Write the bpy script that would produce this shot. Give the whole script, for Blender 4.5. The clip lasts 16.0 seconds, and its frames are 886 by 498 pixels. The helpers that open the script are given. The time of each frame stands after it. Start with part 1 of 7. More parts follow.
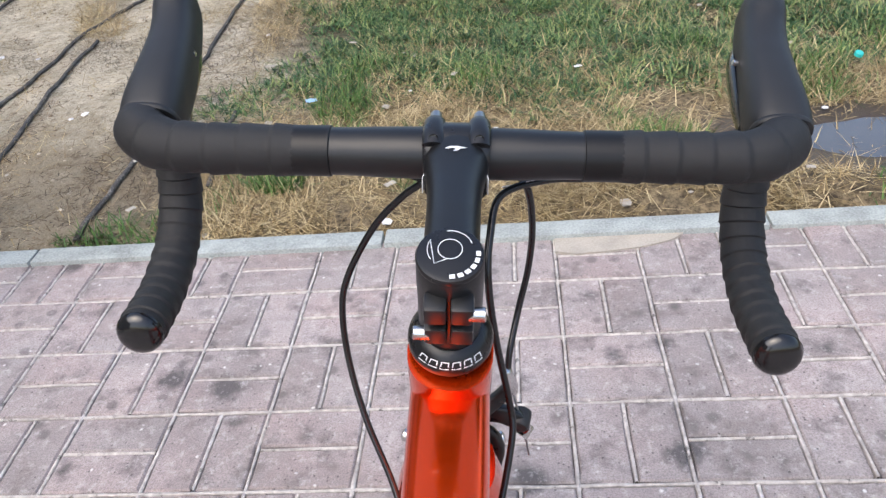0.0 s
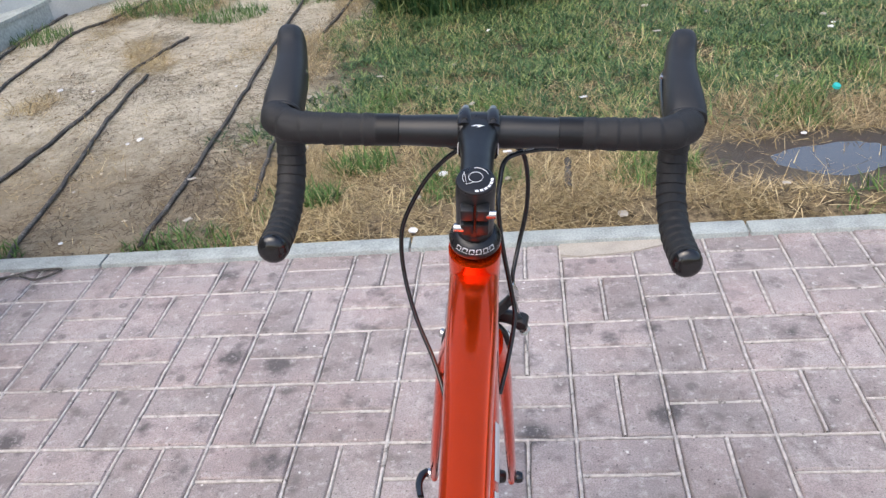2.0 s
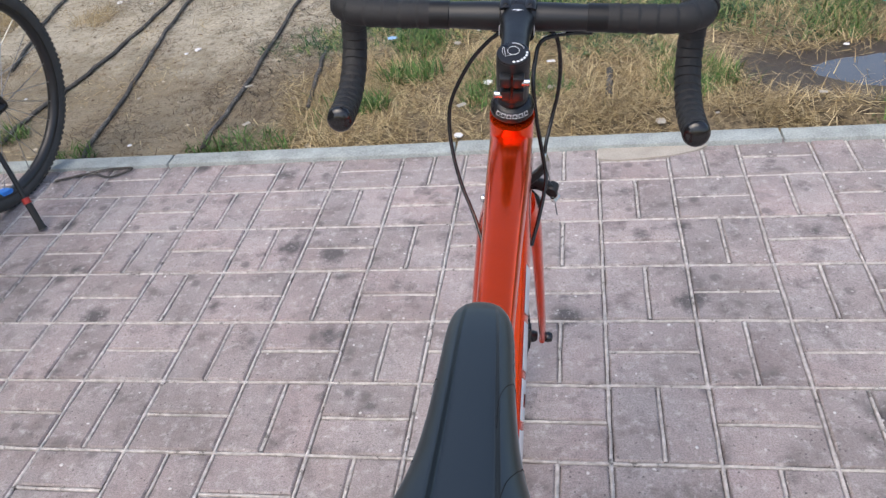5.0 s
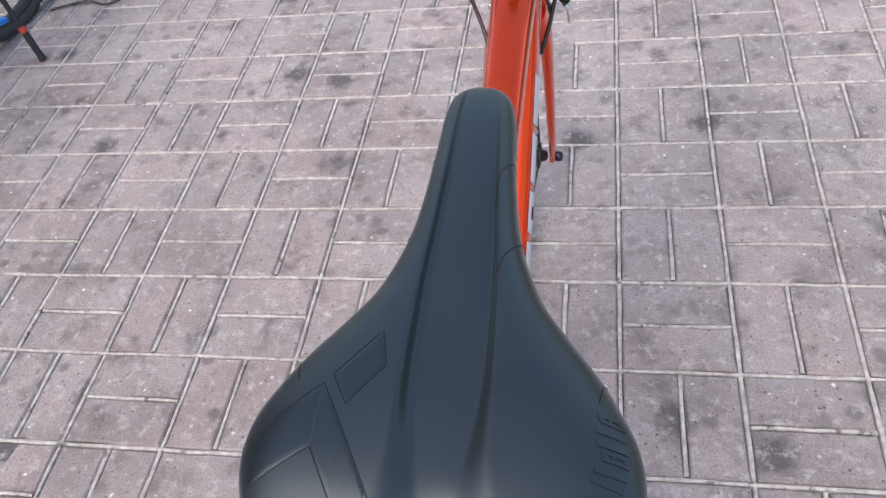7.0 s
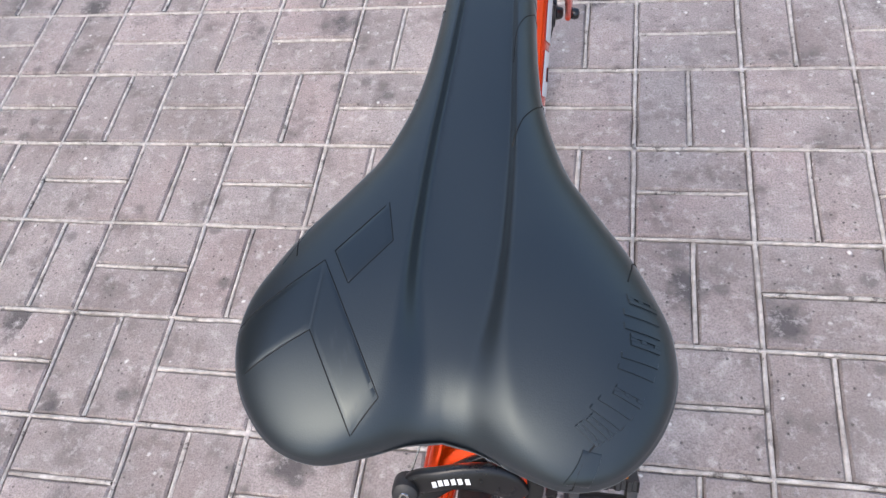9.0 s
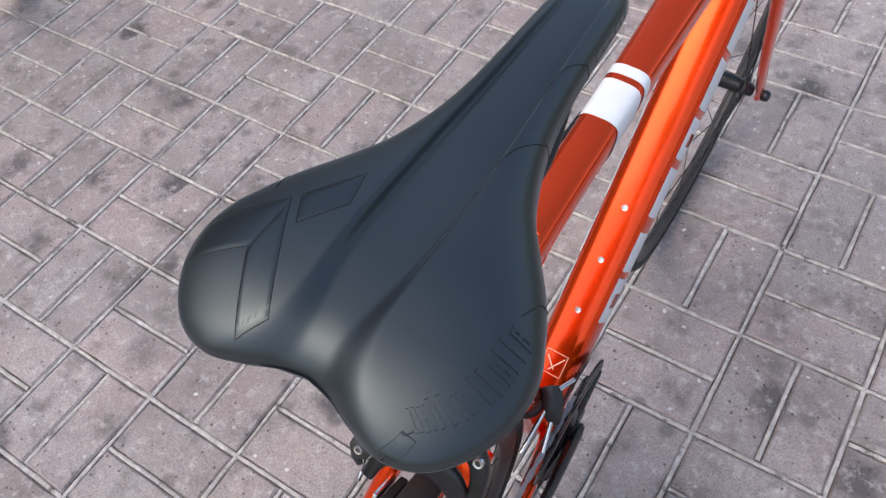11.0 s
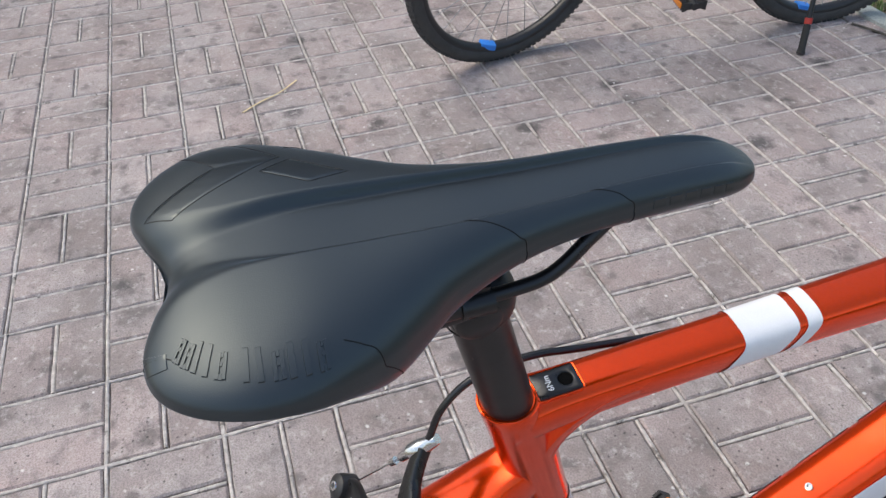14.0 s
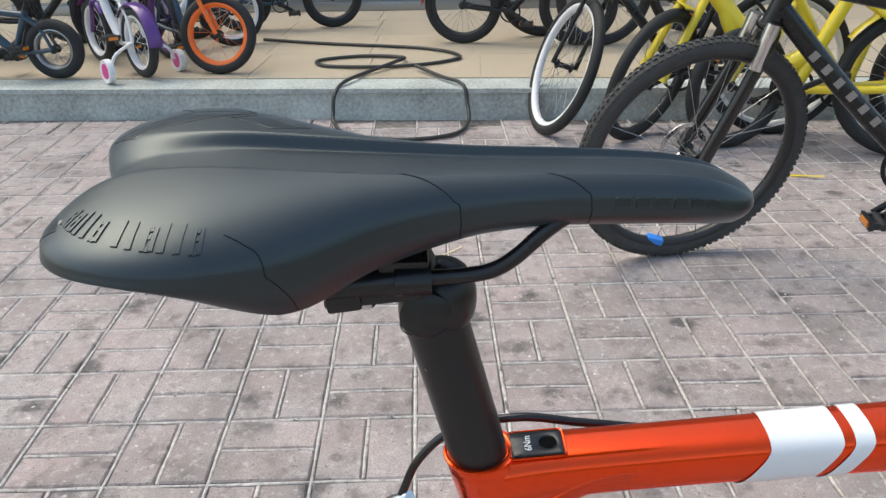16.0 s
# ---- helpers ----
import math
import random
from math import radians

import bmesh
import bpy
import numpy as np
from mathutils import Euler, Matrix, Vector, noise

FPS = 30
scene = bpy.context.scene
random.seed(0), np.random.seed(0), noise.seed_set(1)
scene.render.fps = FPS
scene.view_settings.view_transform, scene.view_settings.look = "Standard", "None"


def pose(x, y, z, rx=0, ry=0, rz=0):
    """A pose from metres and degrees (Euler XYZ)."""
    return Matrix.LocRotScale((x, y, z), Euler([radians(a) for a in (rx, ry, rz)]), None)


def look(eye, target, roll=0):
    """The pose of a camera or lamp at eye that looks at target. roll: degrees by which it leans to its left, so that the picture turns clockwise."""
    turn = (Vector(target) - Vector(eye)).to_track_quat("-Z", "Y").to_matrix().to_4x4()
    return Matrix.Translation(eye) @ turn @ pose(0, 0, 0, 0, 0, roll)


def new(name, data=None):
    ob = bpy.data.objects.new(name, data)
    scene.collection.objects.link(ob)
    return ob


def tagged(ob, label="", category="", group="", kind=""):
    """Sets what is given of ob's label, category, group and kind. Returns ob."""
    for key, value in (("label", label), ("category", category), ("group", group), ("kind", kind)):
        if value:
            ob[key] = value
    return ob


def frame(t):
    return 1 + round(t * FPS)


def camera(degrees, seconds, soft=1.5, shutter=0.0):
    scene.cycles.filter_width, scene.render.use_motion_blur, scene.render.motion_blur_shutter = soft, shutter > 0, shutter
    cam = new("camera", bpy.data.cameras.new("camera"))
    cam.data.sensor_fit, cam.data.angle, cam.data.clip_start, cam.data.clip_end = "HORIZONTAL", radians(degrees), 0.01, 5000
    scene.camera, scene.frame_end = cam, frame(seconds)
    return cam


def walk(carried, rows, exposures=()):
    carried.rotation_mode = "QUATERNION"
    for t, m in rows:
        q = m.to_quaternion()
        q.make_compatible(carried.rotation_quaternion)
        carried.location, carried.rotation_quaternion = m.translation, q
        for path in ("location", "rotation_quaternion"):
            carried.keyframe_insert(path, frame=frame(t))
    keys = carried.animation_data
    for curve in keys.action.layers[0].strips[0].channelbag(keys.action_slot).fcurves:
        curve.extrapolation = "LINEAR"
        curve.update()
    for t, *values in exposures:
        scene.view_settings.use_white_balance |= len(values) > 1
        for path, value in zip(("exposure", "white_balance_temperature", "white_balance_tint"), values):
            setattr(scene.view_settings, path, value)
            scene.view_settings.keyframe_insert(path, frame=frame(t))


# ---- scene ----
cam = camera(57.6, 16.0, 1.4)
PATH = [
    (0, (0.133, -0.077, 1.166), (-0.072, 1.574, 0.056), -6.8),
    (0.5, (0.135, -0.151, 1.193), (-0.071, 1.52, 0.113), -6.9),
    (1, (0.137, -0.225, 1.215), (-0.073, 1.461, 0.16), -6.8),
    (1.5, (0.142, -0.308, 1.239), (-0.079, 1.385, 0.198), -6.9),
    (2, (0.148, -0.381, 1.255), (-0.091, 1.316, 0.224), -7.0),
    (2.5, (0.146, -0.43, 1.273), (-0.111, 1.267, 0.247), -7.0),
    (3, (0.149, -0.467, 1.277), (-0.129, 1.229, 0.255), -7.1),
    (3.2, (0.15, -0.486, 1.279), (-0.134, 1.21, 0.258), -7.2),
    (5.3, (0.168, -0.547, 1.278), (-0.189, 0.994, 0.055), -8.9),
    (5.5, (0.165, -0.548, 1.279), (-0.193, 0.966, 0.021), -9.1),
    (6, (0.173, -0.555, 1.265), (-0.201, 0.895, -0.061), -10.1),
    (6.5, (0.172, -0.556, 1.259), (-0.208, 0.821, -0.14), -11.0),
    (7, (0.172, -0.554, 1.244), (-0.216, 0.752, -0.219), -11.9),
    (7.5, (0.168, -0.544, 1.237), (-0.225, 0.681, -0.295), -13.1),
    (8, (0.161, -0.545, 1.224), (-0.231, 0.613, -0.358), -13.9),
    (8.5, (0.167, -0.539, 1.221), (-0.229, 0.551, -0.409), -15.1),
    (9, (0.164, -0.533, 1.218), (-0.238, 0.509, -0.441), -15.7),
    (9.2, (0.157, -0.54, 1.213), (-0.249, 0.497, -0.449), -15.3),
    (11.3, (0.277, -0.519, 1.234), (-0.581, 0.343, -0.354), -8.4),
    (11.5, (0.29, -0.515, 1.234), (-0.623, 0.313, -0.341), -7.9),
    (12, (0.319, -0.504, 1.228), (-0.718, 0.247, -0.308), -6.5),
    (12.5, (0.34, -0.478, 1.217), (-0.814, 0.197, -0.271), -5.5),
    (13, (0.356, -0.449, 1.206), (-0.907, 0.152, -0.223), -4.3),
    (13.5, (0.371, -0.43, 1.196), (-0.999, 0.087, -0.166), -3.4),
    (14, (0.382, -0.406, 1.181), (-1.095, 0.016, -0.1), -2.5),
    (14.5, (0.4, -0.373, 1.158), (-1.176, -0.053, -0.03), -1.8),
    (15, (0.418, -0.352, 1.138), (-1.252, -0.13, 0.06), -1.2),
    (15.5, (0.432, -0.333, 1.114), (-1.317, -0.208, 0.153), -0.9),
    (16, (0.441, -0.312, 1.083), (-1.374, -0.271, 0.243), -0.7),
]
walk(cam, [(t, look(eye, target, roll)) for t, eye, target, roll in PATH], [(0.0, 0.77, 6500, 10), (2.0, 0.7, 6500, 10), (5.5, 0.52, 6500, 10), (9.0, 0.76, 6500, 10), (11.5, 0.35, 6550, 9), (12.5, 0.25, 6620, 8), (14.0, 0.45, 6660, 6), (14.5, 0.53, 6680, 5), (16.0, 0.66, 6800, 2)])

# ---- world and light ----
world = bpy.data.worlds.new("sky")
scene.world = world
world.use_nodes = True
wn = world.node_tree
sky = wn.nodes.new("ShaderNodeTexSky")
sky.sky_type = "NISHITA"
sky.sun_disc = False
sky.sun_elevation = radians(59)
sky.sun_rotation = radians(211)
sky.air_density, sky.dust_density, sky.ozone_density = 1.0, 3.2, 0.8
wn.nodes["Background"].inputs["Strength"].default_value = 0.187
wn.links.new(sky.outputs[0], wn.nodes["Background"].inputs["Color"])
sun = new("sun", bpy.data.lights.new("sun", "SUN"))
sun.data.energy, sun.data.angle, sun.data.color = 0.85, radians(60), (1.0, 0.95, 0.88)
sun.matrix_world = look((-2.6, -4.3, 8.4), (0, 0, 0))

# ---- materials ----
def material(name, color, rough=0.5, metal=0.0, vary=0.12, scale=30.0, fine=300.0, bump=0.0, bump_scale=400.0,
             coat=0.0, spec=0.5, island=0.0, rough_vary=0.0, second=None, second_at=0.6):
    """A principled surface with colour variation at two scales and fine relief."""
    m = bpy.data.materials.new(name)
    m.use_nodes = True
    nt = m.node_tree
    b = nt.nodes["Principled BSDF"]
    b.inputs["Roughness"].default_value = rough
    b.inputs["Metallic"].default_value = metal
    b.inputs["Specular IOR Level"].default_value = spec
    b.inputs["Coat Weight"].default_value = coat
    b.inputs["Coat Roughness"].default_value = 0.03
    b.inputs["Coat IOR"].default_value = 1.42
    tc = nt.nodes.new("ShaderNodeTexCoord")
    n1 = nt.nodes.new("ShaderNodeTexNoise")
    n1.inputs["Scale"].default_value = scale
    n1.inputs["Detail"].default_value = 5
    n2 = nt.nodes.new("ShaderNodeTexNoise")
    n2.inputs["Scale"].default_value = fine
    n2.inputs["Detail"].default_value = 3
    for n in (n1, n2):
        nt.links.new(tc.outputs["Object"], n.inputs["Vector"])
    add = nt.nodes.new("ShaderNodeMath")
    add.operation = "ADD"
    nt.links.new(n1.outputs["Fac"], add.inputs[0])
    nt.links.new(n2.outputs["Fac"], add.inputs[1])
    last = add
    if island:
        oi = nt.nodes.new("ShaderNodeNewGeometry")
        mul = nt.nodes.new("ShaderNodeMath")
        mul.operation = "MULTIPLY_ADD"
        mul.inputs[1].default_value = island
        mul.inputs[2].default_value = -island / 2
        nt.links.new(oi.outputs["Random Per Island"], mul.inputs[0])
        s = nt.nodes.new("ShaderNodeMath")
        nt.links.new(add.outputs[0], s.inputs[0])
        nt.links.new(mul.outputs[0], s.inputs[1])
        last = s
    rng = nt.nodes.new("ShaderNodeMapRange")
    rng.inputs["From Min"].default_value, rng.inputs["From Max"].default_value = 0.6, 1.4
    nt.links.new(last.outputs[0], rng.inputs["Value"])
    ramp = nt.nodes.new("ShaderNodeValToRGB")
    lo = [max(0.0, c * (1 - vary)) for c in color]
    hi = [min(1.0, c * (1 + vary)) for c in color]
    ramp.color_ramp.elements[0].color, ramp.color_ramp.elements[1].color = (*lo, 1), (*hi, 1)
    if second:
        e = ramp.color_ramp.elements.new(second_at)
        e.color = (*second, 1)
    nt.links.new(rng.outputs[0], ramp.inputs["Fac"])
    nt.links.new(ramp.outputs["Color"], b.inputs["Base Color"])
    if rough_vary:
        rr = nt.nodes.new("ShaderNodeMapRange")
        rr.inputs["From Min"].default_value, rr.inputs["From Max"].default_value = 0.3, 0.7
        rr.inputs["To Min"].default_value, rr.inputs["To Max"].default_value = max(0.02, rough - rough_vary), rough + rough_vary
        nt.links.new(n1.outputs["Fac"], rr.inputs["Value"])
        nt.links.new(rr.outputs[0], b.inputs["Roughness"])
    if bump:
        n3 = nt.nodes.new("ShaderNodeTexNoise")
        n3.inputs["Scale"].default_value = bump_scale
        n3.inputs["Detail"].default_value = 4
        nt.links.new(tc.outputs["Object"], n3.inputs["Vector"])
        bp = nt.nodes.new("ShaderNodeBump")
        bp.inputs["Strength"].default_value = bump
        bp.inputs["Distance"].default_value = 0.002
        nt.links.new(n3.outputs["Fac"], bp.inputs["Height"])
        nt.links.new(bp.outputs[0], b.inputs["Normal"])
    return m


PAINT = material("orange_candy_paint", (0.93, 0.066, 0.003), 0.21, 0.86, 0.06, 40, 1500, coat=0.55)
WHITE = material("white_decal", (0.78, 0.79, 0.8), 0.3, 0, 0.04, 60, 900, coat=0.6)
MATTE = material("matte_black_alloy", (0.008, 0.0085, 0.0095), 0.38, 0.0, 0.15, 60, 900, bump=0.04, bump_scale=2500, rough_vary=0.05)
SATIN = material("satin_black_alloy", (0.009, 0.009, 0.01), 0.3, 0.0, 0.15, 60, 900, rough_vary=0.06)
GLOSS = material("gloss_black", (0.006, 0.006, 0.0065), 0.17, 0.0, 0.2, 60, 900, coat=0.5)
FINISH = material("finishing_tape_black", (0.006, 0.006, 0.0065), 0.42, 0.0, 0.2, 60, 900, spec=0.35)
TAPE = material("bar_tape", (0.012, 0.012, 0.0125), 0.6, 0.0, 0.2, 40, 1200, bump=0.35, bump_scale=2200)
HOOD = material("hood_rubber", (0.014, 0.0145, 0.0155), 0.5, 0.0, 0.15, 50, 900, bump=0.12, bump_scale=1800)
SADDLE = material("saddle_cover", (0.0105, 0.0138, 0.0178), 0.39, 0.0, 0.12, 22, 1500, bump=0.05, bump_scale=1600, rough_vary=0.04, spec=0.8)
SEAM = material("saddle_seam", (0.006, 0.0065, 0.007), 0.55, 0.0, 0.12, 22, 1500, spec=0.3)
SADDLE_GLOSS = material("saddle_emboss", (0.0072, 0.0095, 0.0122), 0.3, 0.0, 0.12, 22, 1500, spec=0.8)
for m in (SADDLE, SADDLE_GLOSS):
    pb = m.node_tree.nodes["Principled BSDF"]
    pb.inputs["Sheen Weight"].default_value = 0.27
    pb.inputs["Specular Tint"].default_value = (0.86, 0.98, 1.0, 1)
    pb.inputs["Sheen Roughness"].default_value = 0.27
    pb.inputs["Sheen Tint"].default_value = (0.72, 0.88, 1.0, 1)
HOLE = material("unlit_recess_black", (0.003, 0.003, 0.003), 0.9, 0.0, 0.2, 60, 900, spec=0.1)
RUBBER = material("tyre_rubber", (0.016, 0.016, 0.016), 0.7, 0.0, 0.25, 30, 500, bump=0.25, bump_scale=900)
DUSTY = material("dusty_tyre_rubber", (0.055, 0.054, 0.052), 0.85, 0.0, 0.25, 30, 500, bump=0.25, bump_scale=900)
CABLE = material("cable_housing", (0.012, 0.012, 0.013), 0.22, 0.0, 0.2, 60, 900)
SILVER = material("polished_steel", (0.62, 0.62, 0.62), 0.22, 1.0, 0.1, 80, 900)
GREYALLOY = material("grey_alloy", (0.35, 0.36, 0.37), 0.35, 1.0, 0.1, 80, 900)
RIM = material("black_rim", (0.02, 0.02, 0.021), 0.35, 0.0, 0.2, 30, 600)
REFLECTOR = material("amber_reflector", (0.75, 0.24, 0.03), 0.18, 0.0, 0.15, 200, 900)
PINK = material("clear_sticker_line", (0.75, 0.42, 0.36), 0.3, 0.0, 0.1, 60, 900)
CHAIN = material("chain_steel", (0.3, 0.3, 0.3), 0.35, 0.9, 0.3, 300, 900)
PLASTIC = material("black_plastic", (0.022, 0.022, 0.023), 0.5, 0.0, 0.2, 60, 600, bump=0.1)
YELLOW = material("yellow_paint", (0.75, 0.58, 0.03), 0.3, 0.0, 0.06, 30, 600, coat=0.6)
ORANGE = material("orange_plastic", (0.85, 0.16, 0.02), 0.35, 0.0, 0.06, 30, 600)
PURPLE = material("purple_paint", (0.1, 0.03, 0.2), 0.3, 0.0, 0.1, 30, 600, coat=0.5)
MAGENTA = material("pink_plastic", (0.6, 0.05, 0.25), 0.4, 0.0, 0.1, 30, 600)
WHITEP = material("white_plastic", (0.75, 0.74, 0.74), 0.4, 0.0, 0.06, 30, 600)
PALEBLUE = material("pale_blue_plastic", (0.3, 0.5, 0.78), 0.45, 0.0, 0.15, 60, 600)
BLUE = material("blue_tape", (0.03, 0.22, 0.7), 0.45, 0.0, 0.1, 30, 600)
TEAL = material("teal_plastic", (0.03, 0.45, 0.42), 0.4, 0.0, 0.1, 60, 600)
GREEN = material("green_plastic", (0.04, 0.5, 0.12), 0.35, 0.0, 0.1, 60, 600)
DARKBLUE = material("dark_blue_paint", (0.02, 0.05, 0.08), 0.3, 0.0, 0.1, 30, 600, coat=0.5)
REDP = material("red_plastic", (0.4, 0.03, 0.02), 0.4, 0.0, 0.1, 30, 600)

# ---- mesh helpers ----
def part(name, bm, mat, parent=None, label="", smooth=True):
    me = bpy.data.meshes.new(name)
    bmesh.ops.recalc_face_normals(bm, faces=bm.faces)
    bm.to_mesh(me)
    bm.free()
    me.materials.append(mat)
    if smooth:
        me.shade_smooth()
        me.set_sharp_from_angle(angle=radians(42))
    ob = new(name, me)
    if parent:
        ob.parent = parent
    if label:
        ob["label"] = label
    return ob


def empty(name, m, label, category, group=""):
    ob = new(name)
    ob.empty_display_size = 0.05
    ob.matrix_basis = m
    return tagged(ob, label, category, group)


def smooth_path(pts, n=8):
    """Catmull-Rom through the points; extra numbers in each point (radii) glide too."""
    p = np.array(pts, float)
    p = np.vstack([2 * p[0] - p[1], p, 2 * p[-1] - p[-2]])
    out = []
    for i in range(1, len(p) - 2):
        for k in range(n):
            t = k / n
            a, b, c, d = p[i - 1], p[i], p[i + 1], p[i + 2]
            out.append(0.5 * (2 * b + (c - a) * t + (2 * a - 5 * b + 4 * c - d) * t * t + (3 * b - a - 3 * c + d) * t ** 3))
    out.append(p[-2])
    return np.array(out)


def ring_bridge(bm, rings, caps=True, closed=False):
    rows = [[bm.verts.new(p) for p in r] for r in rings]
    n = len(rows[0])
    pairs = list(zip(rows, rows[1:])) + ([(rows[-1], rows[0])] if closed else [])
    for a, b in pairs:
        for k in range(n):
            bm.faces.new((a[k], a[(k + 1) % n], b[(k + 1) % n], b[k]))
    if caps and not closed:
        bm.faces.new(rows[0][::-1])
        bm.faces.new(rows[-1])
    return rows


def sweep(bm, pts, ra=None, rb=None, power=2.0, seg=20, side=None, caps=True, arc=None):
    """A tube along pts (x, y, z[, ra[, rb]]). side: keeps one half-axis along that vector."""
    p = np.array(pts, float)
    c = p[:, :3]
    A = p[:, 3] if p.shape[1] > 3 else np.full(len(p), ra)
    B = p[:, 4] if p.shape[1] > 4 else (A if rb is None else np.full(len(p), rb))
    tan = np.gradient(c, axis=0)
    tan /= np.linalg.norm(tan, axis=1)[:, None] + 1e-12
    if side is None:
        ref = np.array((0, 0, 1.0)) if abs(tan[0][2]) < 0.9 else np.array((1.0, 0, 0))
        s = np.cross(ref, tan[0])
    else:
        s = np.array(side, float)
    rings = []
    for i in range(len(c)):
        s0 = np.array(side, float) if side is not None else s
        s = s0 - tan[i] * np.dot(s0, tan[i])
        s /= np.linalg.norm(s) + 1e-12
        u = np.cross(tan[i], s)
        ring = []
        for k in range(seg):
            a = 2 * math.pi * k / seg
            ca, sa = math.cos(a), math.sin(a)
            e = 2 / power
            ring.append(c[i] + s * A[i] * math.copysign(abs(ca) ** e, ca) + u * B[i] * math.copysign(abs(sa) ** e, sa))
        rings.append(ring)
    ring_bridge(bm, rings, caps)
    return bm


def box(bm, size, m=None, bevel=0.0):
    r = bmesh.ops.create_cube(bm, size=1.0)
    bmesh.ops.scale(bm, vec=size, verts=r["verts"])
    if bevel:
        es = {e for v in r["verts"] for e in v.link_edges}
        g = bmesh.ops.bevel(bm, geom=list(es), offset=bevel, segments=2, affect="EDGES", profile=0.6)
        vs = {v for f in g["faces"] for v in f.verts} | {v for v in r["verts"] if v.is_valid}
    else:
        vs = set(r["verts"])
    if m is not None:
        # bevel keeps the island connected; gather all of it
        seen, stack = set(), [next(iter(vs))]
        while stack:
            v = stack.pop()
            if v in seen:
                continue
            seen.add(v)
            stack += [e.other_vert(v) for e in v.link_edges]
        bmesh.ops.transform(bm, matrix=m, verts=list(seen))
    return bm


def lathe(bm, profile, m=None, seg=32, closed=False):
    """Turns (radius, along) points about z, then places them by m."""
    rings = []
    for r, z in profile:
        rings.append([Vector((r * math.cos(2 * math.pi * k / seg), r * math.sin(2 * math.pi * k / seg), z)) for k in range(seg)])
    if m is not None:
        rings = [[m @ p for p in r] for r in rings]
    ring_bridge(bm, rings, not closed, closed)
    return bm


def axis_pose(at, along):
    """Places local z along a direction."""
    q = Vector(along).normalized().to_track_quat("Z", "Y")
    return Matrix.Translation(at) @ q.to_matrix().to_4x4()


def bolt(bm, at, along, r=0.004, h=0.004):
    lathe(bm, [(r * 0.45, -h * 0.2), (r * 0.5, h * 0.45), (r * 0.55, h * 0.95), (r * 0.92, h), (r, h * 0.8), (r, -h * 0.4)], axis_pose(at, along), 14)


NEW = bmesh.new
XAXIS = (1, 0, 0)


def side_axis(y, z, x=0.0):
    return Matrix.Translation((x, y, z)) @ Matrix.Rotation(radians(90), 4, "Y")


def wheel(parent, name, y, z, R, tyre, rim_depth, spokes, hub_w, mats, label="", tread=0, disc=0.0, spoke_r=0.0009):
    """Tyre, rim, spokes and hub in the plane x = 0, turned about x."""
    w = new(name)
    w.parent = parent
    w.matrix_basis = Matrix.Translation((0, y, z))
    if label:
        w["label"] = label
    M = Matrix.Rotation(radians(90), 4, "Y")
    bm = NEW()
    prof = []
    for k in range(14):
        a = 2 * math.pi * k / 14
        prof.append((R - tyre + tyre * math.cos(a), tyre * math.sin(a)))
    lathe(bm, prof, M, 96, True)
    if tread:
        for k in range(tread):
            a = 2 * math.pi * k / tread
            for off in (-0.55, 0.0, 0.55):
                aa = a + (0.5 if off == 0 else 0) * 2 * math.pi / tread
                rr = R - tyre + tyre * math.cos(math.asin(abs(off))) + 0.001
                box(bm, (tyre * 0.42, R * 3.6 / tread, 0.0055),
                    Matrix.Rotation(aa, 4, "X") @ Matrix.Translation((off * tyre, 0, rr)) @ Matrix.Rotation(off * 0.9, 4, "Y"))
    part("tyre", bm, mats[0], w)
    bm = NEW()
    ri = R - tyre * 1.75
    lathe(bm, [(ri + 0.006, tyre * 0.72), (ri - 0.003, tyre * 0.78), (ri - rim_depth * 0.7, tyre * 0.6), (ri - rim_depth, tyre * 0.25),
               (ri - rim_depth, -tyre * 0.25), (ri - rim_depth * 0.7, -tyre * 0.6), (ri - 0.003, -tyre * 0.78), (ri + 0.006, -tyre * 0.72)], M, 96, True)
    part("rim", bm, mats[1], w)
    bm = NEW()
    for k in range(spokes):
        a = 2 * math.pi * k / spokes
        s = 1 if k % 2 else -1
        b = a + (0.5 if (k // 2) % 2 else -0.5)
        r0, r1 = 0.02, ri - rim_depth + 0.002
        sweep(bm, [(s * hub_w * 0.36, r0 * math.cos(b), r0 * math.sin(b)), (0, r1 * math.cos(a), r1 * math.sin(a))], spoke_r, seg=5)
    part("spokes", bm, mats[2], w)
    bm = NEW()
    h = hub_w / 2
    lathe(bm, [(0.006, -h), (0.009, -h * 0.95), (0.011, -h * 0.8), (0.022, -h * 0.76), (0.022, -h * 0.66), (0.013, -h * 0.55), (0.012, h * 0.55),
               (0.022, h * 0.66), (0.022, h * 0.76), (0.011, h * 0.8), (0.009, h * 0.95), (0.006, h)], M, 24)
    part("hub", bm, mats[3], w)
    if disc:
        bm = NEW()
        lathe(bm, [(disc - 0.013, h * 0.86), (disc, h * 0.86), (disc, h * 0.92), (disc - 0.013, h * 0.92)], M, 48, True)
        for k in range(6):
            a = 2 * math.pi * k / 6
            sweep(bm, [(h * 0.89, 0.015 * math.cos(a), 0.015 * math.sin(a)), (h * 0.89, (disc - 0.008) * math.cos(a + 0.4), (disc - 0.008) * math.sin(a + 0.4))], 0.0028, 0.0009, seg=6)
        part("brake_disc", bm, SILVER, w)
    return w


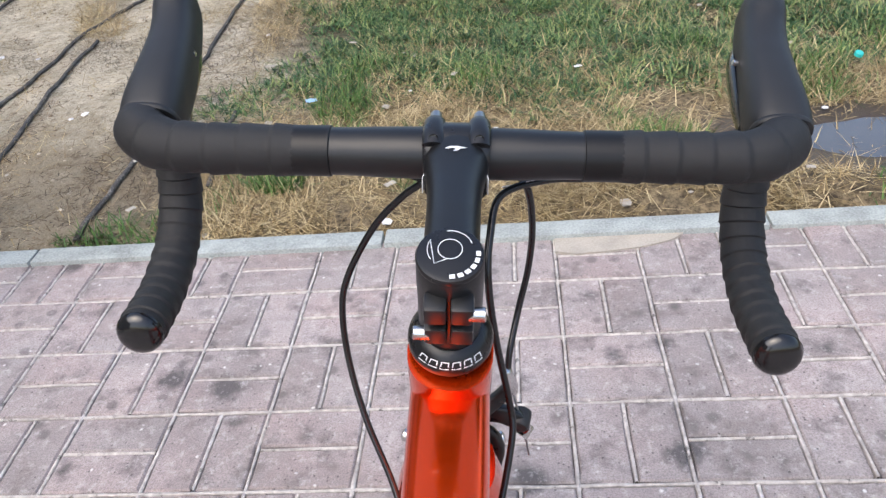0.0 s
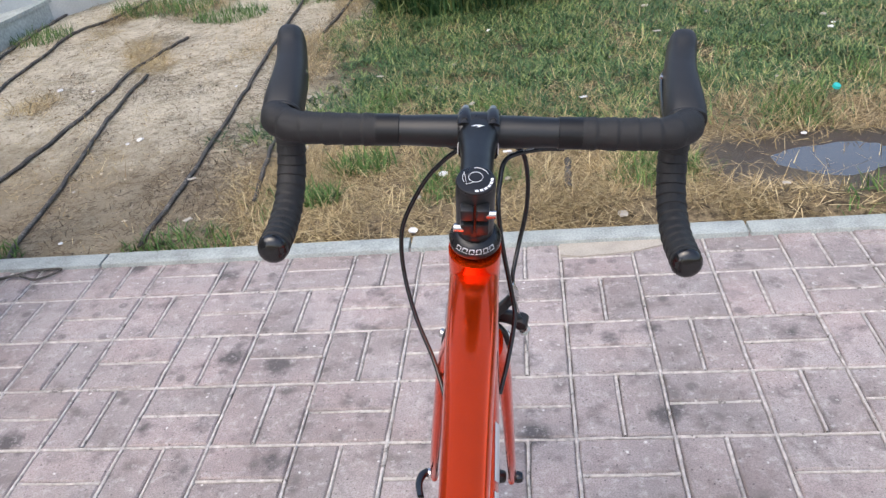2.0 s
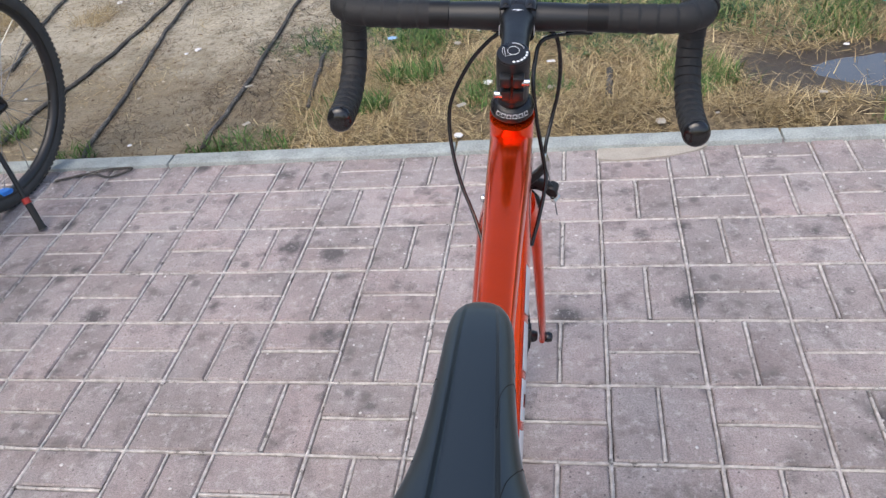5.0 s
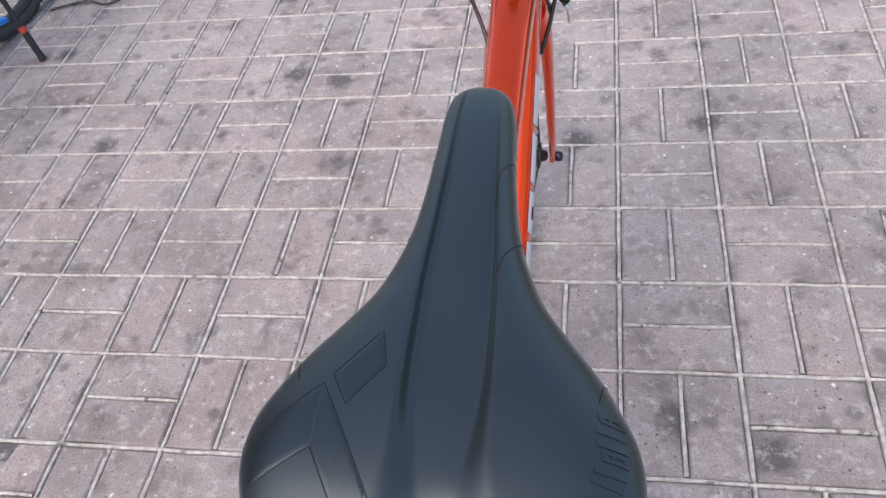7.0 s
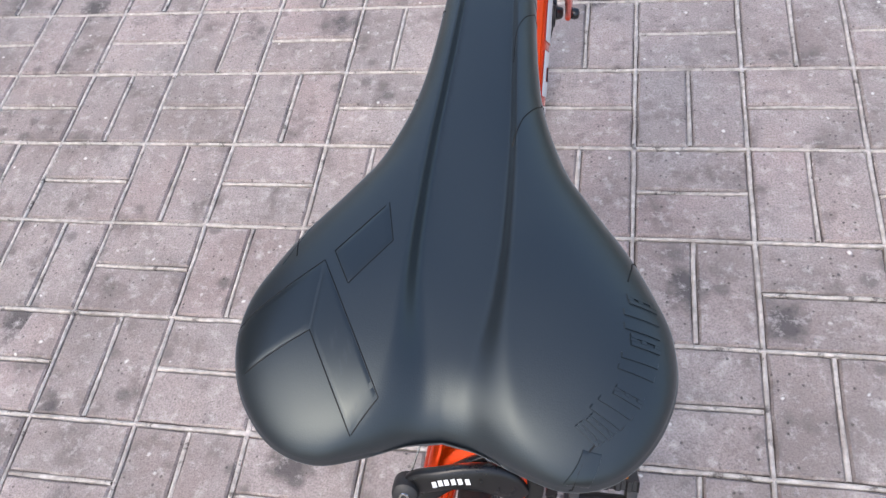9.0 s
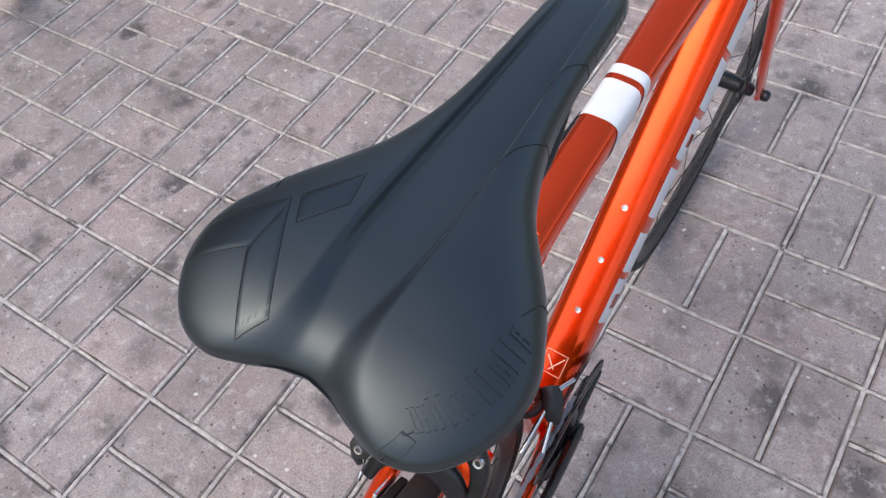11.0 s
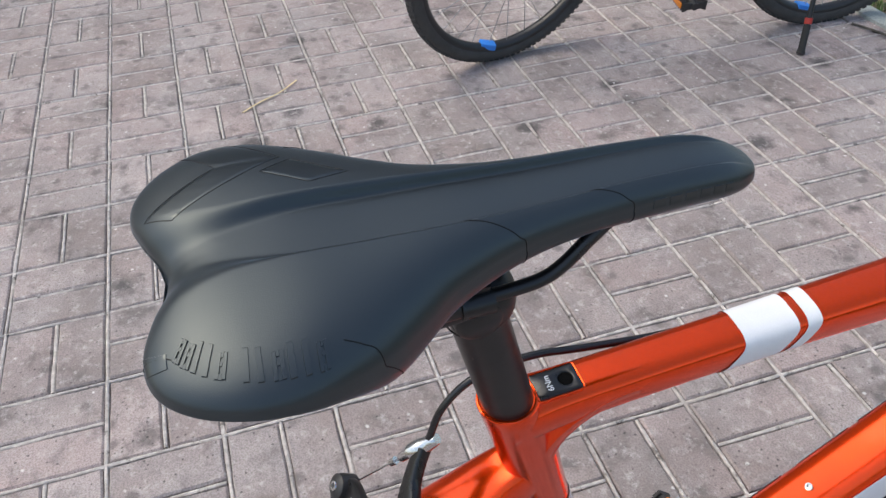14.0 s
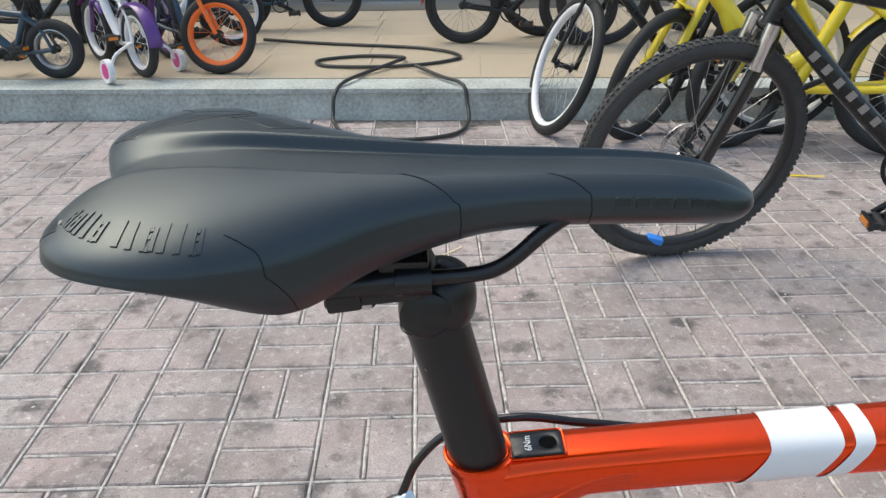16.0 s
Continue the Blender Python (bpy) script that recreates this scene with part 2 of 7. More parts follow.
def pedal(parent, at, tilt=0.0):
    """A flat platform pedal with teeth and amber reflectors."""
    p = new("pedal")
    p.parent = parent
    p.matrix_basis = Matrix.Translation(at) @ Matrix.Rotation(tilt, 4, "X")
    for sy in (-1, 1):
        bm = NEW()
        rows = []
        for k in range(49):
            x = -0.036 + 0.0015 * k
            z = 0.015 if (k // 4) % 2 == 0 else 0.0105
            rows.append([(x, sy * 0.037, -z), (x, sy * 0.037, z), (x, sy * 0.024, z * 0.8), (x, sy * 0.024, -z * 0.8)])
        ring_bridge(bm, rows, True)
        part("cage_plate", bm, PLASTIC, p)
    for sx in (-1, 1):
        bm = NEW()
        box(bm, (0.012, 0.05, 0.02), Matrix.Translation((sx * 0.03, 0, 0)), 0.003)
        part("end_plate", bm, PLASTIC, p)
    bm = NEW()
    sweep(bm, [(-0.04, 0, 0, 0.011), (-0.02, 0, 0, 0.0135), (0.02, 0, 0, 0.0135), (0.04, 0, 0, 0.011)], seg=16)
    part("barrel", bm, PLASTIC, p)
    for sy in (-1, 1):
        bm = NEW()
        box(bm, (0.05, 0.006, 0.016), Matrix.Translation((0, sy * 0.038, 0)), 0.002)
        part("reflector", bm, REFLECTOR, p, "amber pedal reflector", False)
    return p

# ---- the road bicycle ----
# Its own frame: x to its right, y ahead, z up from the ground; it leans a little to its right.
BIKE = pose(0.005, 0, 0, 0, 5.7, 0.9)
bike = empty("road_bicycle", BIKE, "orange-red road bicycle with black saddle and taped drop handlebar", "bicycle")
HUB_F, HUB_R, BB = (0, 0.475, 0.335), (0, -0.527, 0.335), (0, -0.135, 0.262)


def steer_axis(z):
    return 0.279 + (0.862 - z) * 0.291


def top_tube_top(y):
    return 0.8228 + 0.0675 * y


# frame tubes
TT = ((0.292, 0.0245, 0.026), (0.262, 0.0245, 0.0245), (0.19, 0.0235, 0.022), (0.1, 0.0205, 0.0192), (0.0, 0.0182, 0.0172),
      (-0.1, 0.0165, 0.0158), (-0.2, 0.0162, 0.0152), (-0.25, 0.0168, 0.0158), (-0.276, 0.0186, 0.0165), (-0.289, 0.0188, 0.0165))


def tube_half(y):
    """Half width and half height of the top tube at y."""
    ys = [q[0] for q in TT][::-1]
    return np.interp(y, ys, [q[1] for q in TT][::-1]), np.interp(y, ys, [q[2] for q in TT][::-1])


bm = NEW()
sweep(bm, smooth_path([(0, y, top_tube_top(y) - rz, rx, rz) for y, rx, rz in TT], 6), power=3.1, seg=40, side=XAXIS)
part("top_tube", bm, PAINT, bike, "orange candy painted flat-topped top tube")

bm = NEW()
sweep(bm, smooth_path([(0, steer_axis(z), z, rx, ry) for z, rx, ry in ((0.857, 0.0255, 0.0275), (0.84, 0.0255, 0.029), (0.8, 0.025, 0.031), (0.75, 0.026, 0.033), (0.708, 0.028, 0.03))], 6),
      power=2.3, seg=32, side=XAXIS)
part("head_tube", bm, PAINT, bike)

bm = NEW()
sweep(bm, smooth_path([(0, 0.322, 0.772, 0.024, 0.03), (0, 0.24, 0.682, 0.028, 0.027), (0, 0.1, 0.524, 0.0302, 0.0268), (0, -0.05, 0.357, 0.0308, 0.0265), (0, -0.132, 0.266, 0.03, 0.026)], 8),
      power=3.9, seg=36, side=XAXIS)
DT_A, DT_B = Vector((0, 0.322, 0.772)), Vector((0, -0.132, 0.266))
DT_DIR = (DT_A - DT_B).normalized()
DT_UP = Vector((1, 0, 0)).cross(DT_DIR)
for v in bm.verts:
    # the section is broader below than above
    v.co.x *= 1 - 0.13 * (v.co - DT_A).dot(DT_UP) / 0.0265
part("down_tube", bm, PAINT, bike)


def seat_axis(z):
    return -0.2885 + (0.812 - z) * 0.26


bm = NEW()
sweep(bm, smooth_path([(0, seat_axis(z), z, rx, ry) for z, rx, ry in ((0.792, 0.0188, 0.0197), (0.78, 0.0186, 0.0198), (0.74, 0.0178, 0.02), (0.68, 0.0172, 0.0185), (0.5, 0.0168, 0.018), (0.34, 0.0185, 0.019), (0.262, 0.024, 0.021))], 6),
      power=2.1, seg=32, side=XAXIS)
part("seat_tube", bm, PAINT, bike)

# a concave fillet between the top tube's underside and the seat tube
bm = NEW()
FN1, FN2 = Vector((0, 0.0675, -1)).normalized(), Vector((0, 1, 0.26)).normalized()
FP, FR = Vector((0, -0.2613, 0.774)), 0.046
det = FN1.y * FN2.z - FN1.z * FN2.y
fd1 = FR - 0.001
FC = FP + Vector((0, (fd1 * FN2.z - FN1.z * fd1) / det, (FN1.y * fd1 - fd1 * FN2.y) / det))
rows = []
for k in range(15):
    t = -0.06 + 1.12 * k / 14
    n = (-FN1 * (1 - t) - FN2 * t).normalized()
    row = []
    for q in range(17):
        a = math.pi * q / 16
        row.append(FC + n * (FR + 0.019 * (1 - math.sin(a) ** 0.85)) + Vector((0.0166 * math.cos(a), 0, 0)))
    row += [FC + n * (FR + 0.026) + Vector((-0.01, 0, 0)), FC + n * (FR + 0.026) + Vector((0.01, 0, 0))]
    rows.append(row)
ring_bridge(bm, rows, True)
part("gusset", bm, PAINT, bike)

bm = NEW()
loop = []
for k in range(41):
    a = 2 * math.pi * k / 40
    y = -0.2877 + 0.0178 * math.sin(a)
    loop.append((0.0176 * math.cos(a), y, top_tube_top(y) + 0.0002))
sweep(bm, loop, 0.0012, seg=8, caps=False)
part("seat_collar_rim", bm, PAINT, bike)
bm = NEW()
rows = []
for z, rx, ry in ((0.8042, 0.0186, 0.019), (0.8, 0.0193, 0.0198), (0.796, 0.0193, 0.0202), (0.786, 0.019, 0.0202), (0.772, 0.0184, 0.0199)):
    c = seat_axis(z)
    rows.append([(rx * math.cos(a), c + ry * math.sin(a), z + 0.0675 * ry * math.sin(a)) for a in np.linspace(0, 2 * math.pi, 36, endpoint=False)])
ring_bridge(bm, rows, True)
part("seat_collar", bm, PAINT, bike)

bm = NEW()
sweep(bm, smooth_path([(0, -0.262, 0.722, 0.0152, 0.0135), (0, -0.282, 0.708, 0.0188, 0.0175), (0, -0.316, 0.676, 0.0262, 0.0165), (0, -0.348, 0.643, 0.0345, 0.0135), (0, -0.362, 0.628, 0.037, 0.009)], 8),
      power=4.6, seg=32, side=XAXIS)
part("seat_stay_wishbone", bm, PAINT, bike)
for s in (-1, 1):
    bm = NEW()
    sweep(bm, smooth_path([(s * 0.027, -0.34, 0.644, 0.0095, 0.011), (s * 0.036, -0.378, 0.6, 0.0085, 0.0105), (s * 0.05, -0.44, 0.505, 0.0075, 0.0095), (s * 0.062, -0.505, 0.39, 0.007, 0.009), (s * 0.067, -0.537, 0.328, 0.006, 0.008)], 8),
          power=2.6, seg=16, side=XAXIS)
    part("seat_stay", bm, PAINT, bike)
    bm = NEW()
    sweep(bm, smooth_path([(s * 0.028, -0.13, 0.262, 0.013, 0.018), (s * 0.04, -0.22, 0.272, 0.0095, 0.017), (s * 0.055, -0.38, 0.302, 0.0085, 0.012), (s * 0.067, -0.54, 0.332, 0.006, 0.01)], 8),
          power=2.6, seg=16, side=XAXIS)
    part("chain_stay", bm, PAINT, bike)
bm = NEW()
lathe(bm, [(0.022, -0.043), (0.0235, -0.04), (0.0235, 0.04), (0.022, 0.043)], side_axis(BB[1], BB[2]), 28)
part("bottom_bracket_shell", bm, PAINT, bike)

# white bands on top tube and seat tube
def band_on_top_tube(y0, y1, name="white_stripe"):
    """A band straight across the top that runs back down the flanks."""
    bm = NEW()
    rows = []
    for k in range(7):
        ring = []
        for q in range(72):
            a = 2 * math.pi * q / 72
            ca, sa = math.cos(a), math.sin(a)
            e = 2 / 3.1
            fx, fz = math.copysign(abs(ca) ** e, ca), math.copysign(abs(sa) ** e, sa)
            y = y0 + (y1 - y0) * k / 6 - 0.0085 * max(0.0, 0.7 - max(fz, -1)) ** 1.2
            rx, rz = tube_half(y)
            ring.append((fx * (rx + 0.0005), y, top_tube_top(y) - rz + fz * (rz + 0.0005)))
        rows.append(ring)
    ring_bridge(bm, rows, False)
    part(name, bm, WHITE, bike, "white painted stripe")


band_on_top_tube(-0.1325, -0.0935)
band_on_top_tube(-0.0875, -0.077)
for z0, z1 in ((0.6405, 0.667), (0.6335, 0.6368)):
    bm = NEW()
    sweep(bm, [(0, seat_axis(z), z, 0.0178, 0.019) for z in np.linspace(z1, z0, 4)], power=2.1, seg=32, side=XAXIS, caps=False)
    part("white_stripe", bm, WHITE, bike, "white painted stripe")

# large white letters on the down tube's flanks, as plain slanted blocks
def down_tube_at(s):
    """A point of the tube's axis, s from head (0) to bottom bracket (1)."""
    a, b = Vector((0, 0.322, 0.772)), Vector((0, -0.132, 0.266))
    return a.lerp(b, s)


for side_x in (1, -1):
    for k, (s0, s1) in enumerate(((0.2, 0.285), (0.3, 0.385), (0.4, 0.473), (0.489, 0.58), (0.61, 0.686), (0.7, 0.79))):
        bm = NEW()
        grid = []
        for q in range(9):
            a = radians(-66 + 92 * q / 8)
            lean = 0.012 * (q / 8 - 0.5)
            row = []
            for d in (s0, s0 * 0.66 + s1 * 0.34, s0 * 0.34 + s1 * 0.66, s1):
                half = np.interp(d, (0, 0.18, 0.39, 0.72, 1), (0.024, 0.028, 0.0302, 0.0308, 0.03)) + 0.0006
                e = 2 / 3.9
                row.append(bm.verts.new(down_tube_at(d) + DT_DIR * lean + Vector((side_x * half * abs(math.cos(a)) ** e * (1 - 0.13 * math.copysign(abs(math.sin(a)) ** e, math.sin(a))), 0, 0)) + DT_UP * (0.0272 * math.copysign(abs(math.sin(a)) ** e, math.sin(a)))))
            grid.append(row)
        for q, (a, b) in enumerate(zip(grid, grid[1:])):
            for c in range(3):
                # a small gap in the middle of each block, as a letter has
                if c == 1 and q == (4, 3, 5)[k % 3]:
                    continue
                bm.faces.new((a[c], a[c + 1], b[c + 1], b[c]))
        part("letter_block", bm, WHITE, bike, "white painted lettering block")

# bottle-cage bolts and a clear sticker on the down tube
for s in (0.572, 0.672, 0.772):
    bm = NEW()
    c = down_tube_at(s) + DT_UP * 0.0268
    bolt(bm, c, DT_UP, 0.004, 0.002)
    part("cage_bolt", bm, SILVER, bike, "silver cage bolt")
bm = NEW()
st = Matrix.Translation(down_tube_at(0.885) + DT_UP * 0.0268) @ Matrix((DT_DIR, Vector((1, 0, 0)), DT_UP)).transposed().to_4x4()
for sx, sy, cx, cy, rz in ((0.03, 0.0008, 0, 0.014, 0), (0.03, 0.0008, 0, -0.014, 0), (0.0008, 0.028, 0.015, 0, 0), (0.0008, 0.028, -0.015, 0, 0), (0.026, 0.0016, 0, 0.004, 0.6), (0.02, 0.0016, 0, -0.004, -0.7)):
    box(bm, (sx, sy, 0.0004), st @ Matrix.Translation((cx, cy, 0)) @ Matrix.Rotation(rz, 4, "Z"))
part("sticker", bm, PINK, bike, "clear protective sticker with pale print", False)

# seat post wedge cover with its torque mark
SLOPE = math.atan(0.0675)
wedge = Matrix.Translation((0, -0.2558, top_tube_top(-0.2558))) @ Matrix.Rotation(SLOPE, 4, "X")
CW, CL, CH = 0.0092, 0.0142, 0.0062


def rounded(w, l, r, z, n=6):
    out = []
    for cx, cy, a0 in ((w - r, l - r, 0), (-w + r, l - r, 90), (-w + r, -l + r, 180), (w - r, -l + r, 270)):
        for k in range(n):
            a = radians(a0 + 90 * k / (n - 1))
            out.append(wedge @ Vector((cx + r * math.cos(a), cy + r * math.sin(a), z)))
    return out


ANGLES = sorted([2 * math.pi * k / 28 for k in range(28)] + [math.atan2(sy * CL - CH, sx * CW) % (2 * math.pi) for sx in (-1, 1) for sy in (-1, 1)])


def cover_ring(grow, z):
    out = []
    for a in ANGLES:
        dx, dy = math.cos(a), math.sin(a)
        lim = [((CW + grow) / abs(dx)) if abs(dx) > 1e-6 else 1.0, (((CL + grow - CH) if dy > 0 else (CL + grow + CH)) / abs(dy)) if abs(dy) > 1e-6 else 1.0]
        t = min(lim)
        out.append(wedge @ Vector((dx * t, CH + dy * t, z)))
    return out


def hole_ring(r, z):
    return [wedge @ Vector((r * math.cos(a), CH + r * math.sin(a), z)) for a in ANGLES]


bm = NEW()
ring_bridge(bm, [cover_ring(0, -0.001), cover_ring(0, 0.0011), cover_ring(-0.0005, 0.0015), hole_ring(0.0052, 0.0015), hole_ring(0.0048, 0.0012), hole_ring(0.0046, 0.0003)], False)
cover = part("wedge_cover", bm, SATIN, bike, "black seat clamp cover with torque mark")
bm = NEW()
lathe(bm, [(0.0001, 0.0003), (0.003, 0.00035), (0.0047, 0.0004)], wedge @ Matrix.Translation((0, CH, 0)), 20)
part("bolt_hole", bm, HOLE, cover)
bm = NEW()
lip = rounded(CW + 0.0011, CL + 0.0011, 0.0028, 0.0004)
sweep(bm, [tuple(p) for p in lip + lip[:1]], 0.0007, seg=8, caps=False)
part("cover_lip", bm, PAINT, bike)
curve = bpy.data.curves.new("torque_mark", "FONT")
curve.body = "6Nm"
curve.size, curve.align_x, curve.align_y, curve.extrude = 0.0056, "CENTER", "CENTER", 0.0001
txt = new("torque_mark", curve)
txt.matrix_basis = wedge @ Matrix.Translation((0.0, -0.0048, 0.0017)) @ Matrix.Rotation(math.pi, 4, "Z")
curve.materials.append(WHITE)
txt.parent = cover

# seat post
P0, P1 = Vector((0, -0.2785, 0.796)), Vector((0, -0.3045, 0.9))
bm = NEW()
d = (P1 - P0).normalized()
sweep(bm, [tuple(P0 - d * 0.03), tuple(P0), tuple(P1 - d * 0.006), tuple(P1)], 0.0158, seg=32, side=XAXIS)
post = part("seat_post", bm, MATTE, bike, "matte black aluminium seat post")
post.matrix_basis = Matrix.Translation((0, -0.006, -0.005))
bm = NEW()
sweep(bm, smooth_path([(0, P1[1] + 0.001, P1[2] - 0.003, 0.0161, 0.0161), (0, P1[1] + 0.0005, P1[2] + 0.001, 0.0166, 0.0168), (0, P1[1] + 0.0025, P1[2] + 0.008, 0.0172, 0.0182), (0, P1[1] + 0.003, P1[2] + 0.0155, 0.0168, 0.0165), (0, P1[1] - 0.001, P1[2] + 0.022, 0.013, 0.0115), (0, P1[1] - 0.004, P1[2] + 0.0255, 0.007, 0.006)], 6), power=2.1, seg=32, side=XAXIS)
part("post_head", bm, MATTE, post)
bm = NEW()
lathe(bm, [(0.0002, -0.0195), (0.0095, -0.019), (0.0125, -0.0165), (0.013, -0.012), (0.013, 0.012), (0.0125, 0.0165), (0.0095, 0.019), (0.0002, 0.0195)], side_axis(-0.3085, 0.9095), 28)
part("head_barrel", bm, MATTE, post)
bm = NEW()
sweep(bm, [tuple(P1 + Vector((0.0165 * math.cos(a), 0.0165 * math.sin(a), -0.0015 + 0.004 * math.sin(a)))) for a in np.linspace(0, 2 * math.pi, 41)], 0.0005, seg=6, caps=False)
part("seam_ring", bm, GLOSS, post)
bm = NEW()
nick = P0.lerp(P1, 0.765)
bm.faces.new([bm.verts.new(nick + Vector((0.016 * math.cos(a), 0.016 * math.sin(a), z))) for a, z in ((radians(-52), 0.0015), (radians(-72), -0.0015), (radians(-40), -0.002))])
part("chip", bm, SILVER, post, "pale chip in the black finish", False)
bm = NEW()
box(bm, (0.05, 0.046, 0.005), Matrix.Translation((0, -0.331, 0.925)) @ Matrix.Rotation(0.08, 4, "X"), 0.0015)
box(bm, (0.054, 0.016, 0.009), Matrix.Translation((0, -0.345, 0.9245)) @ Matrix.Rotation(0.12, 4, "X"), 0.002)
for s in (-1, 1):
    sweep(bm, [(s * 0.022, -0.306, 0.9345), (s * 0.022, -0.322, 0.9343)], 0.0088, 0.0072, seg=14)
    sweep(bm, [(s * 0.022, -0.322, 0.9335), (s * 0.022, -0.353, 0.9315)], 0.0064, seg=14)
box(bm, (0.05, 0.022, 0.0055), Matrix.Translation((0, -0.318, 0.9415)), 0.0015)
part("rail_clamp", bm, SATIN, post, "black saddle rail clamp")
bm = NEW()
lathe(bm, [(0.0005, -0.004), (0.0055, -0.003), (0.006, 0.0), (0.006, 0.008)], Matrix.Translation((0.006, -0.337, 0.914)), 18)
part("clamp_bolt", bm, SILVER, post)
bm = NEW()
sweep(bm, smooth_path([(0, -0.304, 0.908, 0.0125, 0.012), (0, -0.311, 0.922, 0.011, 0.011), (0, -0.316, 0.938, 0.009, 0.01), (0, -0.312, 0.95, 0.008, 0.008)], 5), seg=20, side=XAXIS)
part("clamp_yoke", bm, MATTE, post)

# saddle
SADDLE_PLAN = [(0.0, -0.449), (0.012, -0.4515), (0.026, -0.457), (0.042, -0.461), (0.058, -0.4565), (0.071, -0.443), (0.0785, -0.424), (0.0785, -0.404),
               (0.0725, -0.386), (0.064, -0.368), (0.0525, -0.351), (0.0415, -0.335), (0.0345, -0.319), (0.0293, -0.302), (0.0258, -0.283), (0.0236, -0.262),
               (0.0222, -0.24), (0.0212, -0.218), (0.0202, -0.198), (0.0178, -0.1815), (0.0125, -0.1695), (0.006, -0.1645), (0.0, -0.1635)]


def saddle_surface():
    half = smooth_path(SADDLE_PLAN, 5)
    half[:, 0] *= 0.982
    out = np.vstack([half, half[-2:0:-1] * (-1, 1)])
    return out


PLAN = saddle_surface()


def soft_curve(xs, ys, width):
    """A smoothed table of a broken line."""
    g = np.arange(-0.5, -0.12, 0.001)
    v = np.interp(g, xs, ys)
    n = int(3 * width / 0.001)
    kern = np.exp(-0.5 * (np.arange(-n, n + 1) * 0.001 / width) ** 2)
    return g, np.convolve(np.pad(v, n, mode="edge"), kern / kern.sum(), mode="valid")


S_TOP = soft_curve((-0.464, -0.45, -0.43, -0.4, -0.36, -0.3, -0.24, -0.2, -0.18, -0.164), (0.982, 0.9855, 0.9885, 0.9893, 0.9862, 0.983, 0.981, 0.9778, 0.973, 0.965), 0.009)
S_RIM = soft_curve((-0.464, -0.43, -0.4, -0.36, -0.32, -0.26, -0.2, -0.164), (0.9705, 0.972, 0.969, 0.962, 0.966, 0.9685, 0.966, 0.9605), 0.008)
S_LOW = soft_curve((-0.464, -0.453, -0.444, -0.431, -0.416, -0.4, -0.386, -0.3715, -0.358, -0.3445, -0.319, -0.29, -0.26, -0.2, -0.164),
                   (0.9635, 0.9645, 0.9662, 0.9672, 0.9653, 0.959, 0.9503, 0.9425, 0.9415, 0.9455, 0.95, 0.955, 0.9565, 0.954, 0.95), 0.004)
S_POWER = soft_curve((-0.42, -0.34, -0.28, -0.2), (3.0, 2.6, 2.6, 2.8), 0.012)
S_WIDE = soft_curve((-0.455, -0.43, -0.415, -0.4, -0.38, -0.35, -0.32, -0.26, -0.2, -0.17), (0.0035, 0.0055, 0.009, 0.0125, 0.0142, 0.0148, 0.0142, 0.0115, 0.0095, 0.0075), 0.008)
S_DEEP = soft_curve((-0.46, -0.44, -0.4, -0.36, -0.32, -0.25, -0.19, -0.172), (0.0042, 0.0048, 0.006, 0.0063, 0.0058, 0.0046, 0.0025, 0.0), 0.008)
S_SOFT = soft_curve((-0.46, -0.44, -0.42, -0.395, -0.36, -0.2), (0.026, 0.02, 0.011, 0.0055, 0.0036, 0.0027), 0.008)


def saddle_point(k, r):
    """The point at fraction r from spine to rim (1), then 1..2 down the skirt, along outline station k."""
    k = k % len(PLAN)
    k0 = int(math.floor(k))
    f = k - k0
    px, py = PLAN[k0] * (1 - f) + PLAN[(k0 + 1) % len(PLAN)] * f
    cy = min(max(py, -0.418), -0.186)
    rr = min(r, 1.0)
    x, y = px * rr, cy + (py - cy) * rr
    top = np.interp(y, *S_TOP)
    rim = np.interp(py, *S_RIM)
    low = np.interp(py, *S_LOW)
    power = np.interp(py, *S_POWER)
    z = rim + (top - rim) * (1 - rr ** power) ** 0.5
    # recessed channel along the middle, deeper towards the tail
    ax = abs(x)
    w = np.interp(y, *S_WIDE)
    deep = np.interp(y, *S_DEEP)
    soft = np.interp(y, *S_SOFT)
    t = min(max((w + soft - ax) / soft, 0.0), 1.0)
    z -= deep * t * t * (3 - 2 * t)
    if r > 1.0:
        s = r - 1.0
        nx, ny = px, py - cy
        n = math.hypot(nx, ny) or 1.0
        tuck = 0.0015 * math.sin(math.pi * min(s, 0.5)) - 0.007 * s * s
        x, y, z = px + nx / n * tuck, py + ny / n * tuck, rim + (low - rim) * s
    # the cover's true size, its nose a little lower than its tail
    along = (y + 0.452) / 0.3
    return Vector((x * 0.998 - 0.016 * (y + 0.19), -0.452 + (y + 0.452) * 0.992, z - 0.003 - 0.002 * max(0.0, along)))


bm = NEW()
rads = [0.0] + [1 - (1 - k / 80) ** 1.25 for k in range(1, 81)] + [1.15, 1.3, 1.5, 1.7, 1.85, 2.0]
rows = []
NK = len(PLAN)
for r in rads[1:]:
    rows.append([saddle_point(k, r) for k in range(NK)])
inner = [p + (Vector((0, -0.32, p.z)) - p) * 0.07 + Vector((0, 0, 0.006)) for p in rows[-1]]
rows.append(inner)
vs = ring_bridge(bm, rows, False)
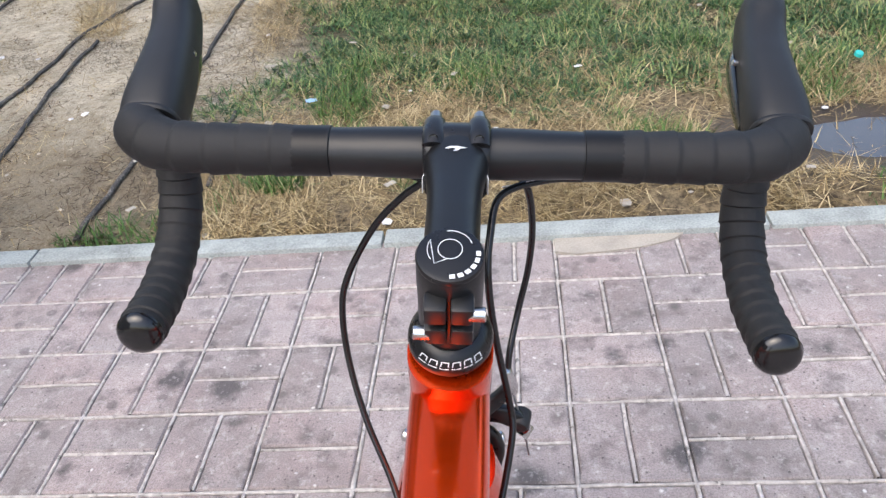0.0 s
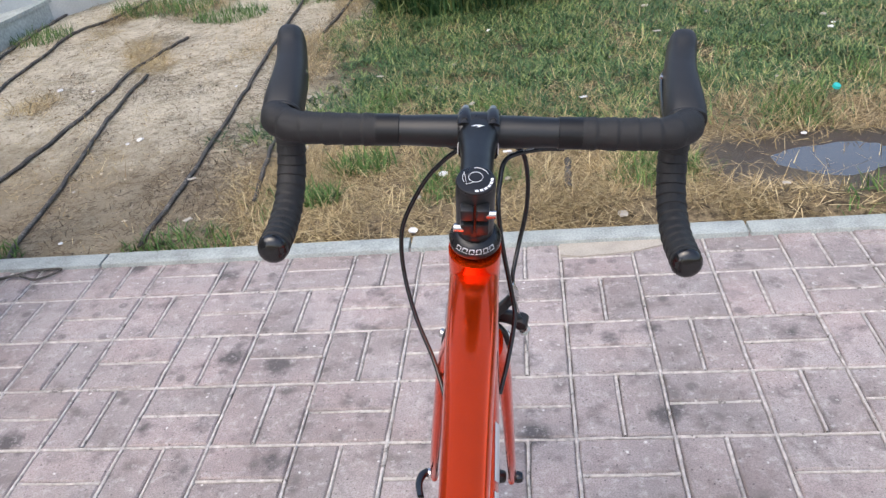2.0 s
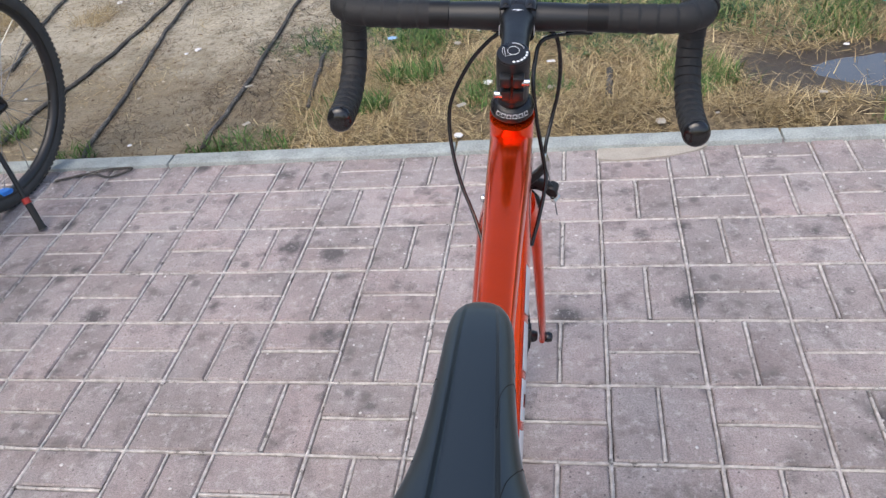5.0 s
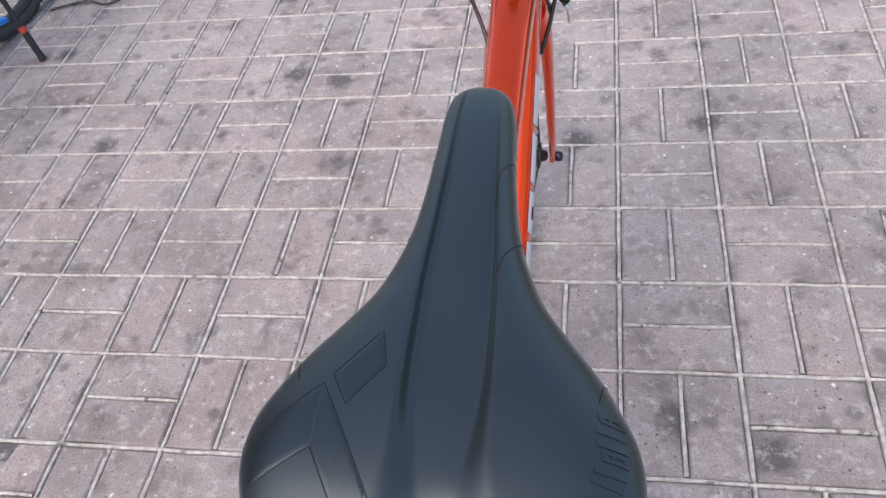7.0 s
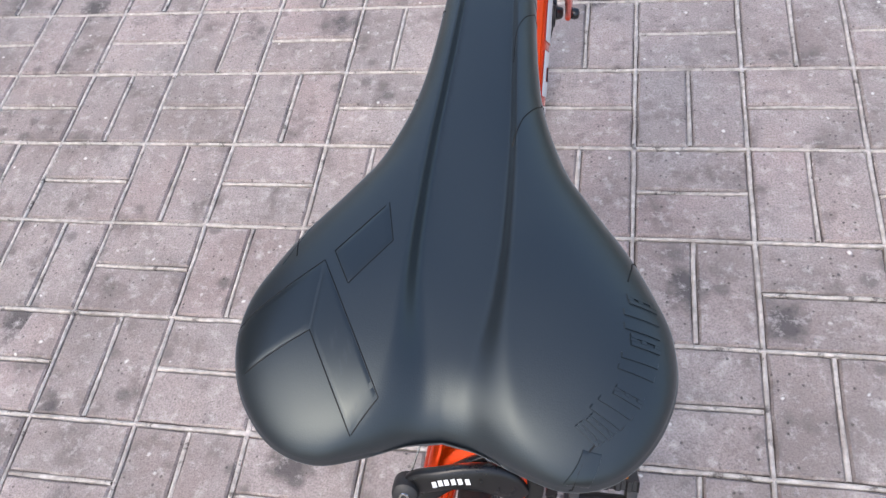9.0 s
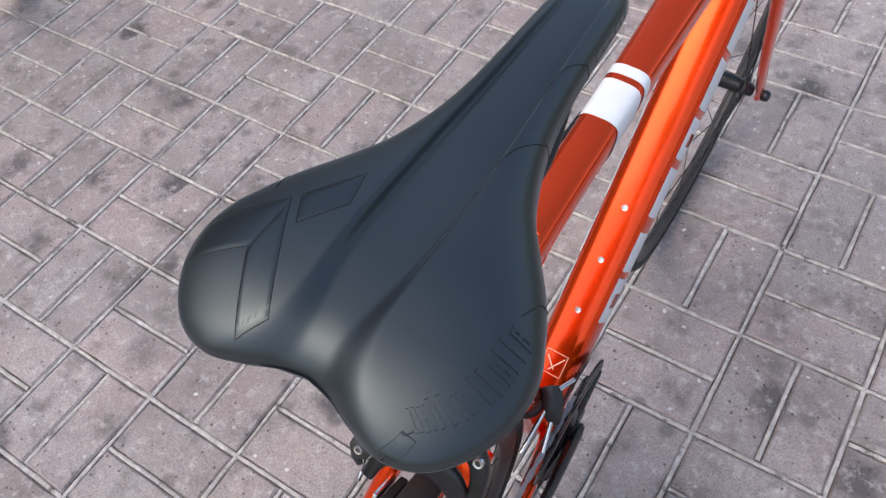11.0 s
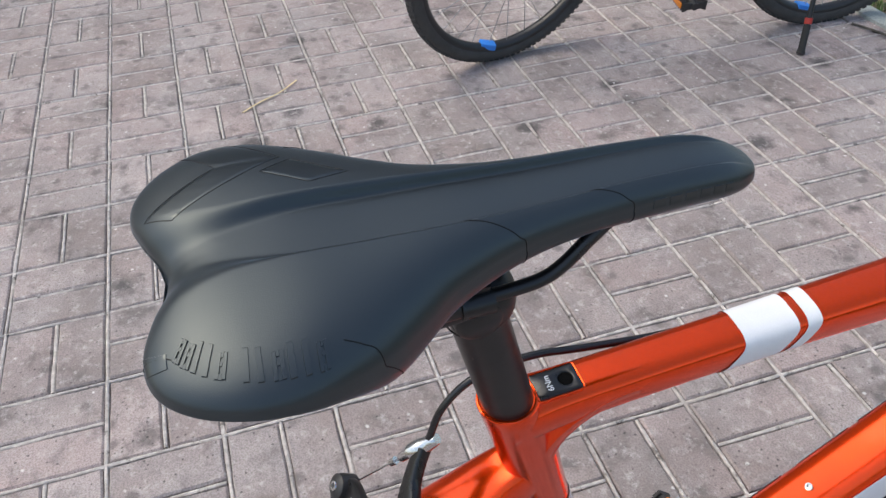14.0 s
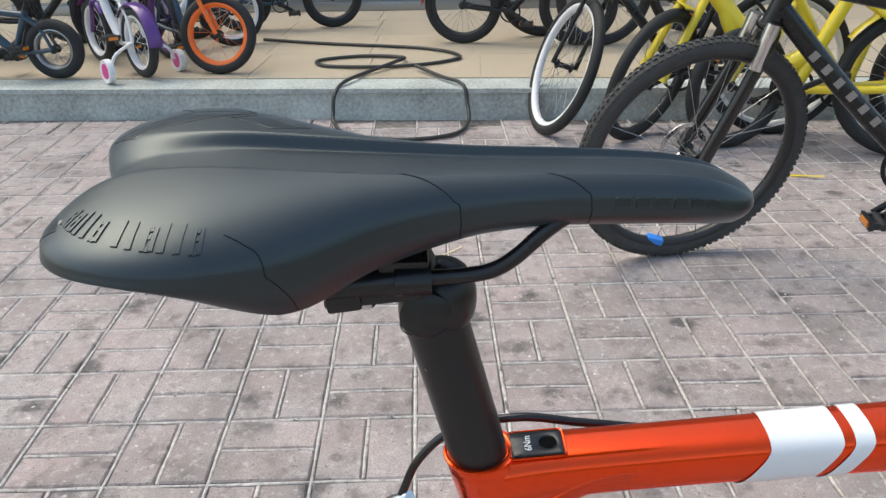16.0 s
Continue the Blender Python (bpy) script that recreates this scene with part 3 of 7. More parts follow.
# close the spine by joining each left station with its right mirror
first = vs[0]
half_n = NK // 2
for k in range(half_n):
    a, b, c, d2 = first[k], first[k + 1], first[(NK - k - 1) % NK], first[(NK - k) % NK]
    quad = []
    for v in (a, b, c, d2):
        if v not in quad:
            quad.append(v)
    if len(quad) >= 3:
        bm.faces.new(quad)
last = vs[-1]
for k in range(half_n):
    quad = []
    for v in (last[k], last[k + 1], last[(NK - k - 1) % NK], last[(NK - k) % NK]):
        if v not in quad:
            quad.append(v)
    if len(quad) >= 3:
        bm.faces.new(quad)
saddle = part("saddle", bm, SADDLE, bike, "black synthetic saddle with embossed panels and central channel")


SAMPLES = [(k, r) for k in np.arange(0, NK, 0.5) for r in np.linspace(0.04, 1.0, 30)]
SPOTS = np.array([saddle_point(k, r) for k, r in SAMPLES])


def on_saddle(x, y):
    """The top surface's point over (x, y)."""
    i = int(np.argmin((SPOTS[:, 0] - x) ** 2 + (SPOTS[:, 1] - y) ** 2))
    k, r = SAMPLES[i]
    for _ in range(4):
        p = saddle_point(k, r)
        dk, dr = (saddle_point(k + 0.05, r) - p) / 0.05, (p - saddle_point(k, r - 0.01)) / 0.01
        det = dk.x * dr.y - dk.y * dr.x
        if abs(det) < 1e-12:
            break
        ex, ey = x - p.x, y - p.y
        k += max(-1.0, min(1.0, (ex * dr.y - ey * dr.x) / det))
        r = max(0.03, min(1.0, r + (dk.x * ey - dk.y * ex) / det))
    p = saddle_point(k, r)
    n = (saddle_point(k + 0.2, r) - saddle_point(k - 0.2, r)).cross(saddle_point(k, min(r + 0.01, 1.0)) - saddle_point(k, r - 0.01))
    n.normalize()
    return p, (n if n.z > 0 else -n)


EDGES = (0.0, 0.04, 0.15, 0.3, 0.5, 0.7, 0.85, 0.96, 1.0)


def saddle_patch(name, where, mat, lift=0.0005):
    """A thin raised plate on the saddle; where(u, v) gives a surface point and its normal."""
    bm = NEW()
    grid = []
    for v in EDGES:
        row = []
        for u in EDGES:
            p, n = where(u, v)
            row.append(bm.verts.new(p + n * (-0.00015 if u in (0.0, 1.0) or v in (0.0, 1.0) else lift)))
        grid.append(row)
    for a, b in zip(grid, grid[1:]):
        for q in range(len(EDGES) - 1):
            bm.faces.new((a[q], a[q + 1], b[q + 1], b[q]))
    return part(name, bm, mat, saddle)


def skirt_point(k, r):
    p = saddle_point(k, r)
    n = (saddle_point(k + 0.3, r) - saddle_point(k - 0.3, r)).cross(saddle_point(k, r + 0.02) - saddle_point(k, r - 0.02))
    n.normalize()
    out = Vector((p.x, 0, 0.02 if r < 1 else 0.0))
    return p, (n if n.dot(out) > 0 else -n)


def by_plan(c):
    def where(u, v):
        a = [(c[0][i] * (1 - u) + c[1][i] * u) * (1 - v) + (c[3][i] * (1 - u) + c[2][i] * u) * v for i in (0, 1)]
        return on_saddle(*a)
    return where


def by_station(c):
    def where(u, v):
        a = [(c[0][i] * (1 - u) + c[1][i] * u) * (1 - v) + (c[3][i] * (1 - u) + c[2][i] * u) * v for i in (0, 1)]
        return skirt_point(*a)
    return where


# embossed maker's lettering on the tail wing: a row of plain tall bars and hollow blocks
for k in range(12):
    if k == 5:
        continue
    a = 20.7 + k * 1.43
    tall = k in (2, 3, 6, 7, 9, 10)
    w = 0.66 if tall else 1.14
    base = 0.845 + 0.085 * k / 11
    top = base - (0.168 if tall else 0.135)
    lean = 0.3
    if tall:
        saddle_patch("embossed_bar", by_station([(a, base), (a + w, base), (a + w + lean, top), (a + lean, top)]), SADDLE, 0.0005)
    else:
        mid = base - 0.075
        for q0, q1, r0, r1 in ((0.0, 0.42, base, top), (w - 0.42, w, base, top), (0.42, w - 0.42, base, base - 0.03), (0.42, w - 0.42, top + 0.03, top), (0.42, w - 0.42, mid + 0.012, mid - 0.012)):
            l0, l1 = lean * (base - r0) / 0.15, lean * (base - r1) / 0.15
            saddle_patch("embossed_bar", by_station([(a + q0 + l0, r0), (a + q1 + l0, r0), (a + q1 + l1, r1), (a + q0 + l1, r1)]), SADDLE, 0.00055)
saddle_outline = [(15.2, 1.02), (17.0, 0.93), (19.0, 0.86), (20.8, 0.83)]
# glossy chevrons pressed into the other wing
CHEVRONS = [[(-0.0447, -0.3916), (-0.0169, -0.4417), (-0.0249, -0.4537), (-0.0441, -0.4204)], [(-0.0447, -0.3916), (-0.0441, -0.4204), (-0.0668, -0.4362), (-0.0732, -0.418)],
            [(-0.0255, -0.3643), (-0.021, -0.3825), (-0.034, -0.4019), (-0.0419, -0.3875)], [(-0.0545, -0.3662), (-0.0575, -0.3715), (-0.0665, -0.388), (-0.0621, -0.3919)]]
for c in CHEVRONS:
    saddle_patch("gloss_panel", by_plan(c), SADDLE_GLOSS, 0.00014)
saddle_patch("gloss_panel", by_station([(14.6, 0.985), (17.2, 1.0), (20.6, 0.88), (19.4, 0.82)]), SADDLE_GLOSS, 0.0003)


def saddle_line(where, r=0.0003):
    """A fine seam through (station, radius) points of the cover."""
    bm = NEW()
    fine = smooth_path([(k, q * 10, 0) for k, q in where], 14)
    sweep(bm, [tuple(saddle_point(k, q / 10)) for k, q, _ in fine], r, seg=6)
    return part("seam", bm, SEAM, saddle)


for c in ([(-0.0732, -0.418), (-0.0447, -0.3916), (-0.0169, -0.4417), (-0.0249, -0.4537), (-0.0441, -0.4204), (-0.0668, -0.4362)], [*CHEVRONS[2], CHEVRONS[2][0]]):
    bm = NEW()
    pts = []
    for a, b in zip(c, c[1:]):
        for t in np.linspace(0, 1, 14, endpoint=False):
            pts.append(tuple(on_saddle(a[0] + (b[0] - a[0]) * t, a[1] + (b[1] - a[1]) * t)[0]))
    sweep(bm, pts, 0.00022, seg=6)
    part("seam", bm, SEAM, saddle)
for s in (1, -1):
    st = (lambda k: k) if s == 1 else (lambda k: NK - k)
    near = 7 if s == 1 else 4
    saddle_line([(st(k), q) for k, q in ((66, 1.9), (66, 1.4), (66, 1.0), (65.2, 0.92), (63.5, 0.76), (61, 0.58), (57, 0.42))[:near]])
    saddle_line([(st(k), q) for k, q in ((79.5, 1.9), (79.5, 1.4), (79.5, 1.0), (78.8, 0.9), (77.4, 0.74), (75, 0.6), (71, 0.55), (66, 0.5))[:near]])
    saddle_line([(st(k), q) for k, q in ((39.6, 0.84), (41.5, 0.9), (43.2, 0.975), (44.6, 1.2), (45.6, 1.55), (46, 1.95))])
saddle_line(saddle_outline)
for k in range(6):
    a = 81.8 + k * 2.05
    saddle_patch("embossed_bar", by_station([(a, 0.97), (a + 1.6, 0.97), (a + 1.6, 1.12), (a, 1.12)]), SADDLE_GLOSS, 0.0003)
for s in (-1, 1):
    bm = NEW()
    sweep(bm, smooth_path([(s * 0.012, -0.19, 0.966), (s * 0.0135, -0.215, 0.965), (s * 0.0165, -0.243, 0.962), (s * 0.0195, -0.256, 0.956), (s * 0.0215, -0.27, 0.9435), (s * 0.022, -0.281, 0.937), (s * 0.022, -0.297, 0.9347), (s * 0.022, -0.322, 0.934), (s * 0.022, -0.352, 0.932),
                           (s * 0.024, -0.375, 0.936), (s * 0.032, -0.41, 0.948), (s * 0.036, -0.43, 0.957)], 6), 0.0036, seg=14)
    part("saddle_rail", bm, SATIN, saddle, "black steel saddle rail").matrix_basis = Matrix.Translation((0, -0.005, -0.005))
bm = NEW()
sweep(bm, smooth_path([(0, -0.172, 0.956, 0.012, 0.003), (0, -0.2, 0.957, 0.016, 0.003), (0, -0.3, 0.96, 0.022, 0.003), (0, -0.37, 0.956, 0.055, 0.003), (0, -0.42, 0.958, 0.066, 0.003), (0, -0.445, 0.96, 0.05, 0.003)], 4), seg=16, side=XAXIS)
part("saddle_base", bm, PLASTIC, saddle).matrix_basis = Matrix.Translation((0, -0.004, -0.005)) @ Matrix.Diagonal((0.95, 0.985, 1, 1))

# headset, stem, bar
AX = Vector((0, -0.291, 1)).normalized()


def on_axis(z):
    return Vector((0, steer_axis(z), z))


bm = NEW()
lathe(bm, [(0.0245, -0.006), (0.0268, -0.004), (0.0272, 0.0), (0.0262, 0.004), (0.0215, 0.0095), (0.0185, 0.011), (0.0185, 0.0)], axis_pose(on_axis(0.862), AX), 40)
headset = part("headset_cover", bm, SATIN, bike, "black headset cover ring with white print")
for k in range(6):
    bm = NEW()
    for f in (0.0, 1.0):
        rows = []
    a0 = radians(-90 - 46 + k * 16.5)
    quad = []
    for a, (r, z) in ((a0, (0.0267, 0.0026)), (a0 + radians(12.5), (0.0267, 0.0026)), (a0 + radians(13.5), (0.0242, 0.0069)), (a0 + radians(1.5), (0.0242, 0.0069))):
        quad.append(axis_pose(on_axis(0.862), AX) @ Vector((r * math.cos(a), r * math.sin(a), z + 0.0003)))
    v = [bm.verts.new(p) for p in quad]
    for i in range(4):
        j = (i + 1) % 4
        a, b = quad[i], quad[j]
        c = sum(quad, Vector()) / 4
        bm.faces.new([bm.verts.new(p) for p in (a, b, b.lerp(c, 0.28), a.lerp(c, 0.28))])
    for vv in v:
        bm.verts.remove(vv)
    part("print_block", bm, WHITE, headset, "white outlined print block", False)
bm = NEW()
lathe(bm, [(0.0182, 0.0), (0.0187, 0.0012), (0.0187, 0.0072), (0.0182, 0.0084), (0.0178, 0.0084)], axis_pose(on_axis(0.8725), AX), 36)
spacer = part("spacer", bm, MATTE, bike, "black headset spacer")

EARS, EARPARTS = [], []
bm = NEW()
sweep(bm, [tuple(on_axis(z)) + (r,) for z, r in ((0.8805, 0.0188), (0.882, 0.0194), (0.9, 0.0194), (0.92, 0.0196), (0.931, 0.0194), (0.9335, 0.0186))], seg=36, side=XAXIS)
for z in (0.8985, 0.9165):
    for s in (-1, 1):
        c = on_axis(z)
        EARS.append((c, s))
for c, s in EARS:
        bmx = NEW()
        box(bmx, (0.0135, 0.014, 0.014), Matrix.Translation(c + Vector((s * 0.0076, -0.0205, -0.0055))) @ Matrix.Rotation(-0.283, 4, "X").inverted(), 0.003)
        EARPARTS.append(bmx)
sweep(bm, smooth_path([(0, 0.262, 0.915, 0.0185, 0.0185), (0, 0.29, 0.9195, 0.0172, 0.0168), (0, 0.33, 0.924, 0.0175, 0.0162), (0, 0.352, 0.9262, 0.0195, 0.0165), (0, 0.368, 0.9278, 0.0218, 0.0175), (0, 0.385, 0.929, 0.0228, 0.019)], 6),
      power=2.4, seg=36, side=XAXIS)
stem = part("stem", bm, MATTE, bike, "matte black alloy stem")
for bmx in EARPARTS:
    part("pinch_ear", bmx, MATTE, stem)
bm = NEW()
lathe(bm, [(0.0125, -0.0225), (0.0188, -0.0228), (0.0205, -0.0205), (0.0205, 0.0205), (0.0188, 0.0228), (0.0125, 0.0225)], side_axis(0.3885, 0.929), 40)
for s in (-1, 1):
    sweep(bm, smooth_path([(s * 0.0155, 0.372, 0.9425, 0.0075, 0.0035), (s * 0.0155, 0.382, 0.9455, 0.008, 0.005), (s * 0.0155, 0.397, 0.9462, 0.0076, 0.0055), (s * 0.0155, 0.406, 0.9435, 0.0065, 0.0045)], 5), seg=16, side=XAXIS)
    sweep(bm, [(s * 0.0145, 0.372, 0.91, 0.0075), (s * 0.0145, 0.41, 0.911, 0.007)], seg=14)
part("face_plate", bm, SATIN, stem, "black bar clamp face plate")
for s in (-1, 1):
    for z in (0.9445, 0.9115):
        bm = NEW()
        bolt(bm, (s * 0.0155, 0.409, z), (0, 1, 0.1), 0.0042, 0.005)
        part("face_bolt", bm, GREYALLOY, stem)
    bm = NEW()
    lathe(bm, [(0.0006, -0.0004), (0.0028, 0.0), (0.0034, 0.0006), (0.0036, -0.001)], axis_pose((s * 0.0155, 0.3735, 0.9465), (0, -0.75, 0.66)), 16)
    part("bolt_socket", bm, GLOSS, stem)
for s, z in ((1, 0.9165), (-1, 0.8985)):
    bm = NEW()
    lathe(bm, [(0.0016, 0.0052), (0.0036, 0.0056), (0.0042, 0.005), (0.0042, -0.004)], axis_pose(on_axis(z) + Vector((s * 0.0152, -0.0235, -0.0065)), (s, 0, 0)), 18)
    part("pinch_bolt", bm, SILVER, stem, "silver pinch bolt")
# the front group's true size
FRONT = Matrix.Translation((0, 0.302, 0.904)) @ Matrix.Diagonal((0.925, 0.96, 0.96, 1)) @ Matrix.Translation((0, -0.3, -0.9))
for ob in (headset, spacer, stem):
    ob.matrix_basis = FRONT
# emblem on the stem and stripes at its flanks, as plain shapes
bm = NEW()
em = Matrix.Translation((0, 0.364, 0.9446)) @ Matrix.Rotation(0.04, 4, "X")
pts = [(-0.0075, -0.0002), (-0.004, 0.0028), (0.001, 0.003), (0.0078, 0.0006), (0.003, -0.0004), (0.0012, -0.003), (-0.0022, -0.0036), (0.0002, -0.0008), (-0.002, 0.0006), (-0.005, -0.0006)]
bm.faces.new([bm.verts.new(em @ Vector((x, y, 0.0006))) for x, y in pts])
part("emblem", bm, WHITE, stem, "small white curved emblem", False)
for s in (-1, 1):
    bm = NEW()
    box(bm, (0.0006, 0.0055, 0.0115), Matrix.Translation((s * 0.0216, 0.3585, 0.922)) @ Matrix.Rotation(s * 0.16, 4, "Z"), 0.0002)
    part("side_stripe", bm, WHITE, stem, "white stripe", False)
# stem cap with a white ring mark
CAP = axis_pose(on_axis(0.9345), AX)
bm = NEW()
lathe(bm, [(0.0193, -0.0012), (0.0196, 0.0004), (0.0188, 0.002), (0.0165, 0.0026), (0.0001, 0.0029)], CAP, 40)
cap = part("stem_cap", bm, SATIN, stem, "black stem cap with white ring mark")
for r, a0, a1, th in ((0.0068, 0, 360, 0.00028), (0.0128, 20, 100, 0.00028), (0.0128, 150, 215, 0.00022)):
    bm = NEW()
    pts = [CAP @ Vector((r * math.cos(radians(a)), r * math.sin(radians(a)) + 0.0028, 0.0031)) for a in np.linspace(a0, a1, 40)]
    sweep(bm, [tuple(p) for p in pts], th, seg=6)
    part("ring_mark", bm, WHITE, cap)
bm = NEW()
sweep(bm, [tuple(CAP @ Vector(p)) for p in ((-0.0112, 0.0076, 0.0031), (-0.0085, -0.0072, 0.003), (-0.0015, -0.004, 0.0031))], 0.00026, seg=6)
part("ring_mark", bm, WHITE, cap)
for k in range(6):
    bm = NEW()
    a = radians(-84 + k * 17)
    box(bm, (0.0032, 0.0026, 0.0003), CAP @ Matrix.Rotation(a, 4, "Z") @ Matrix.Translation((0.0158, 0, 0.0029)) @ Matrix.Rotation(radians(90), 4, "Z"))
    part("print_block", bm, WHITE, cap, "white print block", False)

# handlebar: bare centre, taped tops, hooks and drops
bar = new("handlebar")
bar.parent = bike
bar["label"] = "black drop handlebar wrapped in black tape"
bar.matrix_basis = Matrix.Translation((0, 0.003, 0.001)) @ Matrix.Diagonal((0.993, 1, 1, 1))
BY, BZ = 0.387, 0.929
bm = NEW()
sweep(bm, smooth_path([(-0.09, BY, BZ, 0.0155), (-0.07, BY, BZ, 0.0158), (-0.04, BY, BZ, 0.0168), (0, BY, BZ, 0.0172), (0.04, BY, BZ, 0.0168), (0.07, BY, BZ, 0.0158), (0.09, BY, BZ, 0.0155)], 4), seg=32)
part("bar_tube", bm, MATTE, bar, "bare matte black bar centre")
for s in (-1, 1):
    # the path of the bar on this side
    path = smooth_path([(s * 0.1, BY, BZ), (s * 0.14, BY, BZ), (s * 0.175, BY + 0.001, BZ), (s * 0.2, BY + 0.007, BZ), (s * 0.2165, BY + 0.022, BZ + 0.0005), (s * 0.2215, BY + 0.043, BZ - 0.001),
                        (s * 0.2225, BY + 0.066, BZ - 0.01), (s * 0.223, BY + 0.081, BZ - 0.03), (s * 0.223, BY + 0.084, BZ - 0.06), (s * 0.223, BY + 0.074, BZ - 0.09),
                        (s * 0.223, BY + 0.048, BZ - 0.114), (s * 0.223, BY + 0.01, BZ - 0.126), (s * 0.2228 + 0.001, BY - 0.03 - 0.001 * s, BZ - 0.1255 - 0.001 * s), (s * 0.2225 + 0.001, BY - 0.043 - 0.001 * s, BZ - 0.1245 - 0.001 * s)], 10)
    seglen = np.r_[0, np.cumsum(np.linalg.norm(np.diff(path, axis=0), axis=1))]
    total = seglen[-1]
    n = int(total / 0.0016)
    even = np.array([[np.interp(t, seglen, path[:, a]) for a in range(3)] for t in np.linspace(0, total, n)])
    wrapped = []
    for i, p in enumerate(even):
        t = i * total / n
        pitch = 0.021 if t < 0.13 else 0.0145
        f = (t % pitch) / pitch
        lip = 0.0015 * f if f < 0.94 else 0.0015 * (1 - f) / 0.06
        swell = 0.0012 if 0.085 < t < 0.16 else 0.0
        wrapped.append((*p, 0.0162 + lip + swell * math.sin(math.pi * (t - 0.085) / 0.075) if swell else 0.0162 + lip))
    bm = NEW()
    sweep(bm, wrapped, seg=24)
    part("bar_tape", bm, TAPE, bar, "black wrapped bar tape")
    bm = NEW()
    sweep(bm, [(s * 0.082, BY, BZ, 0.0163), (s * 0.0825, BY, BZ, 0.0168), (s * 0.094, BY, BZ, 0.0167), (s * 0.1065, BY, BZ, 0.0166), (s * 0.107, BY, BZ, 0.016)], seg=32)
    part("finishing_tape", bm, FINISH, bar, "glossy black finishing tape")
    bm = NEW()
    e, e0 = Vector(path[-1]), Vector(path[-4])
    dd = (e - e0).normalized()
    lathe(bm, [(0.016, -0.004), (0.0168, -0.001), (0.0165, 0.002), (0.0148, 0.0046), (0.0118, 0.0066), (0.0072, 0.0079), (0.0003, 0.0084)], axis_pose(e, dd), 28)
    part("end_plug", bm, GLOSS, bar, "glossy black bar end plug")
    # hood body and brake lever
    bm = NEW()
    hood_path = [(s * x + 0.002, y, z, rx, rz) for x, y, z, rx, rz in (
        (0.2175, 0.4235, 0.9275, 0.0205, 0.019), (0.218, 0.431, 0.9305, 0.0216, 0.021), (0.2185, 0.446, 0.9355, 0.0213, 0.023), (0.2192, 0.465, 0.9405, 0.0202, 0.0245), (0.2205, 0.485, 0.9455, 0.019, 0.0252),
        (0.2225, 0.505, 0.951, 0.0179, 0.0252), (0.2258, 0.525, 0.958, 0.0169, 0.0258), (0.2288, 0.54, 0.965, 0.0166, 0.0265), (0.2305, 0.551, 0.9705, 0.0158, 0.0245), (0.231, 0.557, 0.9735, 0.0128, 0.02), (0.231, 0.56, 0.975, 0.0075, 0.013))]
    sweep(bm, smooth_path(hood_path, 8), power=2.8, seg=32, side=XAXIS)
    hood = part("brake_hood", bm, HOOD, bar, "black rubber brake hood with textured flank")
    bm = NEW()
    # rolled rubber lip where the hood meets the tape
    sweep(bm, smooth_path([(s * 0.2175 + 0.002, 0.4225, 0.927, 0.0212, 0.0202), (s * 0.2175 + 0.002, 0.4243, 0.9278, 0.0218, 0.0208), (s * 0.2175 + 0.002, 0.4262, 0.9286, 0.021, 0.0202)], 4), power=2.6, seg=32, side=XAXIS)
    part("hood_lip", bm, HOOD, hood)
    for k in range(9):
        bm = NEW()
        t = k / 8
        y = 0.44 + 0.062 * t
        rx = np.interp(y, (0.431, 0.446, 0.465, 0.485, 0.505), (0.0216, 0.0213, 0.0202, 0.019, 0.0179))
        cx = np.interp(y, (0.431, 0.465, 0.505), (0.22, 0.2212, 0.2245))
        cz = np.interp(y, (0.431, 0.465, 0.505), (0.9305, 0.9405, 0.951))
        sweep(bm, [(s * (cx + rx * c), y + 0.006 * q, cz + 0.025 * z) for q, (c, z) in enumerate(((0.72, 0.72), (0.9, 0.5), (0.98, 0.2)))], 0.0002, seg=5)
        part("grip_rib", bm, HOOD, hood)
    bm = NEW()
    sweep(bm, smooth_path([(s * 0.214, 0.52, 0.945, 0.004, 0.009), (s * 0.224, 0.532, 0.925, 0.0045, 0.01), (s * 0.232, 0.534, 0.89, 0.0045, 0.009), (s * 0.238, 0.526, 0.85, 0.005, 0.008), (s * 0.242, 0.51, 0.815, 0.0055, 0.006)], 6), seg=14, side=XAXIS)
    sweep(bm, smooth_path([(s * 0.2005, 0.446, 0.922, 0.0016, 0.006), (s * 0.2008, 0.47, 0.931, 0.002, 0.008), (s * 0.2045, 0.503, 0.942, 0.003, 0.009), (s * 0.21, 0.525, 0.943, 0.003, 0.008)], 5), seg=12, side=XAXIS)
    part("brake_lever", bm, GLOSS, bar, "black brake lever")
    bm = NEW()
    lathe(bm, [(0.0003, 0.001), (0.0022, 0.0008), (0.0024, -0.003)], axis_pose((s * 0.2005, 0.49, 0.9545), (-s, 0, 0.3)), 12)
    part("pivot_pin", bm, SILVER, bar)

# cables
def cable(pts, name="brake_cable", r=0.0026, parent=bike, mat=CABLE, label="black cable housing"):
    bm = NEW()
    sweep(bm, smooth_path(pts, 10), r, seg=12)
    return part(name, bm, mat, parent, label)


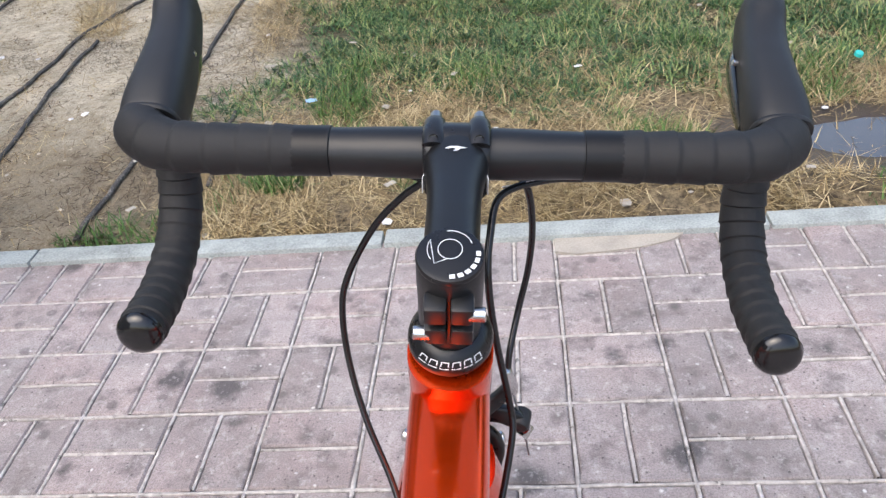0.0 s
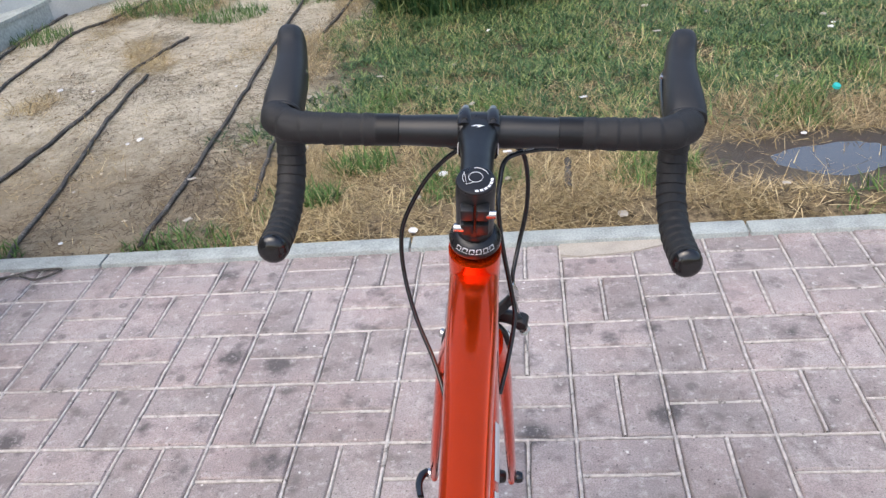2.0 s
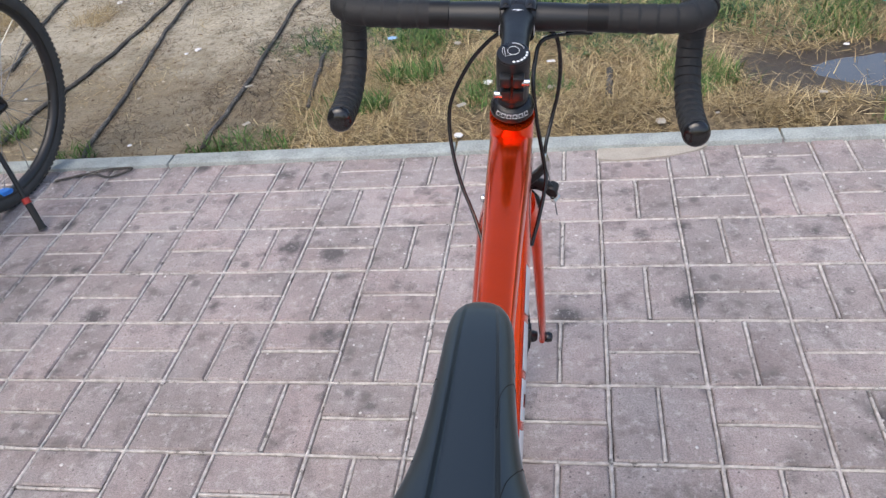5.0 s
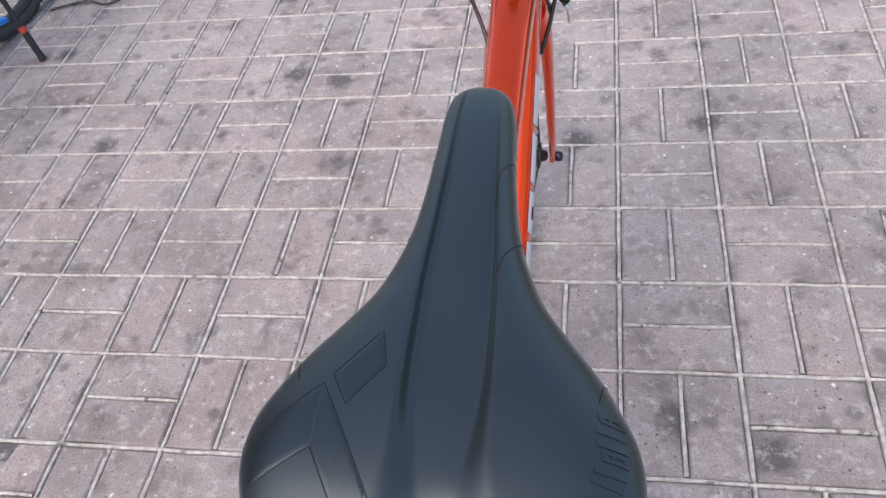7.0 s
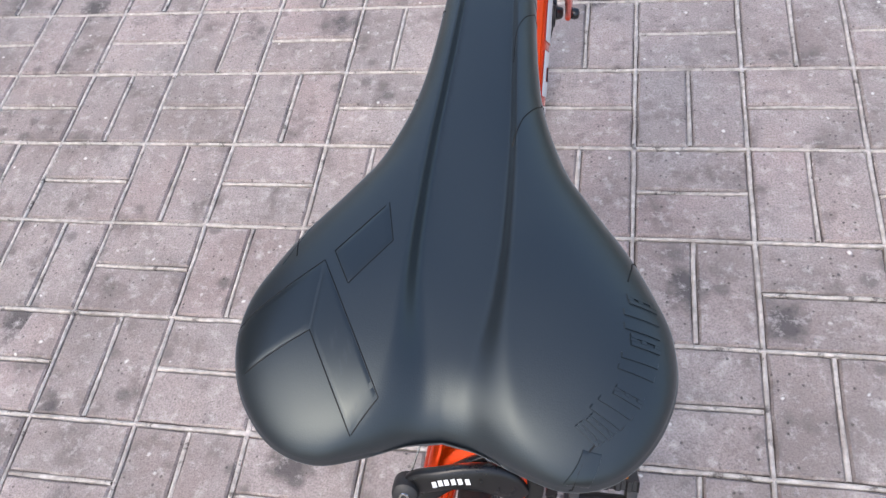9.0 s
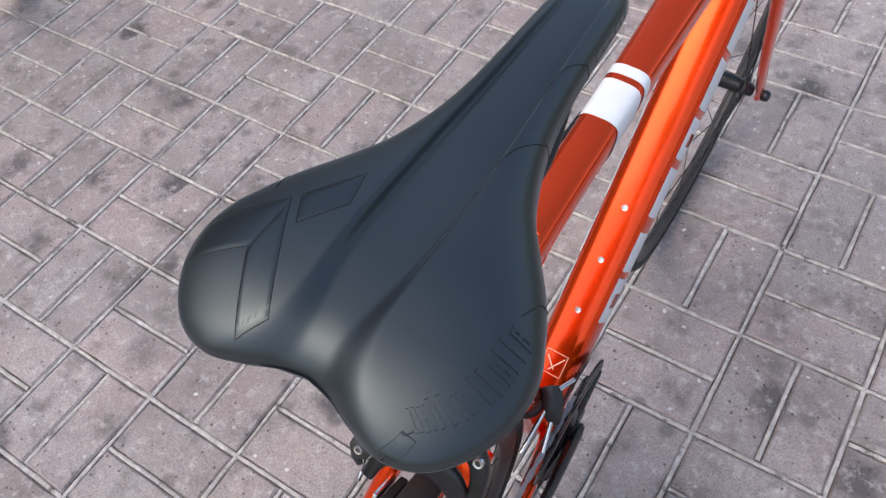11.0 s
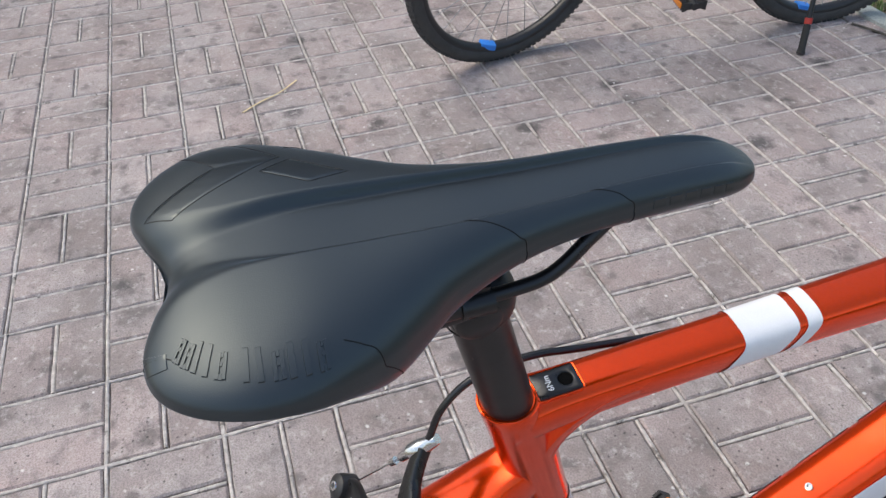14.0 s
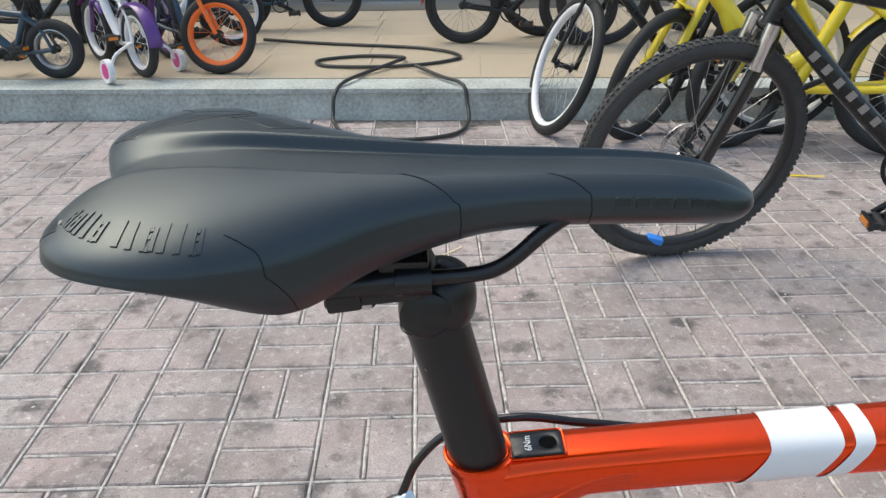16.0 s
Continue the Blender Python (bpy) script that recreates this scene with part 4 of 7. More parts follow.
cable([(-0.03, 0.392, 0.912), (-0.022, 0.386, 0.911), (-0.036, 0.392, 0.896), (-0.058, 0.4, 0.866), (-0.08, 0.404, 0.82), (-0.086, 0.4, 0.79), (-0.082, 0.388, 0.75), (-0.068, 0.366, 0.708), (-0.045, 0.335, 0.668), (-0.03, 0.3, 0.64), (-0.024, 0.27, 0.62)])
CBR = cable([(0.09, 0.4, 0.908), (0.06, 0.4, 0.906), (0.03, 0.385, 0.902), (0.023, 0.362, 0.885), (0.0225, 0.346, 0.86), (0.029, 0.342, 0.815), (0.041, 0.34, 0.757), (0.044, 0.33, 0.735), (0.038, 0.305, 0.7), (0.03, 0.28, 0.672)])
cable([(0.03, 0.402, 0.913), (0.047, 0.404, 0.9), (0.0545, 0.414, 0.862), (0.0545, 0.42, 0.82), (0.0485, 0.412, 0.785), (0.0425, 0.393, 0.758), (0.0418, 0.386, 0.742)])
for k, t in enumerate((0.012, 0.02, 0.027, 0.045, 0.052, 0.059)):
    bm = NEW()
    box(bm, (0.0045, 0.0004, 0.0022), Matrix.Translation((0.062 - t * 0.5, 0.399 - t * 0.12, 0.9086 - t * 0.06)) @ Matrix.Rotation(0.5, 4, "Z") @ Matrix.Rotation(0.8, 4, "X"))
    part("print_block", bm, WHITE, CBR, "white print block on the housing", False)
cable([(-0.0175, -0.12, 0.797), (-0.021, -0.17, 0.793), (-0.024, -0.225, 0.798), (-0.026, -0.262, 0.802), (-0.0275, -0.298, 0.793), (-0.026, -0.32, 0.772), (-0.0215, -0.331, 0.748)])


def front_caliper():
    """Two flat forged arms before the fork crown, adjuster over the release, pads below."""
    c = new("front_brake")
    c.parent = bike
    c["label"] = "black side-pull front brake with silver adjuster"
    bm = NEW()
    lathe(bm, [(0.006, -0.014), (0.0095, -0.012), (0.0105, 0.0), (0.0095, 0.012), (0.007, 0.0145), (0.0005, 0.015)], axis_pose((0, 0.376, 0.69), (0, 1, 0.2)), 24)
    part("pivot_boss", bm, SATIN, c)

    def arm(pts, name="brake_arm"):
        bm = NEW()
        sweep(bm, smooth_path([(x, y, z, 0.0045, w) for x, y, z, w in pts], 7), power=4.2, seg=22, side=(0, 1, 0))
        return part(name, bm, SATIN, c, "flat black forged brake arm")

    arm([(-0.03, 0.378, 0.64, 0.006), (-0.033, 0.378, 0.668, 0.0065), (-0.02, 0.378, 0.692, 0.008), (0.002, 0.378, 0.7, 0.009), (0.02, 0.38, 0.706, 0.007), (0.034, 0.383, 0.717, 0.0058), (0.0425, 0.385, 0.727, 0.0052)])
    arm([(0.0, 0.386, 0.688, 0.008), (0.018, 0.387, 0.697, 0.008), (0.036, 0.387, 0.698, 0.0085), (0.05, 0.387, 0.692, 0.0085), (0.056, 0.387, 0.684, 0.007)], "release_arm")
    arm([(0.004, 0.38, 0.69, 0.008), (0.024, 0.38, 0.684, 0.008), (0.036, 0.379, 0.668, 0.0065), (0.034, 0.378, 0.642, 0.0058)])
    ad, cl = Vector((0.0432, 0.386, 0.7335)), Vector((0.0545, 0.389, 0.69))
    d = (cl - ad).normalized()
    bm = NEW()
    lathe(bm, [(0.003, 0.013), (0.0045, 0.012), (0.006, 0.006), (0.006, -0.003), (0.0052, -0.005), (0.0048, -0.012), (0.0036, -0.014)], axis_pose(ad, d), 20)
    part("barrel_adjuster", bm, SILVER, c, "silver barrel adjuster")
    bm = NEW()
    lathe(bm, [(0.0003, 0.009), (0.0058, 0.0088), (0.0078, 0.0072), (0.0083, 0.003), (0.0083, -0.006), (0.007, -0.008)], axis_pose(cl, (0.25, 1, 0.3)), 26)
    part("quick_release", bm, PLASTIC, c)
    bm = NEW()
    lathe(bm, [(0.003, 0.006), (0.0052, 0.0055), (0.0056, 0.004), (0.0056, -0.006)], axis_pose((0.0595, 0.392, 0.674), (0.5, 0.6, 0.5)), 6)
    part("clamp_nut", bm, SILVER, c, "silver clamp nut")
    bm = NEW()
    lathe(bm, [(0.003, 0.002), (0.0062, 0.0015), (0.0066, 0.0), (0.0062, -0.0015)], axis_pose((0.0575, 0.391, 0.679), (0.5, 0.6, -0.5)), 20)
    part("washer", bm, SILVER, c)
    bm = NEW()
    sweep(bm, [tuple(ad), tuple(cl), (0.059, 0.391, 0.672), (0.0622, 0.391, 0.655), (0.0642, 0.39, 0.6465)], 0.0009, seg=6)
    part("inner_wire", bm, GREYALLOY, c, "bare steel brake wire")
    for sx in (-1, 1):
        bm = NEW()
        box(bm, (0.009, 0.05, 0.012), Matrix.Translation((sx * 0.021, 0.379, 0.637)), 0.0025)
        part("brake_pad", bm, RUBBER, c)
        bm = NEW()
        lathe(bm, [(0.0003, 0.005), (0.0034, 0.0045), (0.0056, 0.003), (0.0056, -0.004)], axis_pose((sx * 0.038, 0.384, 0.672), (sx, 0.3, 0.2)), 18)
        part("pad_bolt", bm, SILVER, c, "silver pad bolt")
    return c


front_caliper()


def rear_caliper():
    """The rear brake lies in the plane of the seat stays: flat forged arms, adjuster, wire and release."""
    c = new("rear_brake")
    c.parent = bike
    c["label"] = "black side-pull rear brake with silver adjuster"
    up, out = Vector((0, 0.58, 0.81)), Vector((0, -0.81, 0.58))

    def at(x, q, o=0.0):
        return Vector((x, -0.3805, 0.675)) + up * q + out * o

    def arm(pts, thick, name="brake_arm"):
        bm = NEW()
        sweep(bm, smooth_path([tuple(at(x, q, o)) + (thick, w) for x, q, o, w in pts], 7), power=4.2, seg=24, side=tuple(out))
        return part(name, bm, SATIN, c, "flat black forged brake arm")

    arm([(-0.0225, 0.0785, 0.0, 0.0056), (-0.0165, 0.068, 0.0, 0.0055), (-0.0085, 0.0565, 0.0, 0.0068), (0.004, 0.046, 0.0, 0.0105), (0.019, 0.041, 0.0, 0.0105), (0.032, 0.036, 0.0, 0.0085), (0.0405, 0.024, -0.001, 0.007), (0.0435, 0.003, -0.002, 0.006), (0.0405, -0.024, -0.002, 0.0055)], 0.0048)
    front = arm([(-0.0433, -0.002, 0.007, 0.008), (-0.034, 0.006, 0.009, 0.0085), (-0.02, 0.0125, 0.012, 0.008), (-0.005, 0.016, 0.012, 0.009), (0.01, 0.0155, 0.01, 0.0105), (0.023, 0.01, 0.007, 0.0105), (0.033, -0.001, 0.003, 0.008)], 0.0044, "front_arm")
    arm([(0.012, 0.02, -0.002, 0.0085), (-0.006, 0.008, -0.003, 0.008), (-0.023, -0.006, -0.004, 0.007), (-0.034, -0.02, -0.005, 0.006), (-0.038, -0.036, -0.005, 0.005)], 0.0045, "lower_arm")
    for q, (x0, dq) in enumerate(((-0.0235, 0.0), (-0.0195, 0.0016), (-0.0155, 0.0027), (-0.011, 0.0038), (-0.0065, 0.0046), (-0.0015, 0.005))):
        bm = NEW()
        m = Matrix.Translation(at(x0, 0.0105 + dq, 0.0168)) @ Matrix((Vector((1, 0, 0)), up, out)).transposed().to_4x4() @ Matrix.Rotation(0.3, 4, "Z")
        box(bm, (0.003, 0.0045, 0.0004), m)
        part("print_block", bm, WHITE, front, "white print block", False)
    for x, q in ((0.0385, 0.034), (0.012, 0.03)):
        bm = NEW()
        bolt(bm, at(x, q, 0.0048), out, 0.004, 0.0025)
        part("arm_bolt", bm, SILVER, c, "silver arm bolt")
    ad, cl = at(-0.0235, 0.0765), at(-0.0405, 0.012, 0.006)
    d = (cl - ad).normalized()
    bm = NEW()
    lathe(bm, [(0.0028, 0.02), (0.0034, 0.019), (0.0036, 0.009), (0.0062, 0.008), (0.0062, -0.002), (0.0056, -0.003), (0.005, -0.012), (0.0042, -0.016), (0.0036, -0.017)], axis_pose(ad + d * 0.001, d), 20)
    part("barrel_adjuster", bm, SILVER, c, "silver barrel adjuster")
    bm = NEW()
    lathe(bm, [(0.0005, 0.004), (0.0026, 0.003), (0.003, -0.002)], axis_pose(ad + d * 0.028, d), 14)
    part("ferrule", bm, SILVER, c)
    bm = NEW()
    tail = at(-0.0405, -0.036, 0.005)
    sweep(bm, [tuple(ad), tuple(cl), tuple(at(-0.0408, -0.008, 0.005)), tuple(tail)], 0.0008, seg=6)
    part("inner_wire", bm, SILVER, c, "bare steel brake wire")
    bm = NEW()
    lathe(bm, [(0.0003, 0.002), (0.0016, 0.0015), (0.0018, -0.006), (0.001, -0.007)], axis_pose(tail, (tail - cl).normalized()), 12)
    part("wire_end", bm, SILVER, c, "silver crimped wire end")
    bm = NEW()
    lathe(bm, [(0.0003, 0.0095), (0.0065, 0.0092), (0.0088, 0.0075), (0.0094, 0.004), (0.0094, -0.006), (0.008, -0.008)], axis_pose(at(-0.0435, -0.001, 0.009), out), 28)
    part("quick_release", bm, PLASTIC, c)
    bm = NEW()
    bolt(bm, at(-0.0435, -0.001, 0.018), out, 0.0036, 0.0016)
    part("clamp_bolt", bm, SILVER, c)
    bm = NEW()
    sweep(bm, smooth_path([tuple(at(-0.0475, -0.006, 0.01)) + (0.0035, 0.005), tuple(at(-0.0475, -0.014, 0.009)) + (0.003, 0.0045), tuple(at(-0.044, -0.022, 0.006)) + (0.0025, 0.003)], 5), seg=14, side=tuple(out))
    part("release_lever", bm, PLASTIC, c)
    for sx in (-1, 1):
        bm = NEW()
        box(bm, (0.008, 0.046, 0.011), Matrix.Translation((sx * 0.019, -0.4, 0.622)) @ Matrix.Rotation(-0.6, 4, "X"), 0.0025)
        part("brake_pad", bm, RUBBER, c)
        bm = NEW()
        box(bm, (0.004, 0.03, 0.012), Matrix.Translation((sx * 0.026, -0.398, 0.625)) @ Matrix.Rotation(-0.6, 4, "X"), 0.0015)
        part("pad_holder", bm, SILVER, c, "silver pad holder")
    return c


rear_caliper()

# fork
bm = NEW()
sweep(bm, smooth_path([(0, steer_axis(0.712), 0.712, 0.028, 0.028), (0, steer_axis(0.7), 0.7, 0.031, 0.026), (0, steer_axis(0.688), 0.688, 0.033, 0.021)], 5), power=2.5, seg=28, side=XAXIS)
fork = part("fork", bm, PAINT, bike, "orange fork with straight slim blades")
for s in (-1, 1):
    bm = NEW()
    sweep(bm, smooth_path([(s * 0.022, 0.326, 0.705, 0.011, 0.021), (s * 0.034, 0.344, 0.655, 0.009, 0.02), (s * 0.042, 0.372, 0.57, 0.0078, 0.0175), (s * 0.052, 0.418, 0.44, 0.0066, 0.013), (s * 0.058, 0.466, 0.352, 0.0058, 0.01), (s * 0.058, 0.475, 0.33, 0.0055, 0.009)], 8),
          power=2.3, seg=18, side=XAXIS)
    part("fork_blade", bm, PAINT, fork)

WHEEL_MATS = (RUBBER, RIM, SATIN, SATIN)
wheel(bike, "front_wheel", HUB_F[1], HUB_F[2], 0.335, 0.0125, 0.024, 24, 0.1, WHEEL_MATS, "black road wheel with slick tyre")
wheel(bike, "rear_wheel", HUB_R[1], HUB_R[2], 0.335, 0.0125, 0.024, 28, 0.126, WHEEL_MATS, "black road wheel with slick tyre")
for hub, half in ((HUB_F, 0.064), (HUB_R, 0.075)):
    q = new("quick_release")
    q.parent = bike
    bm = NEW()
    lathe(bm, [(0.004, 0.0), (0.0085, 0.001), (0.0095, 0.006), (0.0075, 0.012), (0.0035, 0.014)], axis_pose((half - 0.002, hub[1], hub[2]), (1, 0, 0)), 20)
    part("nut", bm, GLOSS, q)
    bm = NEW()
    lathe(bm, [(0.004, 0.0), (0.0085, 0.001), (0.0085, 0.006), (0.004, 0.007)], axis_pose((-half + 0.002, hub[1], hub[2]), (-1, 0, 0)), 20)
    part("cam", bm, SILVER, q)
    bm = NEW()
    sweep(bm, smooth_path([(-half - 0.004, hub[1], hub[2] + 0.002, 0.0075, 0.0065), (-half - 0.012, hub[1] - 0.008, hub[2] + 0.004, 0.0065, 0.0045), (-half - 0.015, hub[1] - 0.03, hub[2] + 0.008, 0.0055, 0.0035), (-half - 0.01, hub[1] - 0.058, hub[2] + 0.014, 0.005, 0.0028)], 6), seg=14)
    part("lever", bm, GLOSS, q, "black quick release lever")

# cranks, chainrings, pedals and chain
crank = new("crankset")
crank.parent = bike
crank["label"] = "black crankset with two chainrings"
for R, x in ((0.1, 0.047), (0.073, 0.04)):
    bm = NEW()
    teeth = int(R * 480)
    rows = [[], [], [], []]
    for k in range(teeth * 2):
        a = math.pi * k / teeth
        r = R if k % 2 else R - 0.005
        for row, rr, xx in ((0, r, x - 0.0015), (1, r, x + 0.0015), (2, R - 0.016, x + 0.002), (3, R - 0.016, x - 0.002)):
            rows[row].append((xx, BB[1] + rr * math.cos(a), BB[2] + rr * math.sin(a)))
    ring_bridge(bm, rows, False, True)
    part("chainring", bm, SATIN, crank)
bm = NEW()
for k in range(5):
    a = 2 * math.pi * k / 5 + 0.4
    sweep(bm, [(0.05, BB[1], BB[2], 0.006, 0.012), (0.049, BB[1] + 0.086 * math.cos(a), BB[2] + 0.086 * math.sin(a), 0.004, 0.008)], seg=12, side=XAXIS)
lathe(bm, [(0.012, -0.07), (0.016, -0.068), (0.016, 0.062), (0.012, 0.066)], side_axis(BB[1], BB[2]), 24)
part("spider", bm, SATIN, crank)
CR = Vector((0, 0.15, -0.076)).normalized() * 0.17
for s in (-1, 1):
    tip = Vector(BB) + (CR if s == -1 else -CR)
    bm = NEW()
    sweep(bm, smooth_path([(s * 0.06, BB[1], BB[2], 0.008, 0.016), (s * 0.066, BB[1] + (tip.y - BB[1]) * 0.5, BB[2] + (tip.z - BB[2]) * 0.5, 0.0065, 0.0125), (s * 0.07, tip.y, tip.z, 0.0065, 0.0125)], 6), seg=16, side=XAXIS)
    part("crank_arm", bm, SATIN, crank)
    pedal(bike, (s * 0.123, tip.y - 0.006, tip.z), 0.75)
sx = 0.044
for k in range(2):
    bm = NEW()
    z0, z1 = (BB[2] + 0.099, HUB_R[2] + 0.03) if k == 0 else (BB[2] - 0.099, HUB_R[2] - 0.12)
    for i in range(34):
        t = (i + 0.5) / 34
        y, z = BB[1] + (HUB_R[1] - BB[1]) * t, z0 + (z1 - z0) * t
        box(bm, (0.0065 if i % 2 else 0.0045, 0.0125, 0.008), Matrix.Translation((sx, y, z)))
    part("chain_run", bm, CHAIN, bike, "steel chain", False)
bm = NEW()
for i in range(9):
    r = 0.022 + 0.0035 * i
    lathe(bm, [(r, -0.0009), (r, 0.0009)], side_axis(HUB_R[1], HUB_R[2], 0.058 - i * 0.0038), 36)
part("cassette", bm, GREYALLOY, bike)
fd = new("front_derailleur")
fd.parent = bike
fd["label"] = "black front derailleur with silver links"
bm = NEW()
sweep(bm, smooth_path([(0.02, -0.158, 0.405, 0.013, 0.013), (0.03, -0.172, 0.4, 0.012, 0.013), (0.036, -0.178, 0.38, 0.009, 0.012)], 5), seg=16)
sweep(bm, [(0.0, seat_axis(0.4), 0.4, 0.021, 0.021), (0.0, seat_axis(0.382), 0.382, 0.021, 0.021)], seg=28, side=XAXIS)
part("body", bm, PLASTIC, fd)
bm = NEW()
for x in (0.037, 0.053):
    sweep(bm, smooth_path([(x, -0.085, 0.362, 0.0008, 0.009), (x, -0.135, 0.375, 0.0008, 0.011), (x, -0.19, 0.366, 0.0008, 0.011), (x, -0.235, 0.335, 0.0008, 0.008)], 6), seg=10, side=XAXIS)
part("cage", bm, SATIN, fd)
for p0, p1 in (((0.03, -0.16, 0.416), (0.038, -0.138, 0.41)), ((0.036, -0.182, 0.39), (0.044, -0.215, 0.365)), ((0.026, -0.178, 0.4), (0.024, -0.23, 0.372))):
    bm = NEW()
    sweep(bm, [(*p0, 0.0028), (*p1, 0.0028)], seg=10)
    part("link", bm, SILVER, fd)
rd = new("rear_derailleur")
rd.parent = bike
bm = NEW()
sweep(bm, smooth_path([(0.075, -0.54, 0.31, 0.009, 0.012), (0.078, -0.545, 0.27, 0.012, 0.014), (0.07, -0.54, 0.235, 0.009, 0.01)], 5), seg=14)
part("body", bm, PLASTIC, rd)
for z in (0.245, 0.185):
    bm = NEW()
    lathe(bm, [(0.017, -0.003), (0.0185, 0.0), (0.017, 0.003), (0.004, 0.004), (0.004, -0.004)], side_axis(-0.535 + (0.245 - z) * 0.25, z, 0.044), 20)
    part("jockey_wheel", bm, PLASTIC, rd)

# ---- ground, soil, kerb, platform ----
def node(nt, kind, **inputs):
    n = nt.nodes.new(kind)
    for k, v in inputs.items():
        n.inputs[k.replace("_", " ")].default_value = v
    return n


def noise_at(nt, pos, scale, detail=5, rough=0.55):
    n = node(nt, "ShaderNodeTexNoise", Scale=scale, Detail=detail, Roughness=rough)
    nt.links.new(pos, n.inputs["Vector"])
    return n.outputs["Fac"]


def ranged(nt, value, a, b, lo=0.0, hi=1.0):
    n = node(nt, "ShaderNodeMapRange")
    n.inputs["From Min"].default_value, n.inputs["From Max"].default_value = a, b
    n.inputs["To Min"].default_value, n.inputs["To Max"].default_value = lo, hi
    nt.links.new(value, n.inputs["Value"])
    return n.outputs[0]


def mixed(nt, fac, a, b, blend="MIX"):
    n = nt.nodes.new("ShaderNodeMix")
    n.data_type, n.blend_type = "RGBA", blend
    for sock, v in ((n.inputs[0], fac), (n.inputs[6], a), (n.inputs[7], b)):
        if isinstance(v, (int, float)):
            sock.default_value = v
        elif isinstance(v, tuple):
            sock.default_value = (*v, 1)
        else:
            nt.links.new(v, sock)
    return n.outputs[2]


def bumped(nt, bsdf, height, dist, strength=1.0):
    b = node(nt, "ShaderNodeBump", Strength=strength, Distance=dist)
    nt.links.new(height, b.inputs["Height"])
    nt.links.new(b.outputs[0], bsdf.inputs["Normal"])


def start_material(name, rough):
    m = bpy.data.materials.new(name)
    m.use_nodes = True
    nt = m.node_tree
    b = nt.nodes["Principled BSDF"]
    b.inputs["Roughness"].default_value = rough
    geo = nt.nodes.new("ShaderNodeNewGeometry")
    return m, nt, b, geo


def math_node(nt, op, a, b):
    n = nt.nodes.new("ShaderNodeMath")
    n.operation = op
    for s, v in zip(n.inputs, (a, b)):
        if isinstance(v, (int, float)):
            s.default_value = v
        else:
            nt.links.new(v, s)
    return n.outputs[0]


def cells_at(nt, pos, scale):
    """Distance to the nearest random point, and that point's random number."""
    n = node(nt, "ShaderNodeTexVoronoi", Scale=scale)
    nt.links.new(pos, n.inputs["Vector"])
    sep = nt.nodes.new("ShaderNodeSeparateColor")
    nt.links.new(n.outputs["Color"], sep.inputs[0])
    return n.outputs["Distance"], sep.outputs[0]


def noise_v(nt, pos, scale, amount):
    """A small random vector for each place."""
    n = node(nt, "ShaderNodeTexNoise", Scale=scale, Detail=3)
    nt.links.new(pos, n.inputs["Vector"])
    v = nt.nodes.new("ShaderNodeVectorMath")
    v.operation = "SCALE"
    v.inputs["Scale"].default_value = amount
    nt.links.new(n.outputs["Color"], v.inputs[0])
    return v.outputs[0]


def math_node_v(nt, a, b):
    v = nt.nodes.new("ShaderNodeVectorMath")
    nt.links.new(a, v.inputs[0])
    nt.links.new(b, v.inputs[1])
    return v.outputs[0]


# concrete pavers: pinkish grey, spotted with oil, stained and dusty, flecked with pale grit, darker in a band about the
# bicycle
PAVER, nt, b, geo = start_material("concrete_paver", 0.68)
pos = geo.outputs["Position"]
oi = nt.nodes.new("ShaderNodeObjectInfo")
rnd = math_node(nt, "FRACT", math_node(nt, "ADD", oi.outputs["Random"], geo.outputs["Random Per Island"]), 0.0)
rnd2 = math_node(nt, "FRACT", math_node(nt, "MULTIPLY", rnd, 7.31), 0.0)
tone = mixed(nt, rnd, (0.325, 0.266, 0.254), (0.48, 0.4, 0.382))
tone = mixed(nt, ranged(nt, rnd2, 0.6, 1.0, 0.0, 0.8), tone, (0.47, 0.365, 0.352))
tone = mixed(nt, ranged(nt, noise_at(nt, pos, 5.0), 0.35, 0.65), tone, mixed(nt, 0.6, tone, (0.44, 0.415, 0.41)))
tone = mixed(nt, ranged(nt, noise_at(nt, pos, 300, 3), 0.4, 0.66, 0.0, 0.6), tone, (0.17, 0.142, 0.138))
tone = mixed(nt, ranged(nt, noise_at(nt, pos, 3.1, 5, 0.62), 0.46, 0.66, 0.0, 0.6), tone, (0.17, 0.147, 0.14))
tone = mixed(nt, ranged(nt, noise_at(nt, pos, 13.5, 4, 0.6), 0.52, 0.7, 0.0, 0.75), tone, (0.12, 0.105, 0.1))
sxyz = nt.nodes.new("ShaderNodeSeparateXYZ")
nt.links.new(pos, sxyz.inputs[0])
# a ragged, slightly darker band of ground about the bicycle
wander = math_node(nt, "MULTIPLY", math_node(nt, "SUBTRACT", noise_at(nt, pos, 1.7, 4, 0.6), 0.5), 2.2)
dark_band = math_node(nt, "MULTIPLY", ranged(nt, math_node(nt, "ADD", sxyz.outputs["X"], wander), -1.7, -0.9), math_node(nt, "MULTIPLY", ranged(nt, math_node(nt, "ADD", sxyz.outputs["Y"], wander), 1.0, 0.45), ranged(nt, math_node(nt, "ADD", sxyz.outputs["Y"], wander), -0.75, -0.25, 0.0, 0.16)))
tone = mixed(nt, dark_band, tone, (0.13, 0.106, 0.096))
near_spot, spot_id = cells_at(nt, pos, 6.5)
ragged = math_node(nt, "ADD", near_spot, math_node(nt, "MULTIPLY", math_node(nt, "SUBTRACT", noise_at(nt, pos, 26, 4, 0.6), 0.5), 0.5))
